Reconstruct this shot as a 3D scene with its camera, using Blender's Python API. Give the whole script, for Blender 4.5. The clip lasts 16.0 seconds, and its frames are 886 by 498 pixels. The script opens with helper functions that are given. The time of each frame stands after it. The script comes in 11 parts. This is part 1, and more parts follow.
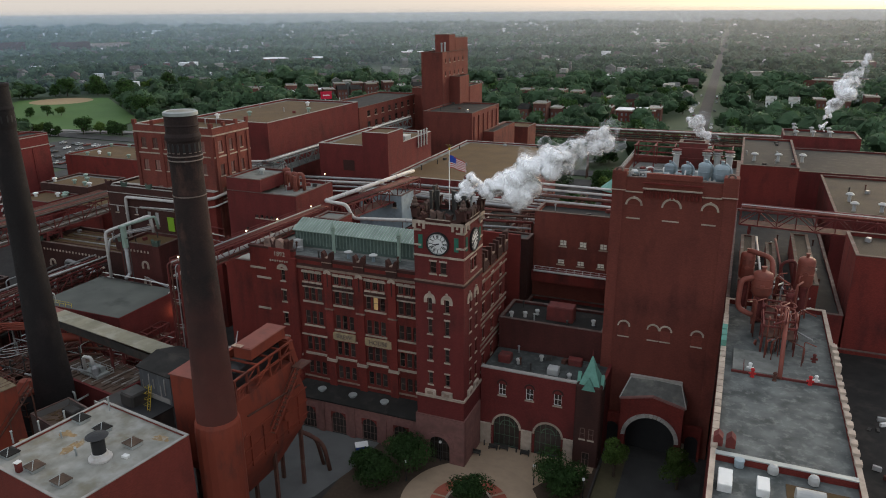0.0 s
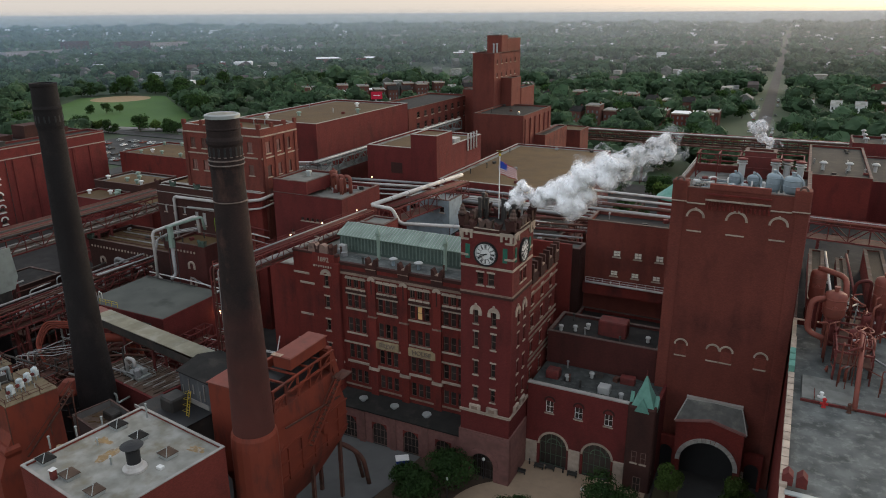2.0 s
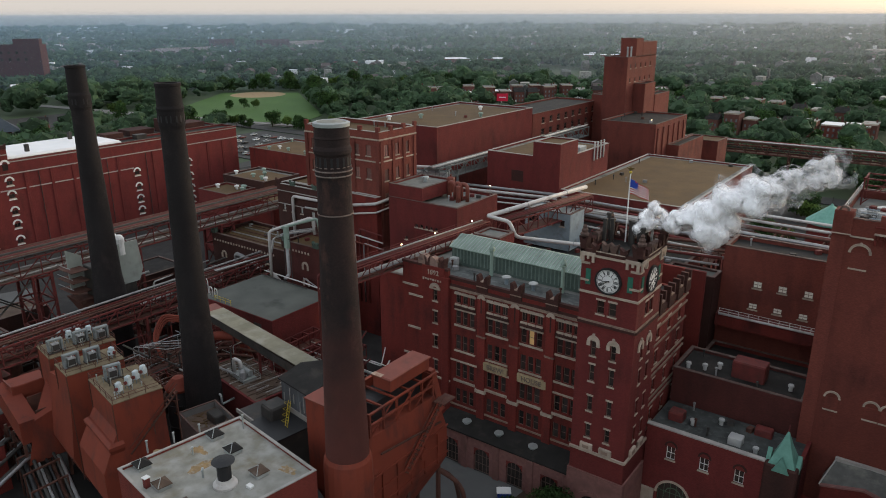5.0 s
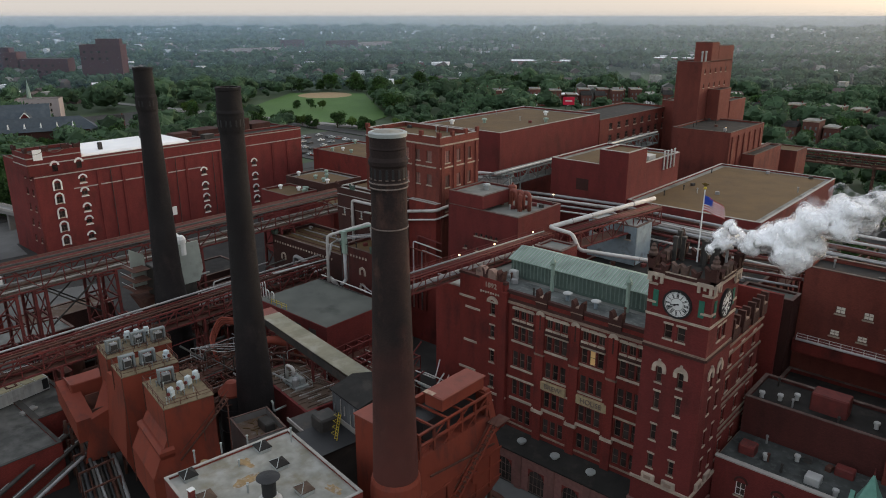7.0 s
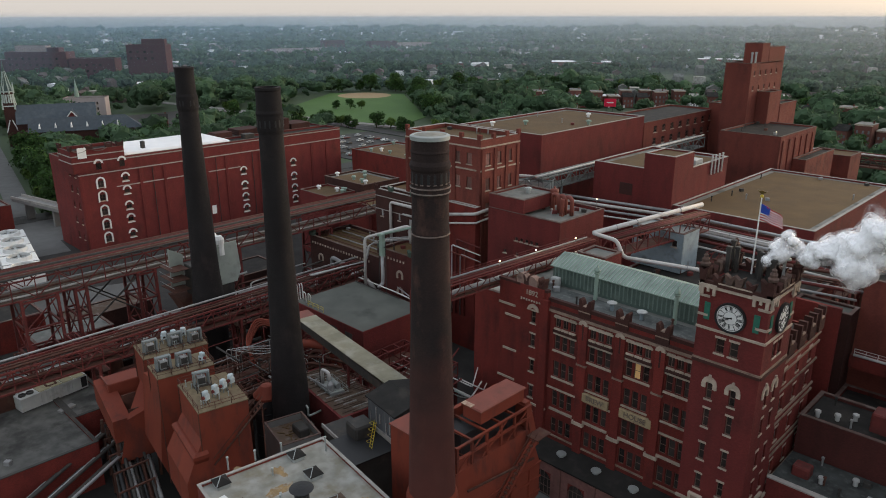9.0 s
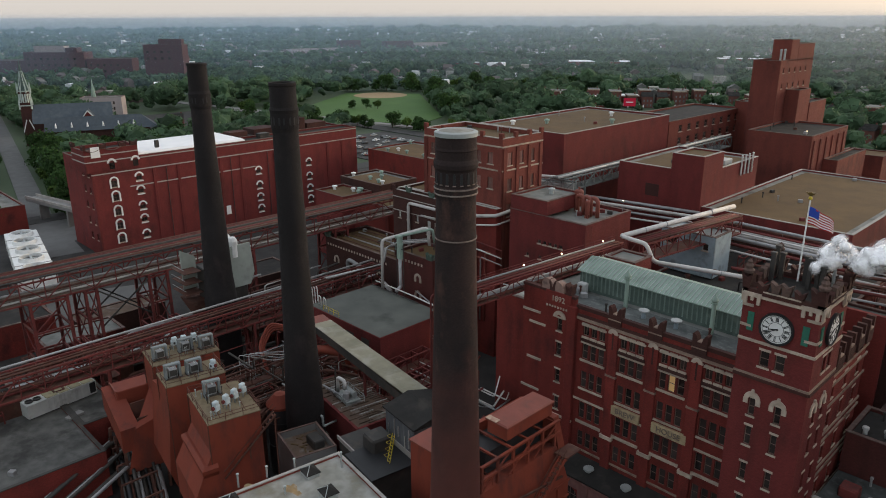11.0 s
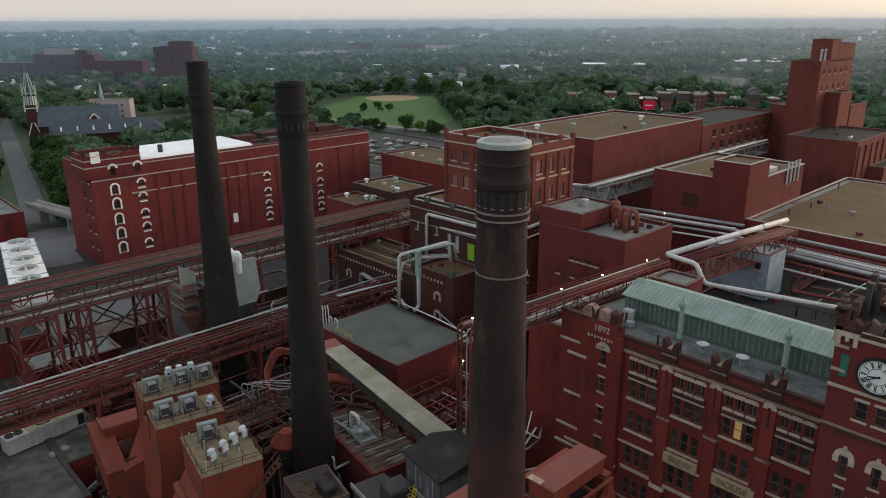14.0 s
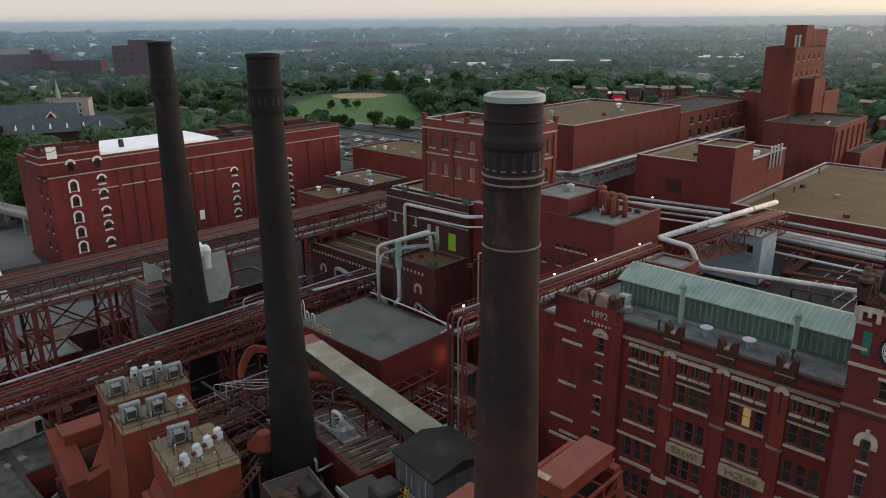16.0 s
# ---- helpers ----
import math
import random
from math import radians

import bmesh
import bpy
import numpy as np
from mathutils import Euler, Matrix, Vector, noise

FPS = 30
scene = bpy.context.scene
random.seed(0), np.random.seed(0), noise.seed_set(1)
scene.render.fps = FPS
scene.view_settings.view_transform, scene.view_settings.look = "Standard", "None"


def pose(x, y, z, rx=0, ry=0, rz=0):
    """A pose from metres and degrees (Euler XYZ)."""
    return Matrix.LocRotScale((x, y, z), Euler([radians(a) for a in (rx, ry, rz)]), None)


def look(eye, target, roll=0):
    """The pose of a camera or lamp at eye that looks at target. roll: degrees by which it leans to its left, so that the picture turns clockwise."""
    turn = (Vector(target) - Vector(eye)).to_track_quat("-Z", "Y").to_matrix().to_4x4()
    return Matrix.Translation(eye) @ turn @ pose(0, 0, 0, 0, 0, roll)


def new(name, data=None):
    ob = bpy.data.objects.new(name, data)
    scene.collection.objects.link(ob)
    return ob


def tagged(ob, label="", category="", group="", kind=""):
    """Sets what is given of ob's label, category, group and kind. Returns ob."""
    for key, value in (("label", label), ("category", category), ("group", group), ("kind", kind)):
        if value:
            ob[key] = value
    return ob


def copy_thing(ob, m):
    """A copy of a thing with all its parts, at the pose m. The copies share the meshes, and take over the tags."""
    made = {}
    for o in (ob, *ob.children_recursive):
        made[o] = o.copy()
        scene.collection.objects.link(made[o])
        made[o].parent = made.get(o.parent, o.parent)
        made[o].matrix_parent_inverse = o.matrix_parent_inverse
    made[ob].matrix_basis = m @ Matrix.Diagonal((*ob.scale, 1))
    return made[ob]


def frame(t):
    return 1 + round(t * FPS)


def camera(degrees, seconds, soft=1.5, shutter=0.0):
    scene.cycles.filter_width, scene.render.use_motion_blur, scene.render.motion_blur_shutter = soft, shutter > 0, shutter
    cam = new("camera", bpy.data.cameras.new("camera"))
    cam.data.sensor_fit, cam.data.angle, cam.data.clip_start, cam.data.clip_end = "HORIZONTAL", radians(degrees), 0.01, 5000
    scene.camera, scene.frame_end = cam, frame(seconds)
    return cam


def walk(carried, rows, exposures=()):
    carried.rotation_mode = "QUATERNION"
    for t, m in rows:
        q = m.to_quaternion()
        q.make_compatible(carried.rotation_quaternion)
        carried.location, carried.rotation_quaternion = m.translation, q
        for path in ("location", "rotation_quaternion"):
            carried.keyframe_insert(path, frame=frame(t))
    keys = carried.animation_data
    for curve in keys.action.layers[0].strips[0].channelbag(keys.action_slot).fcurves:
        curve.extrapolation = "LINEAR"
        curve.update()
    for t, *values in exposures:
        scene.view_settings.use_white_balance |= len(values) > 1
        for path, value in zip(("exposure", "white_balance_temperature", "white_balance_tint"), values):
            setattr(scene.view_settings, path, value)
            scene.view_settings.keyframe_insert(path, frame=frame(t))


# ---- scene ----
cam = camera(63.13, 16.0, soft=1.0)
# seconds, eye x y z, yaw, pitch, roll
PATH = [
    (0.0, 2.07, 3.93, 72.35, 22.51, -18.33, -0.44),
    (0.5, 1.56, 4.97, 72.36, 23.45, -18.32, -0.41),
    (1.0, 1.08, 5.99, 72.31, 24.42, -18.31, -0.41),
    (1.5, 0.63, 7.05, 72.28, 25.44, -18.31, -0.41),
    (2.0, 0.14, 8.19, 72.26, 26.45, -18.27, -0.38),
    (2.5, -0.42, 9.37, 72.31, 26.97, -18.26, -0.40),
    (3.0, -1.02, 10.58, 72.32, 27.32, -18.24, -0.43),
    (3.5, -1.70, 11.71, 72.30, 29.02, -18.24, -0.39),
    (4.0, -2.33, 12.97, 72.27, 31.69, -18.22, -0.29),
    (6.5, -5.22, 18.16, 72.69, 40.55, -18.12, -0.02),
    (7.0, -5.78, 18.87, 72.75, 41.35, -18.08, -0.01),
    (7.5, -6.39, 19.40, 72.87, 41.72, -18.05, -0.00),
    (8.0, -7.07, 19.79, 72.93, 42.98, -18.04, 0.01),
    (8.5, -7.62, 20.26, 72.88, 44.32, -18.04, 0.04),
    (9.0, -8.20, 20.65, 72.54, 44.36, -18.03, -0.03),
    (11.5, -14.12, 24.84, 71.09, 45.97, -17.98, -0.19),
    (12.0, -15.86, 26.27, 70.85, 46.22, -17.96, -0.18),
    (12.5, -17.71, 27.70, 70.75, 46.28, -17.90, -0.19),
    (13.0, -19.61, 28.93, 70.69, 46.31, -17.84, -0.17),
    (13.5, -21.47, 29.91, 70.50, 46.35, -17.78, -0.18),
    (14.0, -23.21, 30.74, 69.88, 46.41, -17.76, -0.22),
    (14.5, -24.76, 31.51, 68.79, 45.57, -17.77, -0.31),
    (15.0, -26.20, 31.87, 67.65, 44.68, -17.77, -0.44),
    (15.5, -27.38, 32.25, 66.68, 44.70, -17.80, -0.49),
    (16.0, -28.36, 32.49, 66.30, 43.77, -17.75, -0.47),
]
walk(cam, [(t, pose(x, y, z, 90 + p, 0, yaw) @ pose(0, 0, 0, 0, 0, r)) for t, x, y, z, yaw, p, r in PATH], exposures=[(0, 0.55)])

# ---- world, sun ----
SUN_TURN, SUN_HIGH = 20.0, 12.0          # degrees east of +y, and above the horizon
world = bpy.data.worlds.new("evening_sky")
scene.world = world
world.use_nodes = True
wn, wl = world.node_tree.nodes, world.node_tree.links
wn.clear()
w_out = wn.new("ShaderNodeOutputWorld")
w_sky = wn.new("ShaderNodeTexSky")
w_sky.sky_type, w_sky.sun_disc = "NISHITA", False
w_sky.sun_elevation, w_sky.sun_rotation = radians(SUN_HIGH), radians(SUN_TURN)
w_sky.air_density, w_sky.dust_density, w_sky.ozone_density = 1.0, 4.0, 1.0
w_bg = wn.new("ShaderNodeBackground")
w_bg.inputs["Strength"].default_value = 0.068
w_cloud = wn.new("ShaderNodeBackground")          # even cloud cover
w_tint = wn.new("ShaderNodeValToRGB")             # warm along the horizon, cooler above
w_tint.color_ramp.elements[0].position, w_tint.color_ramp.elements[0].color = 0.0, (0.955, 0.885, 0.825, 1)
w_tint.color_ramp.elements[1].position, w_tint.color_ramp.elements[1].color = 0.35, (0.87, 0.91, 0.97, 1)
w_dir = wn.new("ShaderNodeTexCoord")
w_sep = wn.new("ShaderNodeSeparateXYZ")
w_up = wn.new("ShaderNodeMapRange")               # the cloud thickens smoothly overhead
w_up.interpolation_type = "SMOOTHSTEP"
w_up.inputs["From Min"].default_value, w_up.inputs["From Max"].default_value = 0.0, 0.42
w_up.inputs["To Min"].default_value, w_up.inputs["To Max"].default_value = 0.48, 0.56
wl.new(w_dir.outputs["Generated"], w_sep.inputs[0])
wl.new(w_sep.outputs["Z"], w_up.inputs["Value"])
wl.new(w_up.outputs["Result"], w_cloud.inputs["Strength"])
wl.new(w_sep.outputs["Z"], w_tint.inputs["Fac"])
wl.new(w_tint.outputs["Color"], w_cloud.inputs["Color"])
w_add = wn.new("ShaderNodeAddShader")
wl.new(w_sky.outputs["Color"], w_bg.inputs["Color"])
wl.new(w_bg.outputs[0], w_add.inputs[0])
wl.new(w_cloud.outputs[0], w_add.inputs[1])
wl.new(w_add.outputs[0], w_out.inputs["Surface"])

sun_data = bpy.data.lights.new("sun", "SUN")
sun_data.energy, sun_data.angle, sun_data.color = 0.5, radians(25), (1.0, 0.90, 0.80)
sun = new("sun", sun_data)
_d = Vector((math.sin(radians(SUN_TURN)) * math.cos(radians(SUN_HIGH)), math.cos(radians(SUN_TURN)) * math.cos(radians(SUN_HIGH)), math.sin(radians(SUN_HIGH))))
sun.matrix_basis = look(_d * 300, (0, 0, 0))


# ---- materials ----
def mat(name, base, alt=None, rough=0.8, metal=0.0, scale=0.6, mix=0.5, bump=0.15, bump_scale=8.0, stain=None, stain_scale=0.15, stain_amount=0.5, streak=0.0, spread=0.06, sharp=0.16, gloss=0.15):
    """A surface with two colours in a grain, a second layer of stains in patches, fine relief, and a small shift from piece to piece."""
    m = bpy.data.materials.new(name)
    m.use_nodes = True
    n, l = m.node_tree.nodes, m.node_tree.links
    b = n["Principled BSDF"]
    b.inputs["Roughness"].default_value = rough
    b.inputs["Metallic"].default_value = metal
    b.inputs["Specular IOR Level"].default_value = gloss
    tc = n.new("ShaderNodeTexCoord")
    mp = n.new("ShaderNodeMapping")
    if streak:
        mp.inputs["Scale"].default_value = (1, 1, streak)
    l.new(tc.outputs["Object"], mp.inputs["Vector"])
    alt = alt or tuple(c * 0.7 for c in base)
    grain = n.new("ShaderNodeTexNoise")
    grain.inputs["Scale"].default_value, grain.inputs["Detail"].default_value = scale, 6
    l.new(mp.outputs[0], grain.inputs["Vector"])
    gr = n.new("ShaderNodeValToRGB")
    gr.color_ramp.elements[0].position, gr.color_ramp.elements[1].position = 0.5 - mix / 2, 0.5 + mix / 2
    gr.color_ramp.elements[0].color, gr.color_ramp.elements[1].color = (*alt, 1), (*base, 1)
    l.new(grain.outputs["Fac"], gr.inputs["Fac"])
    colour = gr.outputs["Color"]
    if stain:
        big = n.new("ShaderNodeTexNoise")
        big.inputs["Scale"].default_value, big.inputs["Detail"].default_value, big.inputs["Roughness"].default_value = stain_scale, 8, 0.6
        l.new(mp.outputs[0], big.inputs["Vector"])
        br = n.new("ShaderNodeMapRange")
        br.inputs["From Min"].default_value, br.inputs["From Max"].default_value = 0.52, 0.52 + sharp
        br.inputs["To Max"].default_value = stain_amount
        l.new(big.outputs["Fac"], br.inputs["Value"])
        mx = n.new("ShaderNodeMix")
        mx.data_type = "RGBA"
        mx.inputs["B"].default_value = (*stain, 1)
        l.new(br.outputs["Result"], mx.inputs["Factor"])
        l.new(colour, mx.inputs["A"])
        colour = mx.outputs["Result"]
    info = n.new("ShaderNodeObjectInfo")
    rr = n.new("ShaderNodeMapRange")
    rr.inputs["To Min"].default_value, rr.inputs["To Max"].default_value = 1 - spread * 2, 1 + spread * 2
    l.new(info.outputs["Random"], rr.inputs["Value"])
    hsv = n.new("ShaderNodeHueSaturation")
    l.new(rr.outputs["Result"], hsv.inputs["Value"])
    l.new(colour, hsv.inputs["Color"])
    l.new(hsv.outputs["Color"], b.inputs["Base Color"])
    if bump:
        fine = n.new("ShaderNodeTexNoise")
        fine.inputs["Scale"].default_value, fine.inputs["Detail"].default_value = bump_scale, 4
        l.new(mp.outputs[0], fine.inputs["Vector"])
        bp = n.new("ShaderNodeBump")
        bp.inputs["Strength"].default_value, bp.inputs["Distance"].default_value = bump, 0.05
        l.new(fine.outputs["Fac"], bp.inputs["Height"])
        l.new(bp.outputs["Normal"], b.inputs["Normal"])
    return m


def brick(name, base, alt, mortar, stain=None, stain_amount=0.4, stain_scale=0.12, rough=0.85, sides=True):
    """Painted or bare brick: real courses of 8 cm, with patches of soot and faded paint over them."""
    m = mat(name, base, alt, rough=rough, scale=0.35, stain=stain, stain_amount=stain_amount, stain_scale=stain_scale, bump=0.0, streak=0.5)
    n, l = m.node_tree.nodes, m.node_tree.links
    b = n["Principled BSDF"]
    was = b.inputs["Base Color"].links[0].from_socket
    tc = n.new("ShaderNodeTexCoord")
    sep = n.new("ShaderNodeSeparateXYZ")
    l.new(tc.outputs["Object"], sep.inputs[0])
    add = n.new("ShaderNodeMath")
    l.new(sep.outputs["X"], add.inputs[0])
    l.new(sep.outputs["Y"], add.inputs[1])
    com = n.new("ShaderNodeCombineXYZ")
    l.new(add.outputs[0], com.inputs["X"])
    l.new(sep.outputs["Z"], com.inputs["Y"])
    tx = n.new("ShaderNodeTexBrick")
    tx.inputs["Scale"].default_value = 1.0
    tx.inputs["Brick Width"].default_value, tx.inputs["Row Height"].default_value, tx.inputs["Mortar Size"].default_value = 0.23, 0.08, 0.008
    tx.inputs["Color1"].default_value, tx.inputs["Color2"].default_value = (1, 1, 1, 1), (0.72, 0.72, 0.72, 1)
    tx.inputs["Mortar"].default_value = (*mortar, 1)
    l.new(com.outputs[0], tx.inputs["Vector"])
    mul = n.new("ShaderNodeMix")
    mul.data_type, mul.blend_type = "RGBA", "MULTIPLY"
    mul.inputs["Factor"].default_value = 0.9
    l.new(was, mul.inputs["A"])
    l.new(tx.outputs["Color"], mul.inputs["B"])
    l.new(mul.outputs["Result"], b.inputs["Base Color"])
    bp = n.new("ShaderNodeBump")
    bp.inputs["Strength"].default_value, bp.inputs["Distance"].default_value = 0.4, 0.02
    l.new(tx.outputs["Fac"], bp.inputs["Height"])
    bp.invert = True
    l.new(bp.outputs["Normal"], b.inputs["Normal"])
    return m


def glow(name, colour, strength):
    m = bpy.data.materials.new(name)
    m.use_nodes = True
    b = m.node_tree.nodes["Principled BSDF"]
    b.inputs["Base Color"].default_value = (*colour, 1)
    b.inputs["Emission Color"].default_value = (*colour, 1)
    b.inputs["Emission Strength"].default_value = strength
    return m


def glass(name, colour, rough=0.06):
    """A window pane; its own colour stands in for the dark room behind it."""
    m = mat(name, colour, tuple(c * 0.5 for c in colour), rough=rough, scale=0.8, bump=0.0, spread=0.25)
    m.node_tree.nodes["Principled BSDF"].inputs["Specular IOR Level"].default_value = 0.6
    return m


BRICK = brick("red_painted_brick", (0.178, 0.036, 0.032), (0.125, 0.027, 0.026), (0.75, 0.75, 0.75), stain=(0.080, 0.024, 0.021), stain_amount=0.7, stain_scale=0.2)
BRICK_OX = brick("oxblood_brick", (0.204, 0.037, 0.029), (0.142, 0.028, 0.023), (0.75, 0.75, 0.75), stain=(0.055, 0.020, 0.019), stain_amount=0.7, stain_scale=0.22)
BRICK_BROWN = brick("brown_red_brick", (0.205, 0.058, 0.042), (0.150, 0.044, 0.034), (0.8, 0.8, 0.8), stain=(0.075, 0.027, 0.023), stain_amount=0.65, stain_scale=0.2)
BRICK_DARK = brick("sooty_dark_brick", (0.075, 0.032, 0.026), (0.05, 0.024, 0.021), (0.8, 0.8, 0.8), stain=(0.028, 0.02, 0.018), stain_amount=0.6)
# soot on the keg house; on the loading block a painted lack of light
BRICK_SOOT_SHADE = brick("sooty_shaded_red_brick", (0.112, 0.034, 0.029), (0.075, 0.026, 0.023), (0.8, 0.8, 0.8), stain=(0.036, 0.021, 0.019), stain_amount=0.7)
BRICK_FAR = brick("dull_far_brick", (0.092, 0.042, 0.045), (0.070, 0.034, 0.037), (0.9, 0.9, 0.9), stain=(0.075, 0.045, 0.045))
BRICK_HOUSE = brick("weathered_house_brick", (0.17, 0.072, 0.056), (0.12, 0.052, 0.042), (0.9, 0.85, 0.8), stain=(0.10, 0.05, 0.04))
BROWNSTONE = mat("sooty_buff_stone", (0.27, 0.195, 0.15), (0.18, 0.125, 0.10), scale=1.3, stain=(0.09, 0.06, 0.05), stain_scale=0.6, stain_amount=0.75)
STONE = mat("cream_limestone", (0.46, 0.375, 0.30), (0.31, 0.25, 0.20), scale=1.2, stain=(0.22, 0.18, 0.15), stain_scale=0.5, stain_amount=0.7)
STONE_RED = mat("rough_pink_granite", (0.235, 0.115, 0.10), (0.15, 0.075, 0.068), scale=1.6, bump=0.6, bump_scale=3, stain=(0.09, 0.05, 0.045), stain_scale=0.4)
ROOF_GREY = mat("grey_roof_membrane", (0.195, 0.197, 0.182), (0.115, 0.118, 0.108), scale=0.5, stain=(0.055, 0.055, 0.050), stain_scale=0.22, stain_amount=0.85, sharp=0.16)
ROOF_WET = mat("stained_blue_grey_roof", (0.118, 0.126, 0.122), (0.052, 0.057, 0.055), scale=0.35, mix=0.3, stain=(0.235, 0.245, 0.23), stain_scale=1.1, stain_amount=0.45, sharp=0.2)
ROOF_PALE = mat("pale_roof_membrane", (0.35, 0.345, 0.315), (0.21, 0.205, 0.175), scale=0.5, mix=0.35, stain=(0.17, 0.14, 0.085), stain_scale=0.22, stain_amount=0.75, sharp=0.16)
ROOF_WHITE = mat("white_roof_sheet", (0.80, 0.80, 0.80), (0.70, 0.71, 0.72), rough=0.6, scale=0.2)
ROOF_TAN = mat("tan_gravel_roof", (0.112, 0.070, 0.031), (0.075, 0.048, 0.024), scale=0.18, bump=0.4, bump_scale=14, stain=(0.060, 0.041, 0.024), stain_scale=0.12, stain_amount=0.7, sharp=0.3)
ROOF_DARK = mat("tarred_roof", (0.027, 0.025, 0.023), (0.016, 0.015, 0.014), scale=0.5, stain=(0.052, 0.045, 0.038), stain_scale=0.35, stain_amount=0.6)
ROOF_BROWN_DARK = mat("dark_brown_gravel_roof", (0.062, 0.046, 0.030), (0.040, 0.031, 0.022), scale=0.2, bump=0.4, bump_scale=14, stain=(0.030, 0.026, 0.022), stain_scale=0.12, stain_amount=0.7, sharp=0.3)
ROOF_RUST = mat("rust_streaked_roof", (0.115, 0.078, 0.056), (0.070, 0.048, 0.037), scale=0.6, stain=(0.17, 0.155, 0.14), stain_scale=0.5, stain_amount=0.7)
COPING = mat("weathered_coping", (0.38, 0.36, 0.33), (0.27, 0.25, 0.23), scale=0.8, stain=(0.15, 0.135, 0.12), stain_scale=0.4, stain_amount=0.6)
COPING_DULL = mat("sooty_brick_coping", (0.135, 0.085, 0.072), (0.085, 0.058, 0.050), scale=0.9, stain=(0.24, 0.21, 0.19), stain_scale=0.5, stain_amount=0.5)
COPPER = mat("green_copper_sheet", (0.255, 0.335, 0.28), (0.195, 0.26, 0.215), rough=0.6, scale=0.5, stain=(0.115, 0.145, 0.12), stain_scale=0.3, stain_amount=0.6)
VERDIGRIS = mat("bright_verdigris", (0.16, 0.34, 0.275), (0.11, 0.25, 0.20), rough=0.6, scale=1.5)
GREEN_PANEL = mat("green_painted_panel", (0.085, 0.145, 0.095), (0.06, 0.105, 0.07), scale=0.6, rough=0.6)
RED_STEEL = mat("red_painted_steel", (0.160, 0.037, 0.032), (0.098, 0.028, 0.026), rough=0.65, scale=0.9, stain=(0.060, 0.030, 0.025), stain_scale=0.7, stain_amount=0.75)
RUST_STEEL = mat("rusted_steel", (0.110, 0.048, 0.034), (0.062, 0.031, 0.025), rough=0.8, scale=0.9, stain=(0.125, 0.085, 0.065), stain_scale=0.6, stain_amount=0.5)
ORANGE_STEEL = mat("orange_red_painted_sheet", (0.205, 0.046, 0.027), (0.150, 0.035, 0.022), rough=0.6, scale=0.3, stain=(0.080, 0.030, 0.024), stain_scale=0.35, stain_amount=0.75, streak=0.4)
PINK_STEEL = mat("salmon_painted_steel", (0.215, 0.064, 0.046), (0.15, 0.048, 0.036), rough=0.55, scale=0.5, stain=(0.13, 0.050, 0.038), stain_scale=0.6, stain_amount=0.7)
PIPE_WHITE = mat("white_pipe_lagging", (0.56, 0.54, 0.51), (0.44, 0.42, 0.40), rough=0.5, scale=0.5, stain=(0.25, 0.22, 0.19), stain_scale=0.3, stain_amount=0.6)
PIPE_GREY = mat("grey_pipe", (0.33, 0.33, 0.325), (0.24, 0.24, 0.24), rough=0.45, metal=0.3, scale=0.6)
GALV = mat("galvanised_steel", (0.40, 0.425, 0.41), (0.30, 0.32, 0.31), rough=0.5, metal=0.3, scale=0.5, stain=(0.18, 0.19, 0.185), stain_scale=0.3)
BLACK_STEEL = mat("black_sheet", (0.022, 0.022, 0.023), (0.015, 0.015, 0.016), rough=0.55, scale=0.5, gloss=0.3)
DARK_STEEL = mat("dark_grey_steel", (0.055, 0.051, 0.047), (0.036, 0.034, 0.031), rough=0.6, scale=0.5, stain=(0.10, 0.075, 0.06), stain_scale=0.4)
PALE_BLUE = mat("weathered_blue_grey_cladding", (0.27, 0.325, 0.35), (0.20, 0.245, 0.27), rough=0.55, scale=0.7, stain=(0.13, 0.14, 0.145), stain_scale=0.5, stain_amount=0.7)
MACHINE_GREY = mat("light_grey_machine_paint", (0.42, 0.42, 0.395), (0.33, 0.335, 0.33), rough=0.5, scale=0.7, stain=(0.2, 0.19, 0.18), stain_scale=0.5)
WHITE_PAINT = mat("white_paint", (0.72, 0.72, 0.70), (0.62, 0.62, 0.60), rough=0.5, scale=0.6, stain=(0.40, 0.38, 0.35), stain_scale=0.4)
RED_PAINT = mat("bright_red_paint", (0.42, 0.03, 0.03), (0.33, 0.025, 0.025), rough=0.5)
YELLOW_PAINT = mat("yellow_paint", (0.52, 0.40, 0.05), (0.42, 0.31, 0.04), rough=0.5)
LIME = mat("lime_green_door_paint", (0.20, 0.35, 0.03), (0.15, 0.28, 0.02), rough=0.5)
BLUE_PAINT = mat("blue_paint", (0.03, 0.07, 0.36), (0.025, 0.05, 0.27), rough=0.5)
FRAME = mat("window_frame_paint", (0.17, 0.115, 0.095), (0.12, 0.08, 0.065), rough=0.6)
PANE = glass("dark_window_glass", (0.050, 0.040, 0.036), 0.12)
PANE_SKY = glass("grey_window_glass", (0.12, 0.14, 0.15), 0.04)
PANE_HOUSE = glass("house_window_glass", (0.20, 0.205, 0.21), 0.1)
PANE_LIT = glow("lit_window", (0.80, 0.50, 0.20), 0.007)
# faint glow put into the block glass itself, with no lamp behind it
PANE_PALE = glow("glowing_block_glass", (0.62, 0.60, 0.52), 0.07)
LAMP = glow("lamp_glass", (1.0, 0.74, 0.42), 4.0)
ASPHALT = mat("asphalt", (0.054, 0.053, 0.051), (0.038, 0.038, 0.037), scale=0.3, bump=0.3, bump_scale=20, stain=(0.10, 0.10, 0.10), stain_scale=0.1, stain_amount=0.6)
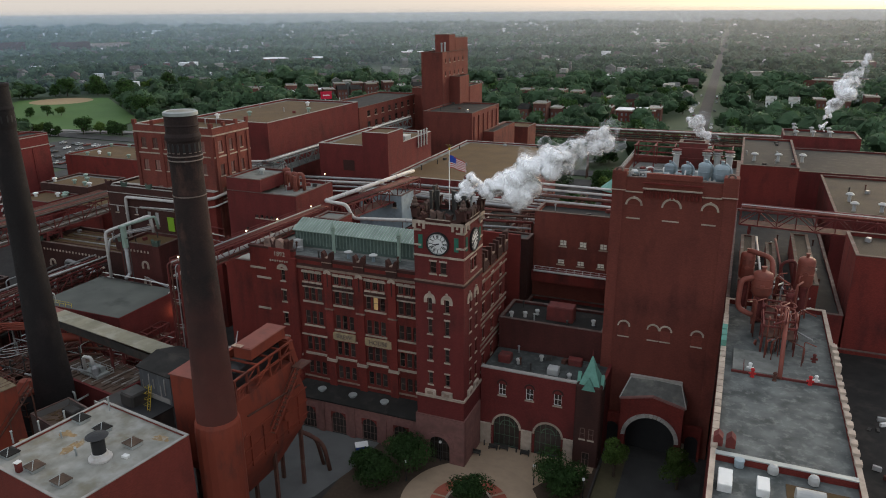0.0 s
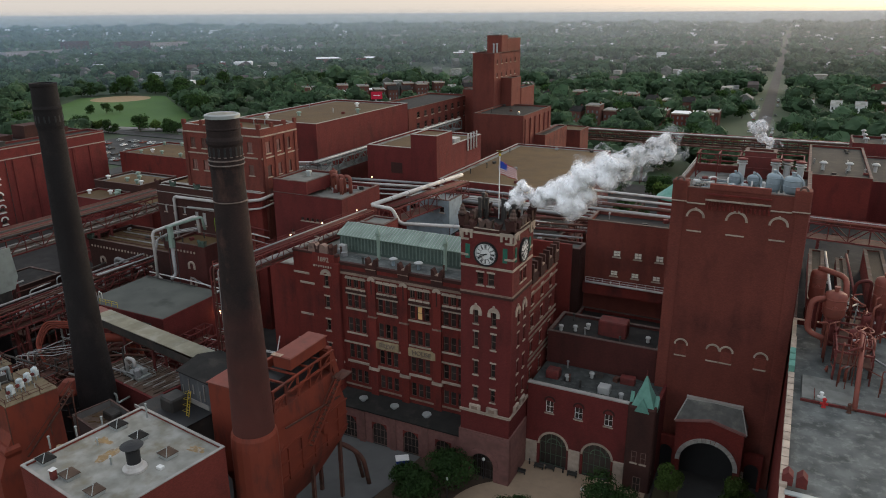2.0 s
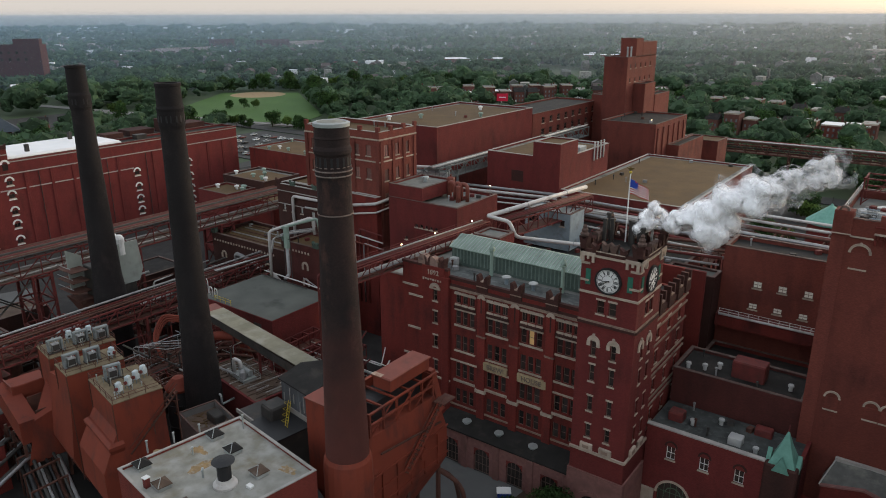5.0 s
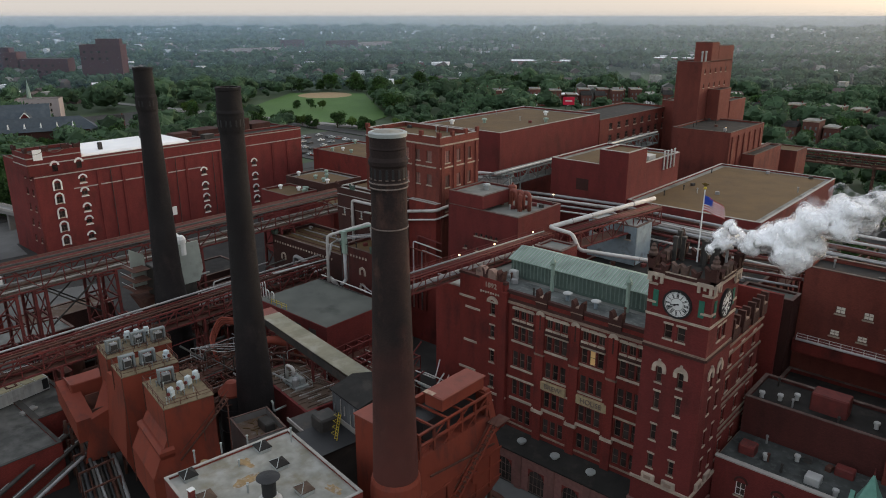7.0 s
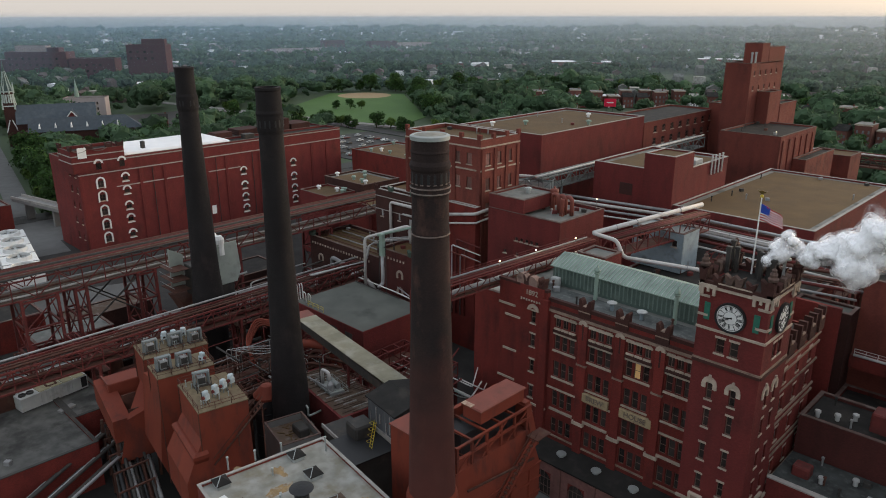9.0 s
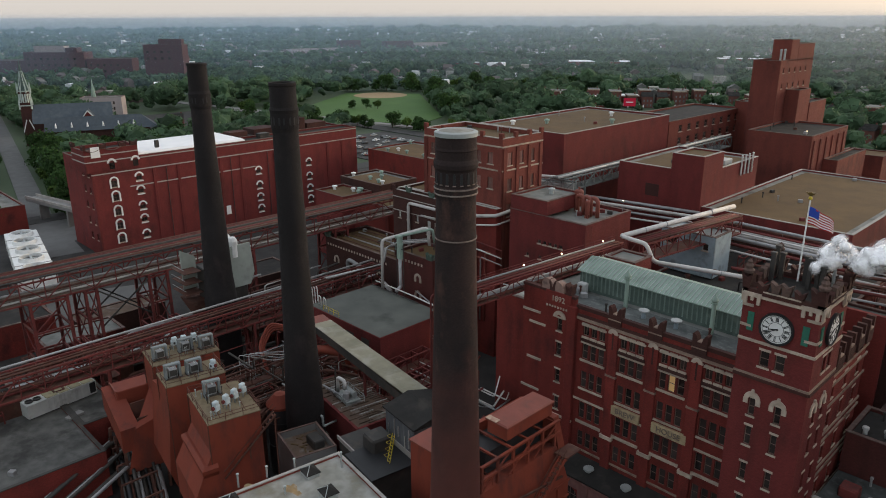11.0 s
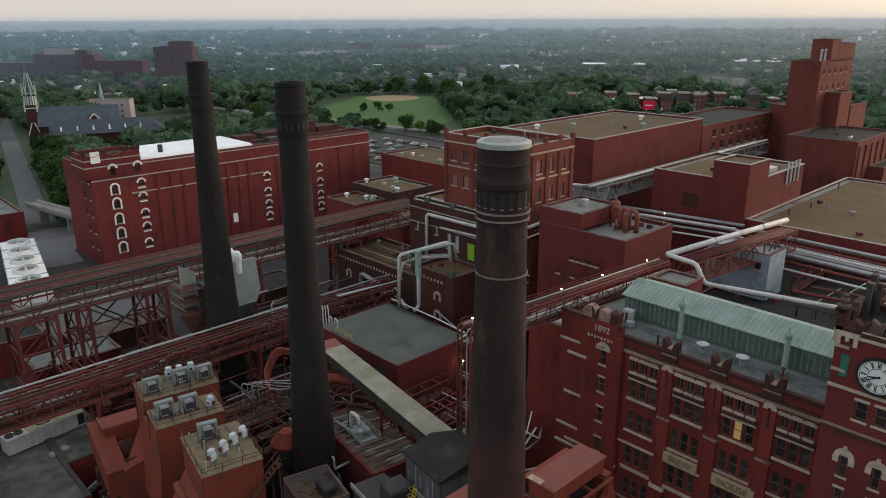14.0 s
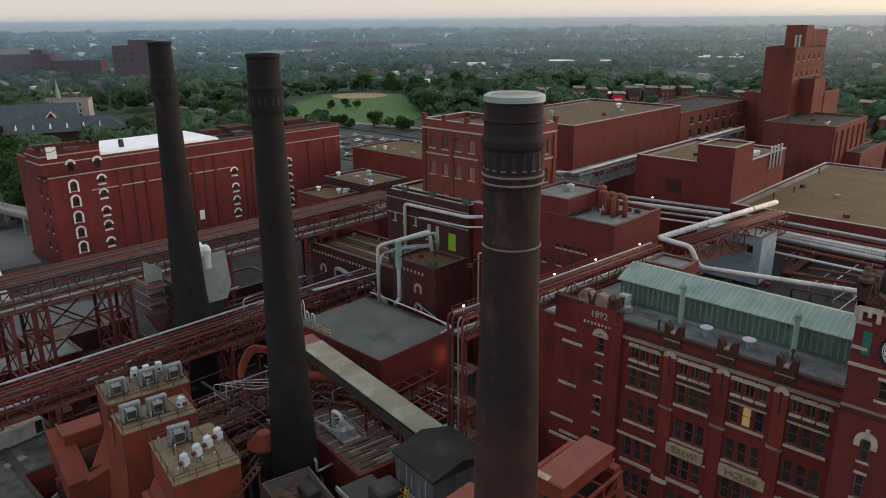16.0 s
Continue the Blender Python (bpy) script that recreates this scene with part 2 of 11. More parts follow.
YARD = mat("worn_yard_asphalt", (0.042, 0.040, 0.038), (0.026, 0.025, 0.024), scale=0.25, bump=0.3, bump_scale=20, stain=(0.055, 0.052, 0.05), stain_scale=0.12, stain_amount=0.7)
CONCRETE = mat("concrete_paving", (0.225, 0.22, 0.21), (0.165, 0.16, 0.152), scale=0.4, stain=(0.17, 0.16, 0.15), stain_scale=0.2, stain_amount=0.6)
COURT = mat("pale_worn_concrete", (0.132, 0.132, 0.129), (0.096, 0.096, 0.094), scale=0.3, stain=(0.085, 0.084, 0.082), stain_scale=0.15, stain_amount=0.7)
PLAZA = mat("buff_plaza_paving", (0.34, 0.25, 0.17), (0.27, 0.20, 0.14), scale=0.6, stain=(0.2, 0.15, 0.11), stain_scale=0.3)
PLAZA_RED = mat("red_brick_paving", (0.33, 0.095, 0.06), (0.25, 0.075, 0.05), scale=0.8)
SOIL = mat("planting_bed_soil", (0.07, 0.05, 0.035), (0.05, 0.035, 0.025), scale=2)
GRASS = mat("mown_grass", (0.056, 0.112, 0.028), (0.044, 0.090, 0.024), scale=0.05, stain=(0.075, 0.125, 0.035), stain_scale=0.02, stain_amount=0.6, bump=0.5)
WILD = mat("rough_ground_cover", (0.048, 0.072, 0.036), (0.034, 0.052, 0.028), scale=0.03, stain=(0.085, 0.088, 0.072), stain_scale=0.006, stain_amount=0.5)
INFIELD = mat("bare_infield_clay", (0.30, 0.22, 0.13), (0.25, 0.18, 0.10), scale=0.3)
TRUNK = mat("bark", (0.075, 0.055, 0.04), (0.05, 0.037, 0.028), scale=2)


def leaves(name, base, alt, spread=0.12, low=0.55, high=1.4):
    m = mat(name, base, alt, rough=0.75, scale=0.25, bump=0.0, spread=spread)
    n, l = m.node_tree.nodes, m.node_tree.links
    b = n["Principled BSDF"]
    was = b.inputs["Base Color"].links[0].from_socket
    geo = n.new("ShaderNodeNewGeometry")
    mr = n.new("ShaderNodeMapRange")
    mr.inputs["To Min"].default_value, mr.inputs["To Max"].default_value = low, high
    l.new(geo.outputs["Random Per Island"], mr.inputs["Value"])
    hv = n.new("ShaderNodeHueSaturation")
    l.new(mr.outputs["Result"], hv.inputs["Value"])
    l.new(was, hv.inputs["Color"])
    l.new(hv.outputs["Color"], b.inputs["Base Color"])
    tr, mx, out = n.new("ShaderNodeBsdfTranslucent"), n.new("ShaderNodeMixShader"), n["Material Output"]
    mx.inputs["Fac"].default_value = 0.45
    l.new(hv.outputs["Color"], tr.inputs["Color"])
    l.new(b.outputs[0], mx.inputs[1])
    l.new(tr.outputs[0], mx.inputs[2])
    l.new(mx.outputs[0], out.inputs["Surface"])
    return m


LEAF = leaves("deep_green_leaves", (0.045, 0.090, 0.024), (0.030, 0.062, 0.020))
LEAF_LIGHT = leaves("yellow_green_leaves", (0.085, 0.135, 0.028), (0.058, 0.100, 0.024))
# leaf colours by distance, slightly bluer and flatter further out: some haze painted in
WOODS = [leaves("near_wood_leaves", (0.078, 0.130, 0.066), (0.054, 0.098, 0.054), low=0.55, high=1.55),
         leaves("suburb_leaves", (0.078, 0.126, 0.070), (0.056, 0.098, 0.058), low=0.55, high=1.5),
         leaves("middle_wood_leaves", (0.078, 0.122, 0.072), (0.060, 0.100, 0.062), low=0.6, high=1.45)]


# ---- mesh building ----
class Shape:
    """Collects points and faces of one mesh."""

    def __init__(self):
        self.v, self.f = [], []

    def add(self, pts, faces):
        k = len(self.v)
        self.v.extend(pts)
        self.f.extend([tuple(i + k for i in f) for f in faces])
        return self

    def box(self, x0, x1, y0, y1, z0, z1):
        return self.add([(x0, y0, z0), (x1, y0, z0), (x1, y1, z0), (x0, y1, z0), (x0, y0, z1), (x1, y0, z1), (x1, y1, z1), (x0, y1, z1)],
                        [(3, 2, 1, 0), (4, 5, 6, 7), (0, 1, 5, 4), (1, 2, 6, 5), (2, 3, 7, 6), (3, 0, 4, 7)])

    def bevel(self, x0, x1, y0, y1, z0, z1, c):
        """A box whose upright and top edges are cut back by c."""
        def ring(i, z):
            return [(x0 + c, y0 + i, z), (x1 - c, y0 + i, z), (x1 - i, y0 + c, z), (x1 - i, y1 - c, z), (x1 - c, y1 - i, z), (x0 + c, y1 - i, z), (x0 + i, y1 - c, z), (x0 + i, y0 + c, z)]
        return self.rings([ring(0, z0), ring(0, z1 - c), ring(c * 0.7, z1)])

    def rings(self, rings, close=True):
        n, k = len(rings[0]), len(self.v)
        faces = []
        for r in range(len(rings) - 1):
            for i in range(n):
                j = (i + 1) % n
                faces.append((r * n + i, r * n + j, (r + 1) * n + j, (r + 1) * n + i))
        if close:
            faces += [tuple(range(n - 1, -1, -1)), tuple((len(rings) - 1) * n + i for i in range(n))]
        return self.add([p for r in rings for p in r], faces)

    def prism(self, poly, z0, z1):
        return self.rings([[(x, y, z0) for x, y in poly], [(x, y, z1) for x, y in poly]])

    def lathe(self, profile, at=(0, 0), n=16):
        """Turned round an upright axis: rows of radius, z."""
        return self.rings([[(at[0] + r * math.cos(2 * math.pi * i / n), at[1] + r * math.sin(2 * math.pi * i / n), z) for i in range(n)] for r, z in profile])

    def tube(self, pts, r, n=8, fillet=0.0):
        pts = [Vector(p) for p in pts]
        if fillet:
            path = [pts[0]]
            for a, b, c in zip(pts, pts[1:], pts[2:]):
                u, w = (a - b), (c - b)
                d = min(fillet, u.length * 0.45, w.length * 0.45)
                p, q = b + u.normalized() * d, b + w.normalized() * d
                for s in (0, 0.25, 0.5, 0.75, 1):
                    path.append(p * (1 - s) ** 2 + b * 2 * s * (1 - s) + q * s * s)
            pts = path + [pts[-1]]
        dirs = [(b - a).normalized() for a, b in zip(pts, pts[1:])]
        tang = [dirs[0]] + [(a + b).normalized() for a, b in zip(dirs, dirs[1:])] + [dirs[-1]]
        side = tang[0].orthogonal().normalized()
        rings = []
        for p, t in zip(pts, tang):
            side = (side - t * side.dot(t)).normalized()
            up = t.cross(side)
            rings.append([tuple(p + side * (r * math.cos(2 * math.pi * i / n)) + up * (r * math.sin(2 * math.pi * i / n))) for i in range(n)])
        return self.rings(rings)

    def bar(self, a, b, w):
        """A square bar from a to b."""
        a, b = Vector(a), Vector(b)
        t = (b - a).normalized()
        s = t.cross(Vector((0, 0, 1)))
        s = s.normalized() if s.length > 1e-3 else Vector((1, 0, 0))
        u = t.cross(s)
        h = w / 2
        return self.rings([[tuple(p + s * (h * i) + u * (h * j)) for i, j in ((-1, -1), (1, -1), (1, 1), (-1, 1))] for p in (a, b)])

    def mesh(self, name, material, smooth=False):
        me = bpy.data.meshes.new(name)
        me.from_pydata([tuple(p) for p in self.v], [], self.f)
        me.materials.append(material)
        if smooth:
            me.polygons.foreach_set("use_smooth", [True] * len(me.polygons))
        return me


PLACE = {}


def thing(name, label, category, at=(0, 0, 0), turn=0.0, group="", kind=""):
    ob = new(name)
    ob.empty_display_size = 0.3
    ob.matrix_basis = pose(*at, 0, 0, turn)
    PLACE[ob.name] = pose(*at, 0, 0, turn)
    return tagged(ob, label, category, group, kind)


def part(name, shape, material, parent, label="", at=None, smooth=False):
    """Links a Shape, or a mesh already made, as one mesh object under its thing or part."""
    me = shape.mesh(name, material, smooth) if isinstance(shape, Shape) else shape
    ob = new(name, me)
    ob.parent = parent
    if at is not None:
        ob.matrix_basis = at
    if label:
        ob["label"] = label
    return ob


def solid(name, shape, material, label, category, group="", kind="", at=None, smooth=False):
    """A thing that is one mesh."""
    ob = new(name, shape.mesh(name, material, smooth) if isinstance(shape, Shape) else shape)
    if at is not None:
        ob.matrix_basis = at
    return tagged(ob, label, category, group, kind)


def arch_fill(u0, u1, z_spring, z_top, y0, y1, n=10):
    """The two spandrels over an arch that springs at z_spring inside a square opening up to z_top."""
    c, r = (u0 + u1) / 2, (u1 - u0) / 2
    rise = z_top - z_spring
    pts = [(c - r * math.cos(math.pi * i / n), z_spring + rise * math.sin(math.pi * i / n)) for i in range(n + 1)]
    return Shape().rings([[(a, y0, z), (a, y0, z_top + 0.002), (a, y1, z_top + 0.002), (a, y1, z)] for a, z in pts])


def arch_ring(c, z, r0, r1, y0, y1, n=12, squash=1.0, span=(0.0, 180.0)):
    """A ring of voussoirs round (c, z) in the wall's plane."""
    s = Shape()
    a0, a1 = radians(span[0]), radians(span[1])
    rings = []
    for i in range(n + 1):
        a = a0 + (a1 - a0) * i / n
        ca, sa = math.cos(a), math.sin(a) * squash
        rings.append([(c + r0 * ca, y0, z + r0 * sa), (c + r1 * ca, y0, z + r1 * sa), (c + r1 * ca, y1, z + r1 * sa), (c + r0 * ca, y1, z + r0 * sa)])
    return s.rings(rings)


def wall_shape(length, z0, z1, openings=(), thick=0.5, start=0.0):
    """A wall along +x with its outer face at y = 0, thickness towards +y; openings go through it: (u, z, w, h)."""
    s, seen = Shape(), {}
    us = sorted({start, length - start, *[o[0] for o in openings], *[o[0] + o[2] for o in openings]})
    zs = sorted({z0, z1, *[o[1] for o in openings], *[o[1] + o[3] for o in openings]})

    def vert(u, y, z):
        key = (round(u, 3), y, round(z, 3))
        if key not in seen:
            seen[key] = len(s.v)
            s.v.append((u, y, z))
        return seen[key]

    def free(i, k):
        if not (0 <= i < len(us) - 1 and 0 <= k < len(zs) - 1):
            return False
        u, z = (us[i] + us[i + 1]) / 2, (zs[k] + zs[k + 1]) / 2
        return not any(o[0] < u < o[0] + o[2] and o[1] < z < o[1] + o[3] for o in openings)

    for i in range(len(us) - 1):
        for k in range(len(zs) - 1):
            if not free(i, k):
                continue
            a, b, c, d = us[i], us[i + 1], zs[k], zs[k + 1]
            s.f.append((vert(a, 0, c), vert(b, 0, c), vert(b, 0, d), vert(a, 0, d)))
            s.f.append((vert(a, thick, d), vert(b, thick, d), vert(b, thick, c), vert(a, thick, c)))
            if not free(i - 1, k):
                s.f.append((vert(a, 0, c), vert(a, 0, d), vert(a, thick, d), vert(a, thick, c)))
            if not free(i + 1, k):
                s.f.append((vert(b, 0, d), vert(b, 0, c), vert(b, thick, c), vert(b, thick, d)))
            if not free(i, k - 1):
                s.f.append((vert(b, 0, c), vert(a, 0, c), vert(a, thick, c), vert(b, thick, c)))
            if not free(i, k + 1):
                s.f.append((vert(a, 0, d), vert(b, 0, d), vert(b, thick, d), vert(a, thick, d)))
    return s


WINDOW_MESH = {}


def window(parent, at, w, h, bars=1, rails=1, pane=None, sill=True, frame_mat=None, arch=False, head=False, deep=0.22):
    """A window in an opening: frame with glazing bars, pane behind them, stone sill and lintel. at: the wall's pose times its corner (u, z)."""
    pane, frame_mat = pane or PANE, frame_mat or FRAME
    key = (round(w, 2), round(h, 2), bars, rails, pane.name, frame_mat.name)
    if key not in WINDOW_MESH:
        t = 0.09
        us = [0.0] + [w * (i + 1) / (bars + 1) for i in range(bars)] + [w]
        zs = [0.0] + [h * (i + 1) / (rails + 1) for i in range(rails)] + [h]
        holes = [(us[i] + (t if i == 0 else 0.035), zs[k] + (t if k == 0 else 0.035), us[i + 1] - us[i] - (t if i == 0 else 0.035) - (t if i == bars else 0.035), zs[k + 1] - zs[k] - (t if k == 0 else 0.035) - (t if k == rails else 0.035)) for i in range(bars + 1) for k in range(rails + 1)]
        s = wall_shape(w, 0.0, h, holes, 0.1)
        s.v = [(a, b + deep, c) for a, b, c in s.v]
        p = Shape().box(0.03, w - 0.03, deep + 0.05, deep + 0.07, 0.03, h - 0.03)
        si = Shape().box(-0.16, w + 0.16, -0.10, deep, -0.24, 0.0)
        he = Shape().box(-0.14, w + 0.14, -0.05, deep, h, h + 0.28)
        WINDOW_MESH[key] = (s.mesh("window", frame_mat), p.mesh("pane", pane), si.mesh("sill", STONE), he.mesh("lintel", STONE))
    ms = WINDOW_MESH[key]
    ob = part("window", ms[0], None, parent, at=at)
    part("pane", ms[1], None, ob)
    if sill:
        part("sill", ms[2], None, ob)
    if head:
        part("lintel", ms[3], None, ob)
    return ob


SIDES = {"s": lambda w, d: (pose(0, 0, 0), w), "e": lambda w, d: (pose(w, 0, 0, 0, 0, 90), d), "n": lambda w, d: (pose(w, d, 0, 0, 0, 180), w), "w": lambda w, d: (pose(0, d, 0, 0, 0, -90), d)}


def block(name, label, x, y, w, d, z1, z0=0.0, turn=0.0, walls=None, roof=None, parapet=0.6, coping=True, windows=None, category="building", thick=0.45, pane=None, coping_mat=None, win_kw=None, over=0.06):
    """A flat-roofed building: four walls with their openings, a roof sheet inside the parapet, and a coping. windows: side -> rows of (u, z, w, h[, bars, rails])."""
    walls, roof, windows = walls or BRICK, roof or ROOF_GREY, windows or {}
    b = thing(name, label, category, (x, y, 0), turn)
    for side in "senw":
        m, length = SIDES[side](w, d)
        ops = windows.get(side, [])
        part("wall", wall_shape(length, z0, z1, [o[:4] for o in ops], thick, thick if side in "ew" else 0.0), walls, b, at=m)
        for o in ops:
            window(b, m @ pose(o[0], 0, o[1]), o[2], o[3], *(o[4:] or (1, 1)), **{"pane": pane, **(win_kw or {})})
    part("roof", Shape().box(thick, w - thick, thick, d - thick, z1 - parapet - 0.35, z1 - parapet), roof, b)
    if roof is ROOF_TAN and min(w, d) > 14:
        zr, q = z1 - parapet, 1.5
        for a in ((thick, w - thick, thick, thick + q), (thick, w - thick, d - thick - q, d - thick), (thick, thick + q, thick + q, d - thick - q), (w - thick - q, w - thick, thick + q, d - thick - q)):
            part("edge_sheet", Shape().box(*a, zr, zr + 0.02), ROOF_GREY, b, "grey sheet border of the roof")
    if coping:
        c = coping_mat or (COPING if roof in (ROOF_TAN, ROOF_PALE) and z1 > 29 else COPING_DULL)
        o, t = over, thick + over
        part("coping", Shape().box(-o, w + o, -o, t, z1, z1 + 0.12), c, b)
        part("coping", Shape().box(-o, w + o, d - t, d + o, z1, z1 + 0.12), c, b)
        part("coping", Shape().box(-o, t, t, d - t, z1, z1 + 0.12), c, b)
        part("coping", Shape().box(w - t, w + o, t, d - t, z1, z1 + 0.12), c, b)
    return b

# ---- ground ----
def rect_at(x0, x1, y0, y1, z):
    return [(x0, y0, z), (x1, y0, z), (x1, y1, z), (x0, y1, z)]



def ground_height(r):
    """Level under the works, rising very gently to the far hills."""
    return 0.0 if r < 700 else 58.0 * ((r - 700) / 4150.0) ** 1.7


g = Shape()
rad = [0, 120, 300, 500, 700, 1000, 1400, 1900, 2500, 3200, 4000, 4850]
g.rings([[(r * math.cos(2 * math.pi * i / 96), r * math.sin(2 * math.pi * i / 96), ground_height(r) - 0.3) for i in range(96)] for r in rad[1:]], close=False)
g.add([(0, 0, -0.3)] + [(120 * math.cos(2 * math.pi * i / 96), 120 * math.sin(2 * math.pi * i / 96), -0.3) for i in range(96)], [(0, 1 + i, 1 + (i + 1) % 96) for i in range(96)])
solid("ground", g, WILD, "wide dark green ground with trees and lots", "ground", kind="structure")
solid("yard_paving", Shape().box(-300, 60, 20, 320, -0.28, 0.0), YARD, "worn grey asphalt yard of the works", "yard", kind="structure")

# ---- brewhouse with clock tower ----
FY, TY = 105.0, 100.1
bh = thing("brewhouse", "red brick brewhouse with cream stone bands and clock tower", "brewery building", (-77.5, FY, 0))
X0 = -77.5


def bh_part(name, s, m, label=""):
    """A part given in world places."""
    s.v = [(x - X0, y - FY, z) for x, y, z in s.v]
    return part(name, s, m, bh, label)


def facade(x0, x1, y, z0, z1, ops, m=BRICK_OX, win=None, thick=0.6):
    w = part("wall", wall_shape(x1 - x0, z0, z1, [(o[0] - x0, *o[1:4]) for o in ops], thick), m, bh, at=pose(x0 - X0, y - FY, 0))
    for o in ops:
        window(bh, pose(o[0] - X0, y - FY, o[1]), o[2], o[3], *(o[4:6] if len(o) > 5 else (0, 1)), **(o[6] if len(o) > 6 else {}))
    return w


BAYS = [-66.9, -60.7, -54.5, -48.3]
ROWS_Z = [(27.1, 1.5, 0), (23.4, 2.5, 1), (18.75, 2.7, 1), (13.6, 2.7, 1), (8.9, 2.6, 1)]
ops = []
for bx in BAYS:
    for zi, (z, h, rail) in enumerate(ROWS_Z):
        for k in range(3):
            ops.append((bx + 0.2 + k * 1.35, z, 1.0, h, 0 if zi else 1, rail, {"pane": PANE_LIT if (round(bx), zi, k) in ((-54, 1, 1),) else PANE, "sill": False}))
facade(-68.0, -42.6, FY, 6.0, 31.0, ops)
# pilasters between the bays, with half-round heads at the attic
PILASTERS = (-61.5, -55.3, -49.1)
for px in PILASTERS:
    bh_part("pilaster", Shape().bevel(px - 0.75, px + 0.75, FY - 0.35, FY + 0.05, 6.4, 29.4, 0.06), BRICK_OX)
    r = arch_ring(0, 0, 0.22, 0.78, -0.45, 0.05, 10)
    bh_part("half_round_panel", Shape().add([(px + x, FY + y, 29.0 + z) for x, y, z in r.v], r.f), STONE, "cream stone half-round hood")
    # raised dark strip in place of a slit's shade
    bh_part("slit_recess", Shape().box(px - 0.12, px + 0.12, FY - 0.37, FY - 0.3, 26.6, 29.0), BRICK_DARK)
for bx in BAYS:
    a, b = bx, bx + 4.15
    bh_part("attic_lintel", Shape().box(a, b, FY - 0.16, FY + 0.1, 28.66, 28.95), STONE)
    for k in range(3):
        bh_part("attic_hood", Shape().bevel(a + 0.12 + k * 1.35, a + 1.3 + k * 1.35, FY - 0.26, FY - 0.02, 28.95, 29.15, 0.05), STONE)
        bh_part("attic_sill", Shape().bevel(a + 0.1 + k * 1.35, a + 1.3 + k * 1.35, FY - 0.22, FY + 0.1, 26.75, 27.05, 0.05), STONE)
    bh_part("window_lintel", Shape().box(a, b, FY - 0.12, FY + 0.1, 25.9, 26.15), STONE)
    bh_part("window_sill", Shape().box(a, b, FY - 0.2, FY + 0.1, 23.05, 23.36), STONE)
    bh_part("window_sill", Shape().box(a, b, FY - 0.2, FY + 0.1, 18.45, 18.72), STONE)
    bh_part("corbel_table", Shape().box(a, b, FY - 0.3, FY + 0.02, 26.3, 26.7), BRICK_DARK)
    bh_part("string_course", Shape().box(a - 0.9, b + 0.9, FY - 0.14, FY + 0.02, 16.55, 16.85), STONE)
# stepped stone band, lower at each bay than at each pilaster
for i, bx in enumerate(BAYS):
    bh_part("step_band", Shape().box(bx - 0.1, bx + 4.2, FY - 0.22, FY + 0.05, 12.85, 13.25), STONE)
for px in PILASTERS:
    bh_part("step_band", Shape().box(px - 1.0, px + 1.0, FY - 0.5, FY + 0.05, 12.25, 12.8), STONE)
    bh_part("pilaster_band", Shape().box(px - 0.85, px + 0.85, FY - 0.42, FY + 0.05, 22.3, 22.6), BROWNSTONE)
bh_part("string_course", Shape().box(-68, -42.6, FY - 0.14, FY + 0.02, 8.2, 8.5), BROWNSTONE)
# cornice and parapet, with raised horned blocks
bh_part("cornice", Shape().box(-68, -42.6, FY - 0.35, FY + 0.02, 29.5, 29.9), BROWNSTONE)
bh_part("cornice", Shape().box(-68, -42.6, FY - 0.2, FY + 0.02, 29.9, 30.3), BRICK_DARK)
bh_part("parapet", Shape().box(-68, -42.6, FY - 0.12, FY + 0.5, 31.0, 31.55), BRICK_DARK)
for px in PILASTERS:
    s = Shape().box(px - 1.0, px + 1.0, FY - 0.3, FY + 0.7, 30.3, 31.9)
    for sx in (-1, 1):
        s.rings([[(px + sx * x, y, z) for x, z in ((1.0, 31.9), (0.28, 31.9), (0.36, 32.35), (0.6, 32.85), (0.86, 33.05), (1.04, 32.9))] for y in ((FY - 0.3, FY + 0.7) if sx < 0 else (FY + 0.7, FY - 0.3))])
    bh_part("horned_merlon", s, BRICK_DARK, "dark brick merlon with two horns")
    bh_part("merlon_cap", Shape().bevel(px - 0.3, px + 0.3, FY - 0.34, FY + 0.74, 31.9, 32.05, 0.03), BROWNSTONE)
    bh_part("merlon_band", Shape().box(px - 1.02, px + 1.02, FY - 0.36, FY - 0.28, 31.0, 31.16), BROWNSTONE)
# name boards in carved stone
CARVED = mat("sooty_carved_sandstone", (0.25, 0.165, 0.135), (0.16, 0.105, 0.088), scale=1.8, bump=0.4, stain=(0.08, 0.055, 0.048), stain_scale=0.8, stain_amount=0.7)
BOARD = mat("yellowed_carved_stone", (0.37, 0.285, 0.17), (0.25, 0.19, 0.115), scale=1.6, stain=(0.14, 0.11, 0.085), stain_scale=0.9, stain_amount=0.7)
# letter colour holds the shadow of the carving
LETTER = mat("shadowed_carved_stone", (0.17, 0.13, 0.105), (0.12, 0.095, 0.08), scale=2.0)
for a, b, text in ((-61.0, -56.5, "BREW"), (-54.6, -49.4, "HOUSE")):
    board = bh_part("name_board", Shape().bevel(a, b, FY - 0.4, FY + 0.05, 16.75, 18.15, 0.08), BOARD, "carved limestone name board")
    cu = bpy.data.curves.new("letters", "FONT")
    cu.body, cu.size, cu.extrude, cu.align_x, cu.align_y = text, 1.12, 0.05, "CENTER", "CENTER"
    tmp = bpy.data.objects.new("letters", cu)
    me = bpy.data.meshes.new_from_object(tmp)
    me.name = "letters"
    bpy.data.objects.remove(tmp)
    me.materials.clear()
    me.materials.append(LETTER)
    part("letters", me, None, board, "raised letters darkened as if in shadow", at=pose((a + b) / 2 - X0, -0.44, 17.45, 90, 0, 0))

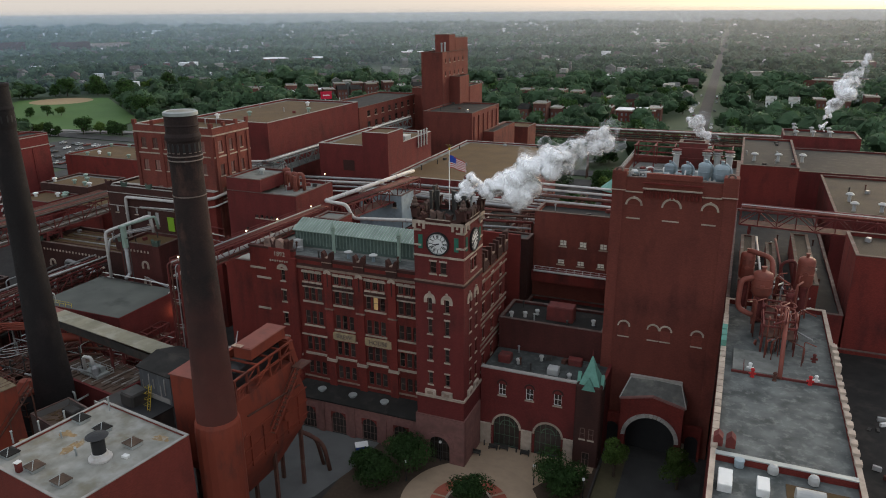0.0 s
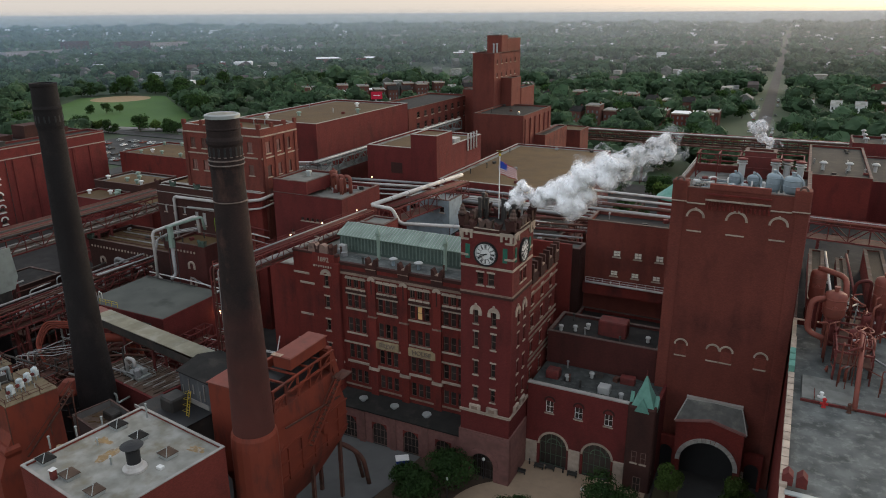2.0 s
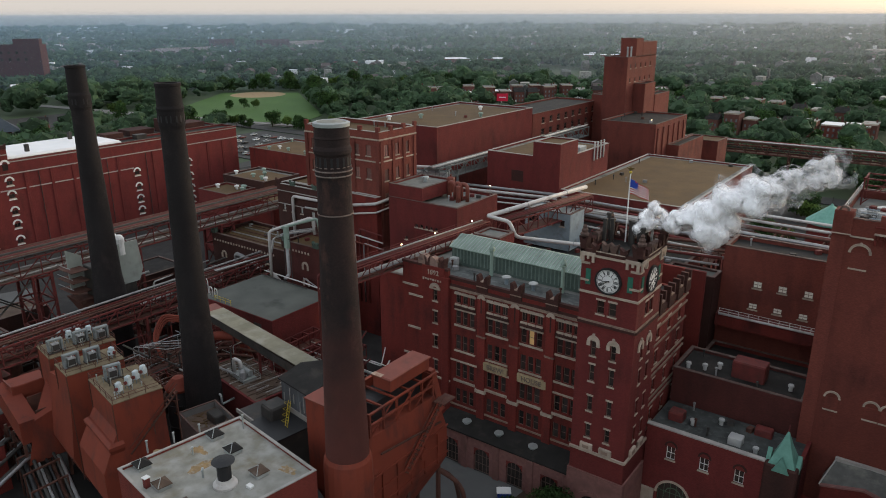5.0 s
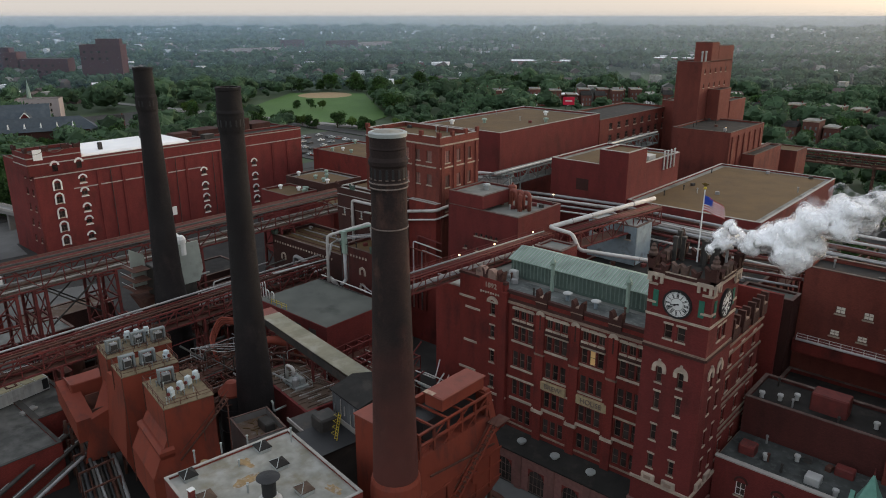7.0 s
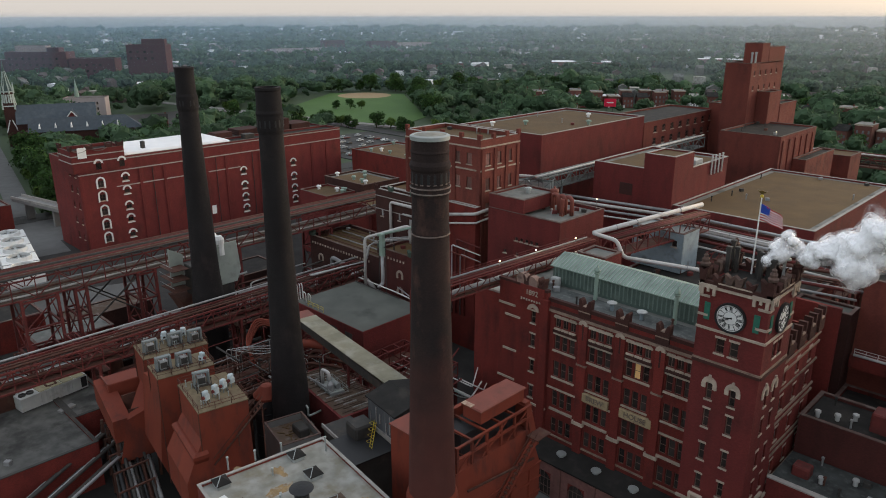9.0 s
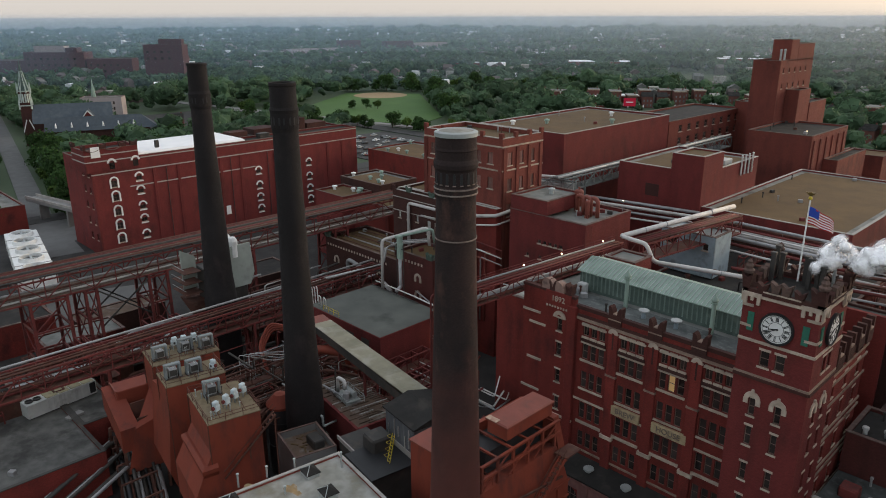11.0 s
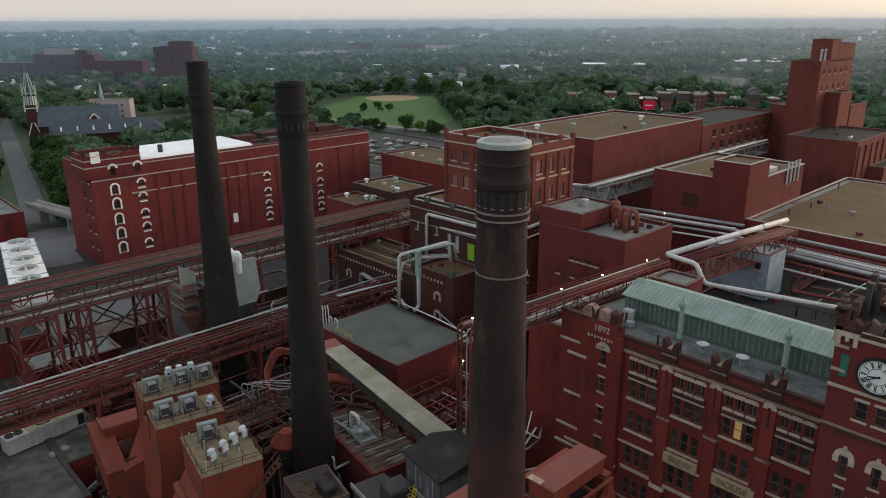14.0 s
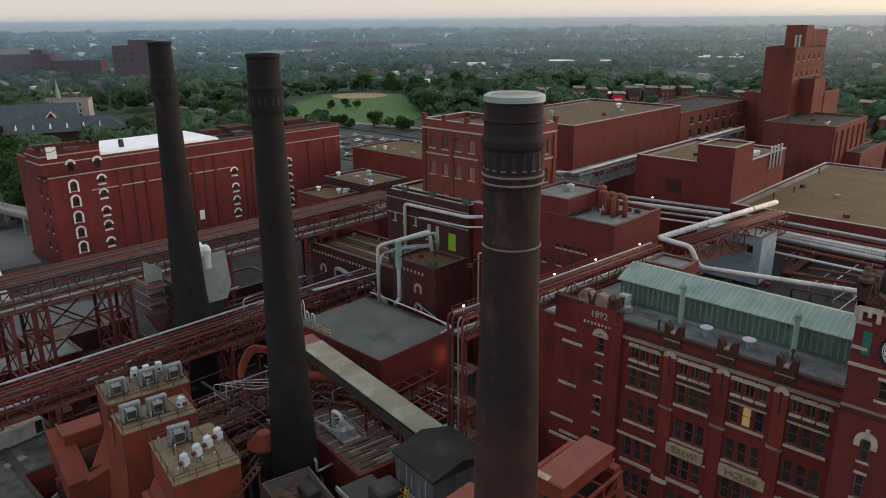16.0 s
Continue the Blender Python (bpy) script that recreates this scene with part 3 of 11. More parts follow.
# left pavilion
facade(-77.5, -68.0, FY - 0.35, 0.0, 32.3, [(-71.1, z, 0.9, h, 0, 1, {"head": True}) for z, h in ((26.6, 2.0), (22.6, 2.1), (18.2, 2.1), (13.6, 2.1), (9.0, 2.1))], m=BRICK_OX)
r = arch_ring(-70.65, 28.7, 0.5, 1.1, FY - 0.55, FY - 0.3, 12)
bh_part("stone_arch", r, STONE)
for z, a, b in ((28.3, -77.5, -74.2), (26.5, -76.2, -73.2), (15.3, -77.5, -74.0), (13.2, -76.0, -73.0), (20.5, -76.5, -73.8)):
    bh_part("stone_stripe", Shape().box(a, b, FY - 0.5, FY - 0.3, z, z + 0.34), STONE)
bh_part("corner_pier", Shape().bevel(-69.2, -67.7, FY - 0.75, FY + 0.3, 0, 31.2, 0.1), BRICK_OX)
bh_part("band", Shape().box(-77.6, -67.6, FY - 0.55, FY - 0.3, 12.4, 12.75), STONE)
bh_part("parapet", Shape().box(-77.6, -68.0, FY - 0.5, FY + 0.3, 32.3, 32.7), BRICK_DARK)
s = Shape()
for c, rr0 in ((-73.0, 1.05), (-71.1, 0.95)):
    ring = arch_ring(c, 33.3, 0.0, rr0, FY - 0.55, FY + 0.5, 12)
    s.add(ring.v, ring.f)
s.box(-74.0, -70.0, FY - 0.5, FY + 0.4, 32.7, 33.35)
bh_part("scroll_gable", s, CARVED, "two carved stone scrolls")
bh_part("date_panel", Shape().bevel(-73.2, -68.6, FY - 0.6, FY - 0.3, 30.3, 32.7, 0.08), BRICK_OX)
for px in (-72.1, -69.2):
    s = Shape().box(px - 0.45, px + 0.45, FY - 0.58, FY + 0.6, 32.7, 33.3)
    for sx in (-1, 1):
        s.rings([[(px + sx * x, y, z) for x, z in ((0.45, 33.3), (0.1, 33.3), (0.2, 33.9), (0.55, 34.35), (0.62, 34.0))] for y in ((FY - 0.58, FY + 0.6) if sx < 0 else (FY + 0.6, FY - 0.58))])
    bh_part("horned_merlon", s, BRICK_DARK)
cu = bpy.data.curves.new("date", "FONT")
cu.body, cu.size, cu.extrude, cu.align_x, cu.align_y = "1892", 1.2, 0.06, "CENTER", "CENTER"
tmp = bpy.data.objects.new("date", cu)
me = bpy.data.meshes.new_from_object(tmp)
me.name = "date_numerals"
bpy.data.objects.remove(tmp)
me.materials.clear()
me.materials.append(STONE)
part("date_numerals", me, None, bh, "raised stone numerals 1892", at=pose(-70.9 - X0, -0.66, 31.6, 90, 0, 0))
for k in range(9):
    bh_part("dentil", Shape().bevel(-73.0 + k * 0.5, -72.72 + k * 0.5, FY - 0.72, FY - 0.58, 30.15 + 0.08 * (k % 2), 30.5, 0.04), STONE)

# side and back walls, roof
part("wall", wall_shape(16.0, 0, 31.0, [], 0.6, 0.61), BRICK_OX, bh, at=pose(0.01, 16, 0, 0, 0, -90))
part("wall", wall_shape(32.5, 0, 31.0, [], 0.6), BRICK_OX, bh, at=pose(32.5, 16, 0, 0, 0, 180))
part("wall", wall_shape(12.0, 0, 31.0, [], 0.6, 0.01), BRICK_OX, bh, at=pose(32.5, 28, 0, 0, 0, -90))
part("wall", wall_shape(10.0, 0, 31.0, [], 0.6), BRICK_OX, bh, at=pose(42.5, 28, 0, 0, 0, 180) @ pose(0, 0.02, 0))
EX = -35.0
eops = []
for i in range(3):
    for z in (27.2, 23.2, 18.6, 13.6, 8.9):
        eops.append((2.0 + i * 4.6, z, 1.1, 2.0))
part("wall", wall_shape(15.0, 0, 31.0, eops, 0.6, 0.61), BRICK_OX, bh, at=pose(EX - X0, 3.5, 0, 0, 0, 90))
for o in eops:
    window(bh, pose(EX - X0, 3.5, 0, 0, 0, 90) @ pose(o[0], 0, o[1]), o[2], o[3], 0, 1, head=True)
for z in (30.2, 28.9, 26.2, 22.4, 21.4, 17.6, 16.6, 12.6):
    bh_part("string_course", Shape().box(EX - 0.05, EX + 0.16, 108.7, 123.5, z, z + 0.3), BROWNSTONE)
bh_part("wall", Shape().box(-45.0, -35.6, 123.0, 123.5, 0, 31.0), BRICK_OX)
for y in (111.2, 115.0, 118.8, 122.4):
    s = Shape().box(EX - 0.7, EX + 0.35, y - 1.1, y + 1.1, 31.0, 32.8)
    s.box(EX - 0.7, EX + 0.35, y - 1.1, y - 0.6, 32.8, 34.3).box(EX - 0.7, EX + 0.35, y + 0.6, y + 1.1, 32.8, 34.3)
    bh_part("horned_merlon", s, BRICK_DARK)
    bh_part("merlon_cap", Shape().bevel(EX - 0.75, EX + 0.4, y - 0.6, y + 0.6, 32.8, 33.05, 0.05), BROWNSTONE)
bh_part("parapet", Shape().box(EX - 0.6, EX + 0.1, 108.7, 123.5, 31.0, 31.9), BRICK_DARK)
bh_part("roof", Shape().box(-77, -45.0, 105.5, 120.4, 30.4, 30.75), ROOF_GREY)
bh_part("roof", Shape().box(-45.0, -35.6, 105.5, 123.0, 30.4, 30.75), ROOF_DARK)

# green monitor roof with standing seams
mx0, mx1, my, mz = -72.6, -43.2, 112.2, 33.8
MONITOR_PANEL = mat("dull_grey_green_glazing", (0.088, 0.122, 0.104), (0.055, 0.078, 0.066), scale=0.7, stain=(0.15, 0.18, 0.155), stain_scale=0.5, stain_amount=0.5)
MONITOR_RIB = mat("weathered_green_rib", (0.165, 0.215, 0.185), (0.11, 0.145, 0.125), scale=0.8)
bh_part("monitor_wall", Shape().box(mx0, mx1, my, my + 7, 30.75, mz), MONITOR_PANEL, "green panelled clerestory wall")
for k in range(int((mx1 - mx0) / 0.7)):
    x = mx0 + 0.3 + k * 0.7
    bh_part("louvre", Shape().box(x, x + 0.2, my - 0.06, my, 31.2, mz - 0.25), MONITOR_RIB)
mon = Shape().rings([[(x, my - 0.5, mz), (x, my - 0.5, mz + 0.12), (x, my + 3.2, mz + 1.55), (x, my + 7.6, mz + 0.1), (x, my + 7.6, mz)][::-1] for x in (mx0 - 0.3, mx1 + 0.3)])
bh_part("monitor_roof", mon, COPPER, "pale green standing-seam roof")
for k in range(int((mx1 - mx0) / 0.62)):
    x = mx0 + k * 0.62
    bh_part("seam", Shape().rings([[(x, my - 0.5, mz + 0.12), (x + 0.07, my - 0.5, mz + 0.12), (x + 0.07, my - 0.5, mz + 0.22), (x, my - 0.5, mz + 0.22)], [(x, my + 3.2, mz + 1.55), (x + 0.07, my + 3.2, mz + 1.55), (x + 0.07, my + 3.2, mz + 1.65), (x, my + 3.2, mz + 1.65)]]), GALV)
bh_part("ledge_roof", Shape().box(mx0 + 0.4, -42.9, 106.2, my - 1.6, 30.75, 31.0), ROOF_WET)

# lean-to arcade at the foot
AY = 101.0
aops = [(bx + 0.55, 0.0, 3.0, 4.4) for bx in BAYS]
part("arcade_wall", wall_shape(25.0, 0, 6.2, [(o[0] + 67.6, *o[1:]) for o in aops], 0.6), STONE_RED, bh, at=pose(-67.6 - X0, AY - FY, 0))
for o in aops:
    fill = arch_fill(o[0], o[0] + 3.0, 2.9, 4.4, AY + 0.01, AY + 0.55)
    bh_part("spandrel", fill, BRICK_OX)
    window(bh, pose(o[0] - X0, AY - FY, 0), 3.0, 4.4, 3, 2, sill=False, deep=0.4)
bh_part("arcade_roof", Shape().rings([[(x, AY - 0.3, 6.2), (x, AY - 0.3, 6.45), (x, FY, 7.5), (x, FY, 7.2)][::-1] for x in (-67.8, -42.6)]), ROOF_DARK, "dark lean-to roof over the arcade")
bh_part("wall", Shape().box(-68.0, -67.6, AY, FY, 0, 6.3), STONE_RED)
for px in (-67.3, -62.0, -55.8, -49.6, -43.2):
    bh_part("pier", Shape().bevel(px - 0.6, px + 0.6, AY - 0.35, AY + 0.1, 0, 6.1, 0.08), STONE_RED)
for x in (-56.6, -50.3, -62.9):
    bh_part("roof_vent", Shape().lathe([(0.55, 6.9), (0.55, 7.25), (0.8, 7.25), (0.75, 7.45), (0.0, 7.5)], (x, 103.0), 14), GALV, "round grey roof ventilator")

# tower
TX0, TX1, TY1 = -42.6, -34.4, 108.6
tops = []
for cx in (-40.1, -37.2):
    tops += [(cx - 0.38, 27.3, 0.76, 2.2, 0, 1), (cx - 0.38, 23.4, 0.76, 2.5, 0, 1), (cx - 0.38, 18.7, 0.76, 2.3, 0, 1), (cx - 0.38, 14.4, 0.76, 2.1, 0, 1)]
tops += [(-40.0, 33.7, 1.05, 1.9, 0, 1), (-38.3, 33.7, 1.05, 1.9, 0, 1), (-40.6, 0.0, 3.8, 4.6, 3, 2)]
TW = TX1 - TX0
tmain = [o for o in tops if o[1] > 9]
part("tower_wall", wall_shape(TW, 8.6, 42.0, [(o[0] - TX0, *o[1:4]) for o in tmain], 0.6), BRICK, bh, at=pose(TX0 - X0, TY - FY, 0))
part("tower_base", wall_shape(TW + 0.5, 0.0, 8.6, [(-40.6 - TX0 + 0.25, 0.0, 3.8, 4.9)], 0.9), STONE_RED, bh, "rock-faced pink granite base", at=pose(TX0 - 0.25 - X0, TY - 0.25 - FY, 0))
bh_part("spandrel", arch_fill(-40.6, -36.8, 3.0, 4.9, TY - 0.2, TY + 0.6), STONE_RED)
bh_part("stone_arch", arch_ring(-38.7, 3.0, 1.95, 2.75, TY - 0.42, TY + 0.1, 14), STONE_RED)
window(bh, pose(-40.6 - X0, TY - FY, 0.0), 3.8, 4.9, 4, 2, sill=False, deep=0.45, frame_mat=DARK_STEEL)
TD = TY1 - TY
sops = [(cy - 0.38, z, 0.76, 2.2) for cy in (3.0, 5.6) for z in (27.3, 23.4, 18.7, 14.4)] + [(3.0, 33.7, 1.05, 1.9), (4.6, 33.7, 1.05, 1.9)]
part("tower_wall", wall_shape(TD, 8.6, 42.0, sops, 0.6, 0.6), BRICK, bh, at=pose(TX1 - X0, TY - FY, 0, 0, 0, 90))
part("tower_base", wall_shape(TD + 0.25, 0, 8.6, [], 0.9, 0.9), STONE_RED, bh, at=pose(TX1 + 0.25 - X0, TY - 0.25 - FY, 0, 0, 0, 90))
part("tower_wall", wall_shape(TW, 28.0, 42.0, [], 0.6), BRICK, bh, at=pose(TX1 - X0, TY1 - FY, 0, 0, 0, 180))
part("tower_wall", wall_shape(TD, 6.0, 42.0, [], 0.6, 0.6), BRICK, bh, at=pose(TX0 - X0, TY1 - FY, 0, 0, 0, -90))
for m, offs in ((pose(TX0 - X0, TY - FY, 0), tmain), (pose(TX1 - X0, TY - FY, 0, 0, 0, 90), sops)):
    for o in offs:
        u = o[0] - TX0 if offs is tmain else o[0]
        window(bh, m @ pose(u, 0, o[1]), o[2], o[3], 0, 1, head=True)


def both_faces(name, shape, m, label=""):
    """The same trim on the tower's two seen faces."""
    for pm in (pose(TX0 - X0, TY - FY, 0), pose(TX1 - X0, TY - FY, 0, 0, 0, 90)):
        part(name, Shape().add(list(shape.v), list(shape.f)), m, bh, label, at=pm)


for z0, z1, o in ((31.9, 32.25, 0.24), (32.25, 32.5, 0.12), (36.35, 36.65, 0.16), (41.6, 41.9, 0.2)):
    both_faces("band", Shape().box(-0.05, TW + 0.05, -o, 0.0, z0, z1), STONE if z0 > 33 else BRICK_DARK if z0 < 32 else BROWNSTONE)
for z in (40.4, 38.0):
    for a, b in ((0.0, 1.25), (TW - 1.25, TW)):
        both_faces("stone_stripe", Shape().box(a, b, -0.12, 0, z, z + 0.3), STONE)
for c in (2.5, 5.4):
    both_faces("stone_arch", arch_ring(c, 29.4, 0.42, 0.92, -0.18, 0.02, 12), STONE)
    both_faces("stone_key", Shape().bevel(c - 0.17, c + 0.17, -0.24, 0.02, 30.2, 30.62, 0.04), STONE)
    for e in (c - 0.98, c + 0.44):
        both_faces("stone_drop", Shape().bevel(e, e + 0.54, -0.18, 0.02, 28.75, 29.42, 0.05), STONE)
    both_faces("stone_corbel", Shape().bevel(c - 0.95, c + 0.95, -0.4, 0.02, 12.4, 13.5, 0.1), STONE)
    both_faces("corbel_panel", Shape().box(c - 0.5, c + 0.5, -0.43, -0.38, 12.7, 13.2), BROWNSTONE)
both_faces("band", Shape().box(-0.1, TW + 0.1, -0.25, 0, 12.0, 12.4), STONE)
SHUTTER = mat("dark_green_shutter_paint", (0.035, 0.135, 0.095), (0.025, 0.10, 0.07), scale=1.5)
for k in (1.1, 7.0):
    both_faces("green_shutter", Shape().box(k - 0.35, k + 0.35, -0.1, 0.0, 37.6, 39.8), SHUTTER)

# clocks
ROMAN = ["XII", "I", "II", "III", "IIII", "V", "VI", "VII", "VIII", "IX", "X", "XI"]
for pm in (pose(-38.6 - X0, TY - FY, 38.6), pose(TX1 - X0, 104.4 - FY, 38.6, 0, 0, 90)):
    clock = part("clock", arch_ring(0, 0, 1.62, 1.86, -0.34, 0.0, 40, span=(0, 360)), BLACK_STEEL, bh, "black-rimmed white clock face", at=pm)
    dial = Shape()
    dial.rings([[(1.63 * math.cos(2 * math.pi * i / 40), y, 1.63 * math.sin(2 * math.pi * i / 40)) for i in range(40)] for y in (0.0, -0.22)])
    part("dial", dial, WHITE_PAINT, clock)
    part("minute_ring", arch_ring(0, 0, 1.47, 1.51, -0.24, -0.2, 40, span=(0, 360)).add(*(lambda q: (q.v, q.f))(arch_ring(0, 0, 0.78, 0.83, -0.24, -0.2, 40, span=(0, 360)))), BLACK_STEEL, clock)
    for k in range(12):
        a = radians(90 - 30 * k)
        s = Shape()
        n = len(ROMAN[k])
        for j in range(n):
            off = (j - (n - 1) / 2) * 0.115
            s.add([(off + u, y, v) for u in (-0.038, 0.038) for y in (-0.25, -0.2) for v in (-0.26, 0.26)], [(0, 4, 5, 1), (2, 3, 7, 6), (0, 1, 3, 2), (4, 6, 7, 5), (0, 2, 6, 4), (1, 5, 7, 3)])
        part("numeral", s, BLACK_STEEL, clock, at=pose(1.15 * math.cos(a), 0, 1.15 * math.sin(a), 0, 90 - math.degrees(a), 0))
    for name, ang, l, w in (("hour_pointer", 8 * 30 + 20, 0.85, 0.09), ("minute_pointer", 238, 1.35, 0.06)):
        part(name, Shape().rings([[(-w, y, -0.25), (w, y, -0.25), (w * 0.5, y, l), (-w * 0.5, y, l)] for y in (-0.31, -0.27)]), BLACK_STEEL, clock, at=pose(0, 0, 0, 0, ang, 0))

# battlements and finials of the tower
CROWN = mat("soot_streaked_carved_stone", (0.13, 0.082, 0.066), (0.075, 0.05, 0.042), scale=2.2, stain=(0.05, 0.038, 0.034), stain_scale=0.9, stain_amount=0.7, bump=0.4)
for side in (0, 1, 2, 3):
    L = TW if side % 2 == 0 else TD
    pm = (pose(TX0 - X0, TY - FY, 42), pose(TX1 - X0, TY - FY, 42, 0, 0, 90), pose(TX1 - X0, TY1 - FY, 42, 0, 0, 180), pose(TX0 - X0, TY1 - FY, 42, 0, 0, -90))[side]
    part("parapet", Shape().box(-0.15, L + 0.15, -0.15, 0.45, 0, 0.5), BRICK_DARK, bh, at=pm)
    for u, h in ((0.1, 1.6), (1.9, 0.9), (3.3, 1.3), (4.4, 1.3), (5.8, 0.9), (7.4, 1.6)):
        out = [(u + 0.05 + a, b) for a, b in ((-0.36, 0.5), (0.36, 0.5), (0.42, h * 0.7), (0.62, h + 0.55), (0.2, h + 0.3), (0.0, h + 0.12), (-0.2, h + 0.3), (-0.62, h + 0.55), (-0.42, h * 0.7))]
        part("merlon", Shape().rings([[(a, y, b) for a, b in out] for y in (0.5, -0.22)]), CROWN if 3 < u < 5 else BRICK_DARK, bh, at=pm)
    for u in (0.0, L - 2.0):
        part("corner_bracket", Shape().box(u, u + 2.0, -0.3, 0.0, -0.35, 0.12).box(u + 0.1, u + 0.45, -0.3, 0.0, -1.2, -0.35).box(u + 0.85, u + 1.15, -0.3, 0.0, -0.8, -0.35).box(u + 1.55, u + 1.9, -0.3, 0.0, -1.2, -0.35), STONE, bh, "carved cream corner bracket", at=pm)
    part("parapet_coping", Shape().box(2.1, L - 2.1, -0.24, -0.15, 0.38, 0.54), STONE, bh, at=pm)
for fx, fy in ((TX0, TY), (TX1, TY), (TX1, TY1), (TX0, TY1)):
    bh_part("corner_finial", Shape().lathe([(0.55, 44.2), (0.62, 44.5), (0.4, 44.7), (0.45, 45.0), (0.25, 45.3), (0.3, 45.5), (0.0, 45.8)], (fx + (0.15 if fx < -40 else -0.15), fy + 0.15), 10), CROWN)
bh_part("tower_roof", Shape().box(TX0 + 0.5, TX1 - 0.5, TY + 0.5, TY1 - 0.5, 41.5, 41.9), ROOF_DARK)
for fx, fy, h in ((-37.9, 105.6, 3.4), (-37.1, 105.9, 3.9), (-36.4, 105.3, 2.8), (-38.7, 106.8, 3.2), (-42.2, 107.4, 3.6), (-41.4, 106.9, 3.0), (-41.9, 105.4, 3.3), (-37.0, 108.4, 2.9)):
    bh_part("steam_pipe", Shape().bevel(fx - 0.24, fx + 0.24, fy - 0.24, fy + 0.24, 41.9, 41.9 + h, 0.06).bevel(fx - 0.32, fx + 0.32, fy - 0.32, fy + 0.32, 41.9 + h, 42.2 + h, 0.06), DARK_STEEL, "dark steel vent shaft")
bh_part("vent_cap", Shape().lathe([(0.18, 41.9), (0.18, 44.6), (0.7, 44.7), (0.66, 44.9), (0.2, 45.2), (0.0, 45.25)], (-35.9, 107.4), 12), MACHINE_GREY, "pale mushroom vent cap")

# ---- tall brew block ----
tall = block("stock_house_tower", "tall windowless red brick brewing block with arched panels", -15.6, 117.1, 18.2, 19.0, 47.4, roof=ROOF_GREY, parapet=1.2, walls=BRICK_BROWN)
for c, z, r in ((3.4, 43.0, 1.15), (9.1, 43.0, 1.35), (14.7, 43.0, 1.15)):
    part("stone_arch", arch_ring(c, z, r - 0.12, r + 0.18, -0.2, 0.0, 14), STONE, tall)
    part("keystone", Shape().bevel(c - 0.14, c + 0.14, -0.24, 0.0, z + r - 0.1, z + r + 0.3, 0.03), STONE, tall)
    part("stone_sill", Shape().box(c - r + 0.1, c + r - 0.1, -0.14, 0.0, 40.75, 40.95), STONE, tall)
    part("blind_panel", Shape().box(c - r + 0.14, c + r - 0.14, -0.05, 0.0, 40.95, z), BRICK_BROWN, tall)
for c in (3.3, 8.05, 10.0, 14.9):
    part("stone_arch", arch_ring(c, 22.2, 0.80, 1.05, -0.18, 0.0, 12), STONE, tall)
    part("stone_sill", Shape().box(c - 0.9, c + 0.9, -0.12, 0.0, 20.2, 20.4), STONE, tall)
    part("blind_panel", Shape().box(c - 0.8, c + 0.8, -0.05, 0.0, 20.4, 22.2), BRICK_BROWN, tall)
for a, b in ((0.0, 1.6), (16.6, 18.2)):
    part("pilaster", Shape().bevel(a - (0.15 if a == 0 else 0), b + (0.15 if b > 18 else 0), -0.12, 0.0, 0.0, 39.0 if 1 < a < 16 else 45.2, 0.05), BRICK_BROWN, tall)
part("cornice", Shape().box(4.6, 13.4, -0.5, 0.0, 45.75, 45.92), STONE, tall)
for k in range(15):
    part("corbel", Shape().bevel(4.7 + k * 0.6, 4.98 + k * 0.6, -0.3, 0.0, 44.4, 45.1, 0.06), BRICK_OX, tall)
part("cornice", Shape().box(4.6, 13.4, -0.4, 0.0, 46.6, 46.8), BRICK_OX, tall)
part("raised_parapet", Shape().box(5.0, 13.2, -0.2, 0.5, 47.4, 48.2), BRICK_BROWN, tall)
for a in (0.0, 16.4):
    part("corner_turret", Shape().bevel(a - 0.2, a + 2.0, -0.4, 1.8, 45.2, 48.4, 0.15), BRICK_BROWN, tall)
    part("stone_arch", arch_ring(a + 0.9, 48.4, 0.35, 0.62, -0.4, 0.1, 10), COPING_DULL, tall)
    part("band", Shape().box(a - 0.25, a + 2.05, -0.46, -0.38, 45.3, 45.45), STONE, tall)

for k in range(22):
    part("dentil", Shape().box(4.8 + k * 0.39, 5.0 + k * 0.39, -0.36, -0.02, 45.2, 45.6), BRICK_OX, tall)
for a, b in ((2.0, 4.6), (13.4, 16.2)):
    part("cornice", Shape().box(a, b, -0.3, 0.0, 45.05, 45.2), STONE, tall)

# gate house in front of it
gate = thing("gate_portico", "brick gateway with large arch and grey slate roof", "gateway", (-11.3, 113.2, 0))
GW, GD = 10.0, 3.88
part("front_wall", wall_shape(GW, 0, 10.3, [(1.0, 0, 8.0, 8.2)], 1.0), BRICK_OX, gate)
part("spandrel", arch_fill(1.0, 9.0, 4.2, 8.2, 0.0, 1.0, 18), BRICK_OX, gate)
for k in range(21):
    a0, a1 = radians(180 * k / 21 + 0.5), radians(180 * (k + 1) / 21 - 0.5)
    part("voussoir", Shape().rings([[(5 + r * math.cos(a), y, 4.2 + r * math.sin(a)) for r, a in ((4.0, a0), (4.65, a0), (4.65, a1), (4.0, a1))] for y in (0.3, -0.25)]), COPING, gate)
part("gable_front", Shape().rings([[(0, y, 10.3), (GW, y, 10.3), (GW, y, 10.75), (5, y, 12.0), (0, y, 10.75)] for y in (1.0, -0.02)]), BRICK_OX, gate)
part("gable_coping", Shape().rings([[(-0.2, y, 10.75), (5, y, 12.0), (10.2, y, 10.75), (10.2, y, 11.0), (5, y, 12.28), (-0.2, y, 11.0)] for y in (0.3, -0.25)]), STONE_RED, gate)
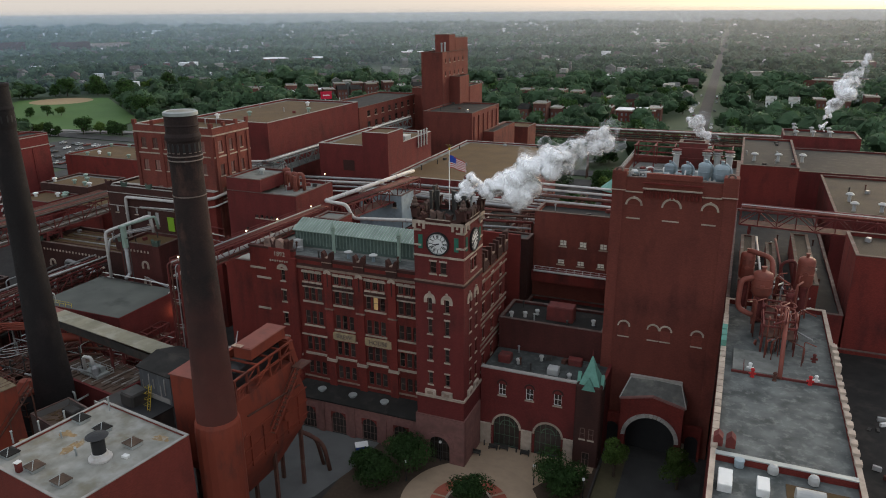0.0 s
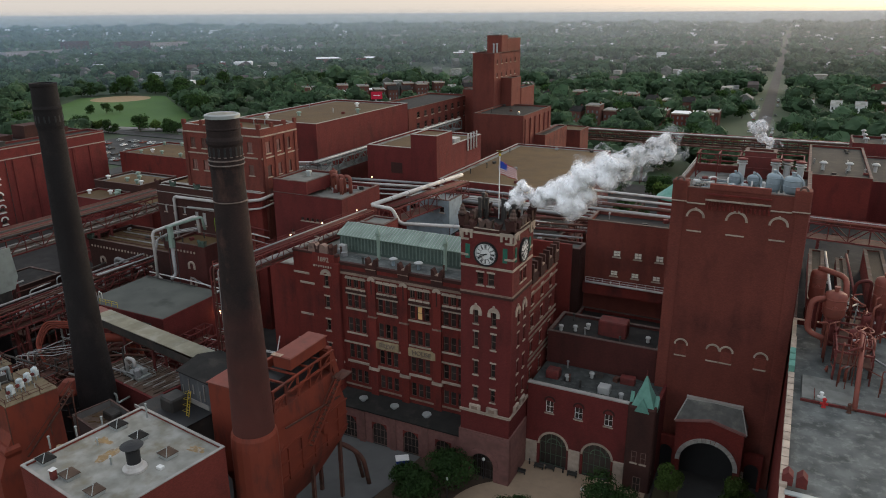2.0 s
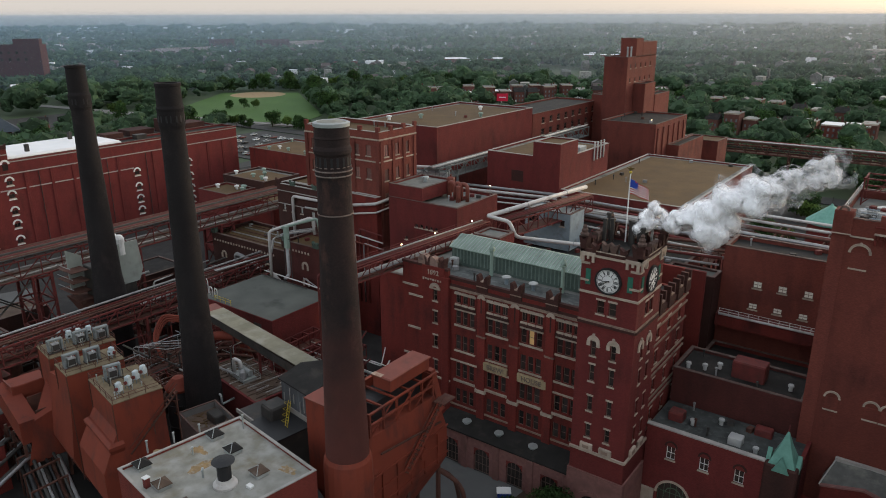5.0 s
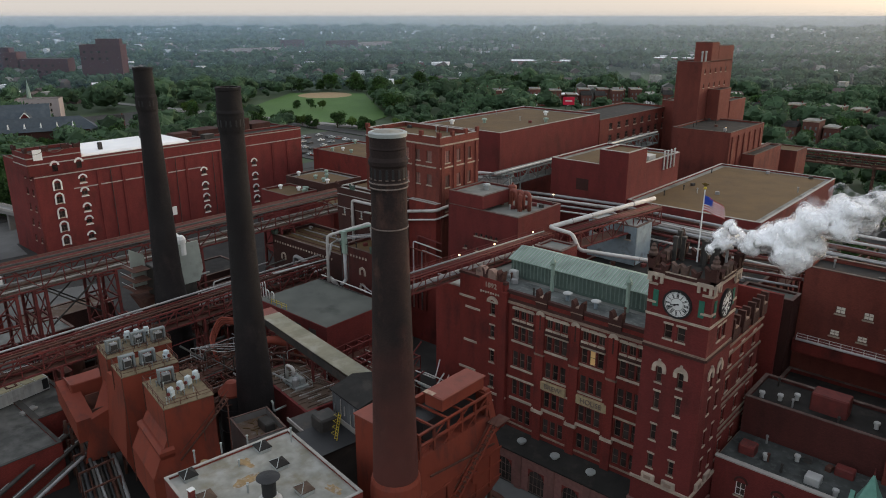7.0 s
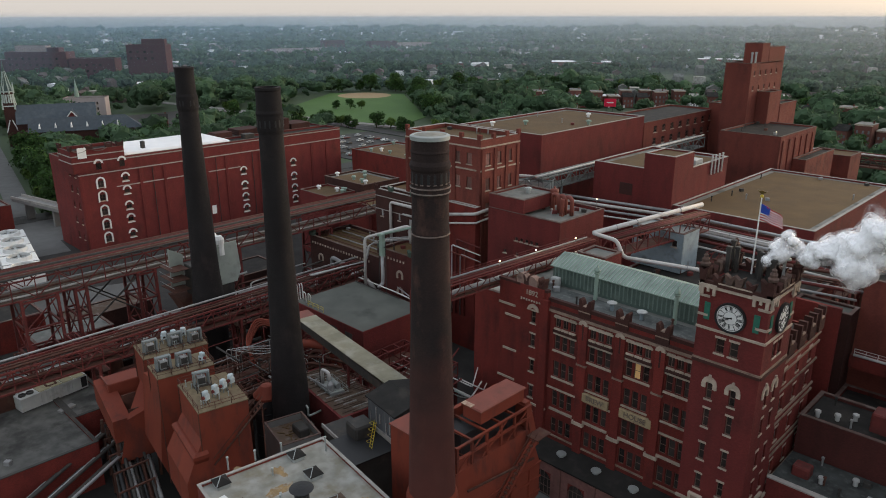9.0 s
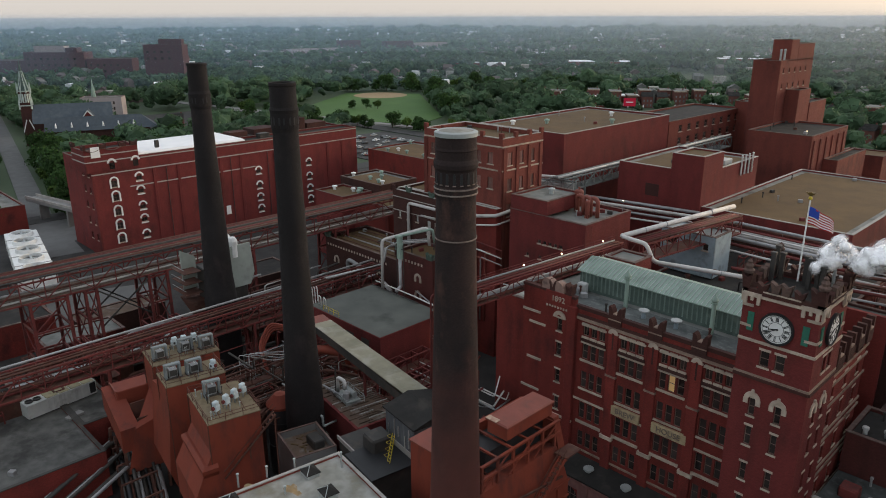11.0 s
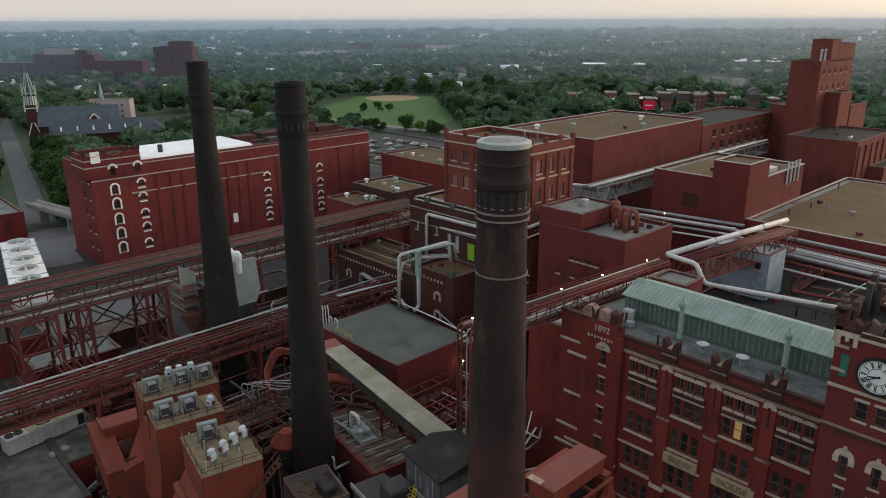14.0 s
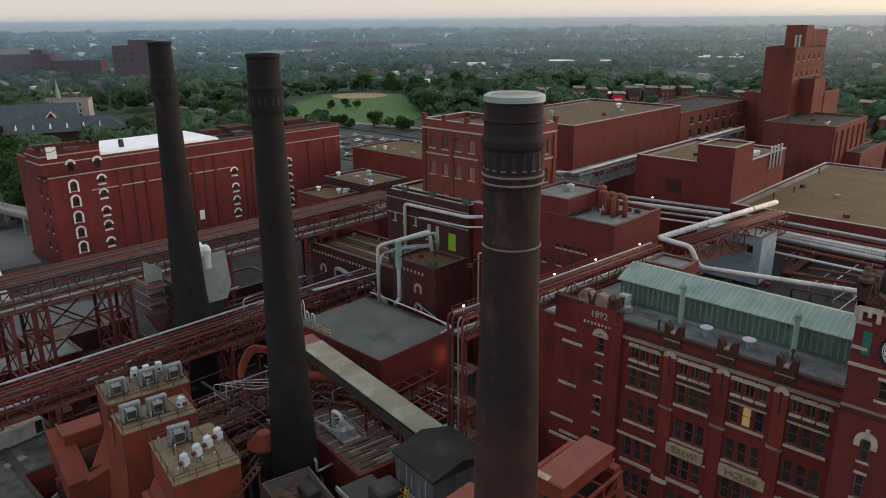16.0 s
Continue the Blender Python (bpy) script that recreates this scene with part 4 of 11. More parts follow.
part("side_wall", wall_shape(GD, 0, 10.6, [], 0.8, 0.02), BRICK_OX, gate, at=pose(0, GD, 0, 0, 0, -90) @ pose(-0.02, 0, 0))
part("side_wall", wall_shape(GD - 1.0, 0, 10.6, [], 0.8), BRICK_OX, gate, at=pose(GW, 1.0, 0, 0, 0, 90))
# black panel stands in for the shade under the large arch
part("back_wall", Shape().box(0.8, 9.2, 3.4, 3.8, 0, 9.5), BLACK_STEEL, gate, "black panel for the shade inside the gateway")
SLATE_GATE = mat("mossy_slate", (0.125, 0.125, 0.115), (0.085, 0.085, 0.078), scale=1.2, stain=(0.20, 0.19, 0.165), stain_scale=0.5, stain_amount=0.7)
part("roof", Shape().rings([[(-0.3, 0.2, 10.8), (5, 0.2, 12.1), (10.3, 0.2, 10.8), (10.3, 0.2, 10.6), (-0.3, 0.2, 10.6)], [(0.9, 3.4, 13.3), (5, 3.4, 13.5), (9.1, 3.4, 13.3), (10.3, 3.4, 10.6), (-0.3, 3.4, 10.6)]]), SLATE_GATE, gate, "mossy grey slate roof")
part("ridge_flashing", Shape().box(0.8, 9.2, 3.3, 3.86, 13.2, 13.75), COPING, gate, "pale lead flashing along the wall")
for s in (-0.3, 10.3):
    part("hip_roll", Shape().bar((s, 0.2, 10.8), (0.9 if s < 1 else 9.1, 3.4, 13.35), 0.16), COPING, gate)
for a, b in ((-3.0, -0.1), (10.1, 13.0)):
    part("side_arch_wall", wall_shape(b - a, 0, 6.4, [(0.4, 0, b - a - 0.8, 4.6)], 0.6), BRICK_OX, gate, at=pose(a, 2.6, 0))
    part("stone_base", Shape().box(a, a + 0.4, 2.5, 2.6, 0, 3.0), STONE, gate)
    part("side_spandrel", arch_fill(a + 0.4, b - 0.4, 3.6, 4.6, 2.6, 3.2), BRICK_OX, gate)
    # same for the side arch: shade put in as a black panel
    part("dark_passage", Shape().box(a + 0.4, b - 0.4, 3.3, 3.5, 0, 4.7), BLACK_STEEL, gate)

# ---- entrance wing ----
ent = thing("entrance_wing", "low red brick entrance wing with two arched glass doorways", "building", (-34.3, 108.2, 0))
eops = [(2.4, 0.0, 4.6, 6.2), (9.7, 0.0, 4.6, 6.2)] + [(3.2 + k * 4.8, 10.0, 1.3, 2.1) for k in range(3)]
part("wall", wall_shape(16.4, 0, 14.7, eops, 0.6), BRICK, ent)
for u in (2.4, 9.7):
    part("spandrel", arch_fill(u, u + 4.6, 3.9, 6.2, 0.0, 0.6, 16), BRICK, ent)
    part("stone_arch", arch_ring(u + 2.3, 3.9, 2.3, 2.65, -0.12, 0.1, 20), STONE, ent)
    window(ent, pose(u, 0, 0), 4.6, 6.2, 4, 2, sill=False, deep=0.4, frame_mat=GREEN_PANEL)
    part("fanlight_rib", arch_ring(u + 2.3, 3.9, 1.1, 1.22, 0.36, 0.44, 14), GREEN_PANEL, ent)
for k in range(3):
    window(ent, pose(3.2 + k * 4.8, 0, 10.0), 1.3, 2.1, 1, 1, frame_mat=WHITE_PAINT)
    part("brick_arch", arch_ring(3.85 + k * 4.8, 12.1, 0.7, 0.95, -0.1, 0.1, 10), BRICK_DARK, ent)
for a, b in ((-0.1, 2.0), (7.4, 9.3), (14.7, 20.6)):
    part("stone_base", Shape().bevel(a, b, -0.35, 0.0, 0, 4.2, 0.08), STONE, ent)
part("turret", Shape().bevel(16.4, 20.6, -0.6, 3.4, 0, 14.9, 0.25), BRICK_DARK, ent)
part("spire", Shape().rings([[(18.5 + r * math.cos(a), 1.4 + r * math.sin(a), z) for a in [math.pi / 4 + k * math.pi / 2 for k in range(4)]] for r, z in ((2.5, 14.6), (2.3, 15.0), (1.0, 17.4), (0.05, 19.6))]), VERDIGRIS, ent, "bright green copper spire")
for k in range(4):
    a = radians(90 * k)
    part("gablet", Shape().rings([[(-1.1, y, 14.2), (1.1, y, 14.2), (0, y, 16.4)] for y in (-1.6, -2.15)]), VERDIGRIS, ent, at=pose(18.5, 1.4, 0, 0, 0, 90 * k))
part("finial", Shape().lathe([(0.1, 19.4), (0.06, 20.4), (0.0, 20.5)], (18.5, 1.4), 8), RED_STEEL, ent)
for u in (17.5, 18.9):
    window(ent, pose(u, -0.62, 5.2), 0.8, 2.0, 0, 1, deep=0.0)
window(ent, pose(18.0, -0.66, 0.1), 1.2, 2.6, 1, 1, deep=0.0, sill=False)
part("wall", wall_shape(9.6, 0, 14.7, [], 0.5, 0.5), BRICK, ent, at=pose(20.58, 3.0, 0, 0, 0, 90) @ pose(-0.1, 0, 0))
ROOF_ENTRY = mat("dark_mottled_roof", (0.066, 0.072, 0.069), (0.030, 0.032, 0.031), scale=0.35, mix=0.35, stain=(0.15, 0.16, 0.15), stain_scale=0.9, stain_amount=0.45, sharp=0.2)
part("roof", Shape().box(0.0, 20.1, 0.6, 9.6, 13.7, 14.1), ROOF_ENTRY, ent)
part("coping", Shape().box(-0.0, 16.4, -0.12, 0.7, 14.7, 14.9), COPING, ent)
solid("roof_hatch", Shape().bevel(-32.6, -30.4, 112.0, 114.0, 14.1, 15.5, 0.2), RED_STEEL, "red roof hatch box on the entrance roof", "hatch")
solid("roof_hatch", Shape().bevel(-21.0, -18.6, 115.2, 116.6, 14.1, 15.3, 0.15), RED_STEEL, "low red roof hatch on the entrance roof", "hatch")
solid("roof_air_unit", Shape().bevel(-23.5, -21.6, 110.6, 112.4, 14.1, 15.2, 0.1), MACHINE_GREY, "small pale grey air unit on the entrance roof", "air unit")

# ---- blocks behind the brewhouse ----
# the darker brick colour stands in for shade on these walls
mid = block("loading_block", "dark red block with tarred roof behind the entrance", -34.3, 117.85, 18.6, 9.0, 19.9, walls=BRICK_SOOT_SHADE, roof=ROOF_DARK, parapet=0.4)
solid("roof_shed", Shape().bevel(-26.4, -21.6, 120.6, 123.4, 19.5, 22.2, 0.2), RED_STEEL, "faded red shed on the tarred roof", "shed")
block("fermenting_block", "red brick block with pale glass-block windows", -34.3, 140.0, 19.6, 7.5, 34.0, walls=BRICK_BROWN, roof=ROOF_DARK,
           windows={"s": [(5.3 + k * 4.0, 27.3, 1.4, 1.2, 1, 1) for k in range(3)] + [(5.0 + k * 4.0, 23.4, 1.4, 1.0, 1, 1) for k in range(3)]}, pane=PANE_PALE)
block("loading_dock_block", "dark link block with pipe walkway", -34.3, 127.0, 19.0, 12.9, 16.0, walls=BRICK_OX, roof=ROOF_DARK)

# ---- stock houses to the north ----
BRICKED = mat("bricked_up_window", (0.24, 0.125, 0.105), (0.17, 0.085, 0.072), scale=2.0, spread=0.3)
wing = block("racking_house", "tall narrow red brick house with battlements", -130.0, 133.0, 23.0, 13.0, 47.6, walls=BRICK_BROWN, roof=ROOF_TAN, parapet=0.9,
             windows={"s": [(2.0 + i * 3.4, z, 1.5, 2.4, 1, 1) for i in range(6) for z in (42.2, 37.0, 31.0)], "e": [(1.6 + i * 3.6, z, 1.5, 2.6, 1, 1) for i in range(3) for z in (42.0, 36.6, 31.2)]}, pane=BRICKED)
for z in (45.8, 40.9):
    part("band", Shape().box(-0.1, 23.1, -0.14, 0, z, z + 0.3), STONE, wing)
    part("band", Shape().box(23.0, 23.14, 0, 13.0, z, z + 0.3), STONE, wing)
for u in (0.3, 5.8, 11.5, 17.2, 22.4):
    part("merlon", Shape().bevel(u - 0.4, u + 0.6, -0.2, 0.6, 47.6, 48.7, 0.1), BRICK_BROWN, wing)
for u in (4.2, 8.6, 12.6):
    part("merlon", Shape().bevel(22.5, 23.2, u - 0.5, u + 0.5, 47.6, 48.7, 0.1), BRICK_BROWN, wing)
for u in (0.0, 7.4, 14.8, 22.0):
    part("pilaster", Shape().bevel(u, u + 1.0, -0.25, 0.0, 20.0, 45.6, 0.06), BRICK_BROWN, wing)
for u in (0.2, 4.2, 8.0, 11.8):
    part("pilaster", Shape().bevel(23.0, 23.25, u, u + 1.0, 20.0, 45.6, 0.06), BRICK_BROWN, wing)
block("cooler_house", "red brick cooler house with grey roof", -103.4, 131.6, 18.2, 15.4, 34.3, walls=BRICK, roof=ROOF_GREY,
           windows={"s": [(7.2 + k * 1.3, 28.6, 0.8, 0.7, 0, 0) for k in range(5)] + [(4.3 + k * 3.2, 25.4, 0.8, 0.7, 0, 0) for k in range(3)]})
block("stair_penthouse", "red brick stair head with grey roof", -103.3, 131.7, 9.0, 11.5, 37.2, z0=34.45, walls=BRICK, roof=ROOF_GREY, parapet=0.3)
qh = block("bottling_block", "plain red brick block with tan roof", -106.0, 175.2, 21.6, 28.6, 37.6, walls=BRICK, roof=ROOF_TAN, parapet=0.5)
part("blind_panel", Shape().box(7.5, 11.0, -0.06, 0.0, 30.5, 33.4), BRICK_DARK, qh, "bricked-up dark opening")
block("hoist_shaft", "plain red brick hoist shaft rising over the block", -92.0, 174.6, 7.7, 9.5, 41.4, walls=BRICK, roof=ROOF_TAN, parapet=0.3)
for k in range(4):
    solid("vent_pipe", Shape().lathe([(0.2, 0), (0.2, 4.6), (0.28, 4.6), (0.26, 4.8), (0.0, 4.9)], (0, 0), 10), PIPE_WHITE, "tall white vent pipe beside the brick block", "vent pipe", group="white vent pipes", at=pose(-84.15, 194.0 + k * 2.0, 34.4))
solid("roof_hatch", Shape().bevel(-90.0, -86.5, 190, 194, 37.1, 38.2, 0.1), MACHINE_GREY, "pale flat hatch on the tan roof", "hatch")
block("long_warehouse", "long red brick warehouse with wide tan roof", -149.0, 171.5, 29.0, 52.0, 42.8, walls=BRICK, roof=ROOF_TAN, parapet=0.5)
block("far_warehouse", "red brick warehouse with rows of windows", -138.0, 224.0, 18.0, 50.0, 40.6, walls=BRICK_BROWN, roof=ROOF_DARK, parapet=0.5,
            windows={"e": [(6 + i * 5.5, z, 2.2, 2.0, 2, 1) for i in range(8) for z in (37.0, 33.2)]})
block("flat_warehouse", "broad low warehouse with worn tan gravel roof", -84.2, 175.5, 31.4, 58.5, 30.0, walls=BRICK, roof=ROOF_TAN, parapet=0.4)
cone = thing("round_house", "round brick house with green copper cone roof", "building", (-25.2, 189.0, 0))
part("drum", Shape().lathe([(4.3, 0), (4.3, 28.2), (0.0, 28.2)], (0, 0), 28), BRICK_OX, cone)
part("roof", Shape().lathe([(4.8, 28.1), (4.8, 28.4), (0.4, 32.0), (0.0, 32.6)], (0, 0), 28), VERDIGRIS, cone, "green copper cone")
part("finial", Shape().lathe([(0.12, 32.5), (0.08, 33.8), (0.0, 34.0)], (0, 0), 8), DARK_STEEL, cone)
fb = block("pipe_end_block", "plain red brick block with dark roof", -104.0, 242.5, 18.6, 30.0, 38.0, walls=BRICK_BROWN, roof=ROOF_DARK, parapet=0.4)
block("elevator_tower", "tall red brick grain elevator tower", -113.2, 262.0, 8.7, 27.0, 57.3, walls=BRICK_BROWN, roof=ROOF_DARK, parapet=0.4,
           windows={"e": [(2.4 + i * 4.6, z, 1.0, 1.5, 0, 1) for i in range(5) for z in (53.4, 48.6)]}, win_kw={"pane": PANE_SKY})
block("hoist_house", "red brick elevator head house", -110.4, 269.0, 5.9, 6.0, 63.4, z0=57.0, walls=BRICK_BROWN, roof=ROOF_DARK, parapet=0.2)
block("hoist_house", "lower red brick elevator head house", -109.0, 275.2, 4.5, 13.6, 62.0, z0=57.0, walls=BRICK_BROWN, roof=ROOF_DARK, parapet=0.2)
block("elevator_annex", "red brick annex beside the elevator", -104.4, 269.0, 4.2, 10.0, 48.0, walls=BRICK_BROWN, roof=ROOF_DARK, parapet=0.3)
block("elevator_annex", "lower red brick annex beside the elevator", -104.4, 279.2, 4.4, 15.0, 43.4, walls=BRICK_BROWN, roof=ROOF_DARK, parapet=0.3)
for k in range(4):
    solid("vent_pipe", Shape().lathe([(0.3, 0), (0.3, 3.4), (0.42, 3.4), (0.4, 3.8), (0.0, 3.9)], (0, 0), 10), GALV, "grey vent pipe on the elevator roof", "vent pipe", group="elevator vent pipes", at=pose(-105.4, 263.4 + k * 3.2, 56.9))
block("link_house", "small red brick link beside the elevator", -121.0, 270.0, 7.6, 14.0, 43.0, walls=BRICK_BROWN, roof=ROOF_GREY, parapet=0.3)
block("pump_house", "low red brick house under the street pipe", -85.2, 254.0, 4.0, 26.0, 30.0, walls=BRICK_BROWN, roof=ROOF_DARK, parapet=0.3)
block("pump_house", "small red brick house by the street bridge", -92.0, 288.0, 14.0, 12.0, 27.0, walls=BRICK_BROWN, roof=ROOF_TAN, parapet=0.3)
for u in range(6):
    part("pilaster", Shape().bevel(18.55, 18.95, 1.5 + u * 5.0, 2.6 + u * 5.0, 0, 36.6, 0.08), BRICK_BROWN, fb)

# ---- west: malt house with white arched windows ----
malt_ops = []
for z in (27.0, 21.3, 17.0, 12.4, 8.0, 3.6):
    malt_ops.append((5.4, z, 1.8, 2.0, 1, 1))
for c, zs in ((14.1, (22.4, 18.2, 13.1, 8.9, 3.8)), (56.1, (18.2, 12.9, 8.6, 4.4)), (77.3, (18.3, 13.0, 8.4, 4.2))):
    for z in zs:
        malt_ops.append((c - 0.9, z, 1.8, 1.3, 1, 0))
MW = SIDES["e"](9.0, 100.0)[0]
malt = block("malt_house", "large red brick malt house with white window arches", -247.0, 97.0, 9.0, 100.0, 30.0, walls=BRICK, roof=ROOF_DARK, parapet=0.6, windows={"e": malt_ops, "s": [(1.6 + i * 4.4, z, 1.2, 2.0, 1, 1) for i in range(2) for z in (25, 20, 15, 10, 5)]})
for o in malt_ops:
    c = o[0] + o[2] / 2
    part("white_arch", arch_ring(c, o[1] + o[3] - 0.1, o[2] / 2 + 0.05, o[2] / 2 + 0.5, -0.25, 0.02, 12), WHITE_PAINT, malt, at=MW)
    if o[0] < 6:
        part("white_jamb", Shape().bevel(o[0] - 0.5, o[0] - 0.02, -0.24, 0.0, o[1] - 0.3, o[1] + o[3] - 0.1, 0.05), WHITE_PAINT, malt, at=MW)
        part("white_jamb", Shape().bevel(o[0] + o[2] + 0.02, o[0] + o[2] + 0.5, -0.24, 0.0, o[1] - 0.3, o[1] + o[3] - 0.1, 0.05), WHITE_PAINT, malt, at=MW)
for z, a, b in ((29.2, 14.8, 100), (25.6, 0.0, 100), (20.6, 11.0, 55)):
    part("band", Shape().box(a, b, -0.16, 0, z, z + 0.32), COPING, malt, at=MW)
for u in (19.0, 27.0, 34.0, 42.0, 49.5, 63.0, 70.0, 86.0, 93.0):
    part("pilaster", Shape().bevel(u - 0.5, u + 0.5, -0.22, 0.0, 0, 25.5, 0.06), BRICK, malt, at=MW)
part("wall_panel", Shape().bevel(41.6, 44.2, -0.14, 0.0, 5.6, 8.6, 0.03), WHITE_PAINT, malt, "white square panel", at=MW)
for u in (23.0, 45.6, 60.0):
    part("downpipe", Shape().tube([(u, -0.15, 1.0), (u, -0.15, 25.4)], 0.1, 6), DARK_STEEL, malt, at=MW)
for o in malt_ops:
    if o[0] > 6:
        part("white_sill", Shape().bevel(o[0] - 0.3, o[0] + o[2] + 0.3, -0.2, 0.0, o[1] - 0.55, o[1] - 0.25, 0.05), WHITE_PAINT, malt, at=MW)
front = block("malt_turret", "raised battlemented end of the malt house", -248.0, 95.6, 10.4, 16.0, 33.4, z0=26.5, walls=BRICK, roof=ROOF_DARK, parapet=0.9)
for u in (0.8, 9.6):
    part("merlon", Shape().rings([[(u + a, y, z) for a, z in ((-1.0, 33.5), (1.0, 33.5), (1.2, 34.9), (0.5, 34.5), (-0.5, 34.5), (-1.2, 34.9))] for y in (0.7, -0.15)]), BRICK_DARK, front)
part("white_panel", Shape().bevel(10.42, 10.6, 2.0, 4.6, 31.0, 34.2, 0.04), WHITE_PAINT, front, "white square panel on the corner")
for a, b in ((0.4, 5.0), (6.0, 11.0)):
    part("curved_coping", Shape().tube([(10.5, a + (b - a) * i / 10, 33.6 - 0.8 * math.sin(math.pi * i / 10)) for i in range(11)], 0.14, 6), COPING_DULL, front)
for v in (5.6, 11.6, 15.0):
    part("merlon", Shape().rings([[(x, v + a, z) for a, z in ((-1.0, 33.5), (1.0, 33.5), (1.2, 35.1), (0.5, 34.6), (-0.5, 34.6), (-1.2, 35.1))] for x in (9.8, 10.6)]), BRICK_DARK, front)
TM = SIDES["e"](10.4, 16.0)[0]
for c in (7.7, 14.9):
    ob = part("window_recess", Shape().box(c - 0.8, c + 0.8, -0.05, 0.0, 27.0, 29.0), PANE, front, at=TM)
    part("white_arch", arch_ring(c, 28.9, 0.85, 1.4, -0.2, 0.02, 12), WHITE_PAINT, front, at=TM)
for z in (31.6, 29.6):
    part("band", Shape().box(10.4, 10.56, 0, 16, z, z + 0.3), COPING, front)
    part("band", Shape().box(0, 10.4, -0.16, 0, z, z + 0.3), COPING, front)
block("malt_store", "rear range of the malt house with dark roof", -262.0, 97.2, 14.8, 100.0, 29.6, walls=BRICK, roof=ROOF_DARK, parapet=0.5)
solid("roof_sheet", Shape().rings([rect_at(-260, -238.4, 112.0, 149, 29.4), rect_at(-260, -238.4, 112.0, 149, 30.35), rect_at(-259.6, -238.9, 112.6, 148.4, 30.9)]), ROOF_WHITE, "bright white roof sheet on the malt house", "roof sheet")
for x, y, w, d, h in ((-252, 153, 5, 7, 2.4), (-257, 166, 8, 10, 2.0), (-254, 178, 7, 8, 4.8), (-256, 188, 9, 9, 2.2), (-245, 160, 3, 4, 1.8), (-243, 120, 1.2, 1.2, 2.4), (-255, 140, 1.2, 1.2, 2.6)):
    solid("roof_house", Shape().bevel(-w / 2, w / 2, -d / 2, d / 2, 0, h, 0.12), BRICK_DARK if w > 4 else DARK_STEEL, "small dark house on the malt house roof", "roof house", group="malt house roof houses", at=pose(x, y, 29.1 if y > 149 else 30.8))

# ---- power house group: turned a little ----
PT = -8.3
BRICK_ORANGE = brick("orange_red_painted_brick", (0.215, 0.048, 0.036), (0.165, 0.038, 0.030), (0.85, 0.85, 0.85), stain=(0.10, 0.032, 0.026), stain_amount=0.6, stain_scale=0.2)
block("boiler_house", "red painted boiler house with stained pale roof", -75.6, 50.3, 16.6, 15.8, 22.6, turn=PT, walls=BRICK_ORANGE, roof=ROOF_PALE, parapet=0.25, coping_mat=COPING, thick=0.3, over=0.03)

# ---- right: flat roof with stills ----
rr = block("still_house", "low brick still house with grey roof and stone parapet", 3.0, 60.0, 14.6, 64.0, 26.8, walls=BRICK_OX, roof=ROOF_WET, parapet=0.7, coping_mat=STONE)
block("cold_store", "plain orange-red brick cold store", 21.0, 127.2, 24.0, 14.0, 35.4, walls=BRICK_OX, roof=ROOF_BROWN_DARK)
block("cask_house", "red brick cask house with tan roof", 23.0, 176.0, 30.0, 40.0, 30.0, walls=BRICK, roof=ROOF_BROWN_DARK, parapet=0.4)
block("cellar_block", "red brick cellar block with dark roof", 3.0, 192.0, 13.0, 42.0, 36.0, walls=BRICK_OX, roof=ROOF_DARK, parapet=0.4)
block("far_boiler_block", "red brick block with roof plant", 16.0, 281.0, 24.0, 17.0, 30.0, walls=BRICK, roof=ROOF_DARK)
block("low_store", "low store with cluttered roof", 18.4, 70.0, 22.0, 57.0, 19.5, walls=BRICK_OX, roof=ROOF_DARK)

# ---- kinds of works equipment ----
def pipe(name, label, pts, r, material, fillet=0.0, category="pipe", n=10, flanges=0.0):
    """A pipe run through the given places, with flanges every few metres."""
    p0 = Vector(pts[0])
    loc = [tuple(Vector(p) - p0) for p in pts]
    if not flanges:
        return solid(name, Shape().tube(loc, r, n, fillet), material, label, category, at=Matrix.Translation(p0), smooth=True)
    t = thing(name, label, category, pts[0])
    part("run", Shape().tube(loc, r, n, fillet), material, t, smooth=True)
    for a, b in zip(loc, loc[1:]):
        a, b = Vector(a), Vector(b)
        k = int((b - a).length / flanges)
        d = (b - a).normalized()
        for i in range(1, k + 1):
            c = a + d * (i * (b - a).length / (k + 1))
            part("flange", Shape().tube([tuple(c - d * 0.06), tuple(c + d * 0.06)], r * 1.18, n), PIPE_GREY, t)
    return t


def rail(label, pts, material=GALV, h=1.05, gap=1.6, closed=False):
    """A guard rail of posts, top rail and knee rail along the given places."""
    t = thing("guard_rail", label, "railing", pts[0])
    p0 = Vector(pts[0])
    loc = [Vector(p) - p0 for p in pts]
    if closed:
        loc.append(loc[0])
    post = Shape().box(-0.035, 0.035, -0.035, 0.035, 0, h).mesh("post", material)
    for a, b in zip(loc, loc[1:]):
        k = max(1, int((b - a).length / gap))
        for i in range(k + (1 if b is loc[-1] and not closed else 0)):
            part("post", post, None, t, at=Matrix.Translation(a + (b - a) * (i / k)))
        for z in (h, h * 0.55):
            up = Vector((0, 0, z))
            part("rail", Shape().bar(tuple(a + up), tuple(b + up), 0.06), material, t)
    return t


BULB = Shape().lathe([(0.0, -0.13), (0.12, -0.08), (0.145, 0.0), (0.12, 0.08), (0.0, 0.13)], (0, 0), 8).mesh("bulb", LAMP)


def lamp(x, y, z, post=2.0):
    t = thing("lamp", "lit lamp on a short steel post", "lamp", (x, y, z - post), group="works lamps")
    part("post", Shape().lathe([(0.06, 0), (0.05, post)], (0, 0), 6), PIPE_GREY, t)
    part("bulb", BULB, None, t, "glowing warm bulb", at=pose(0, 0, post + 0.1))
    return t


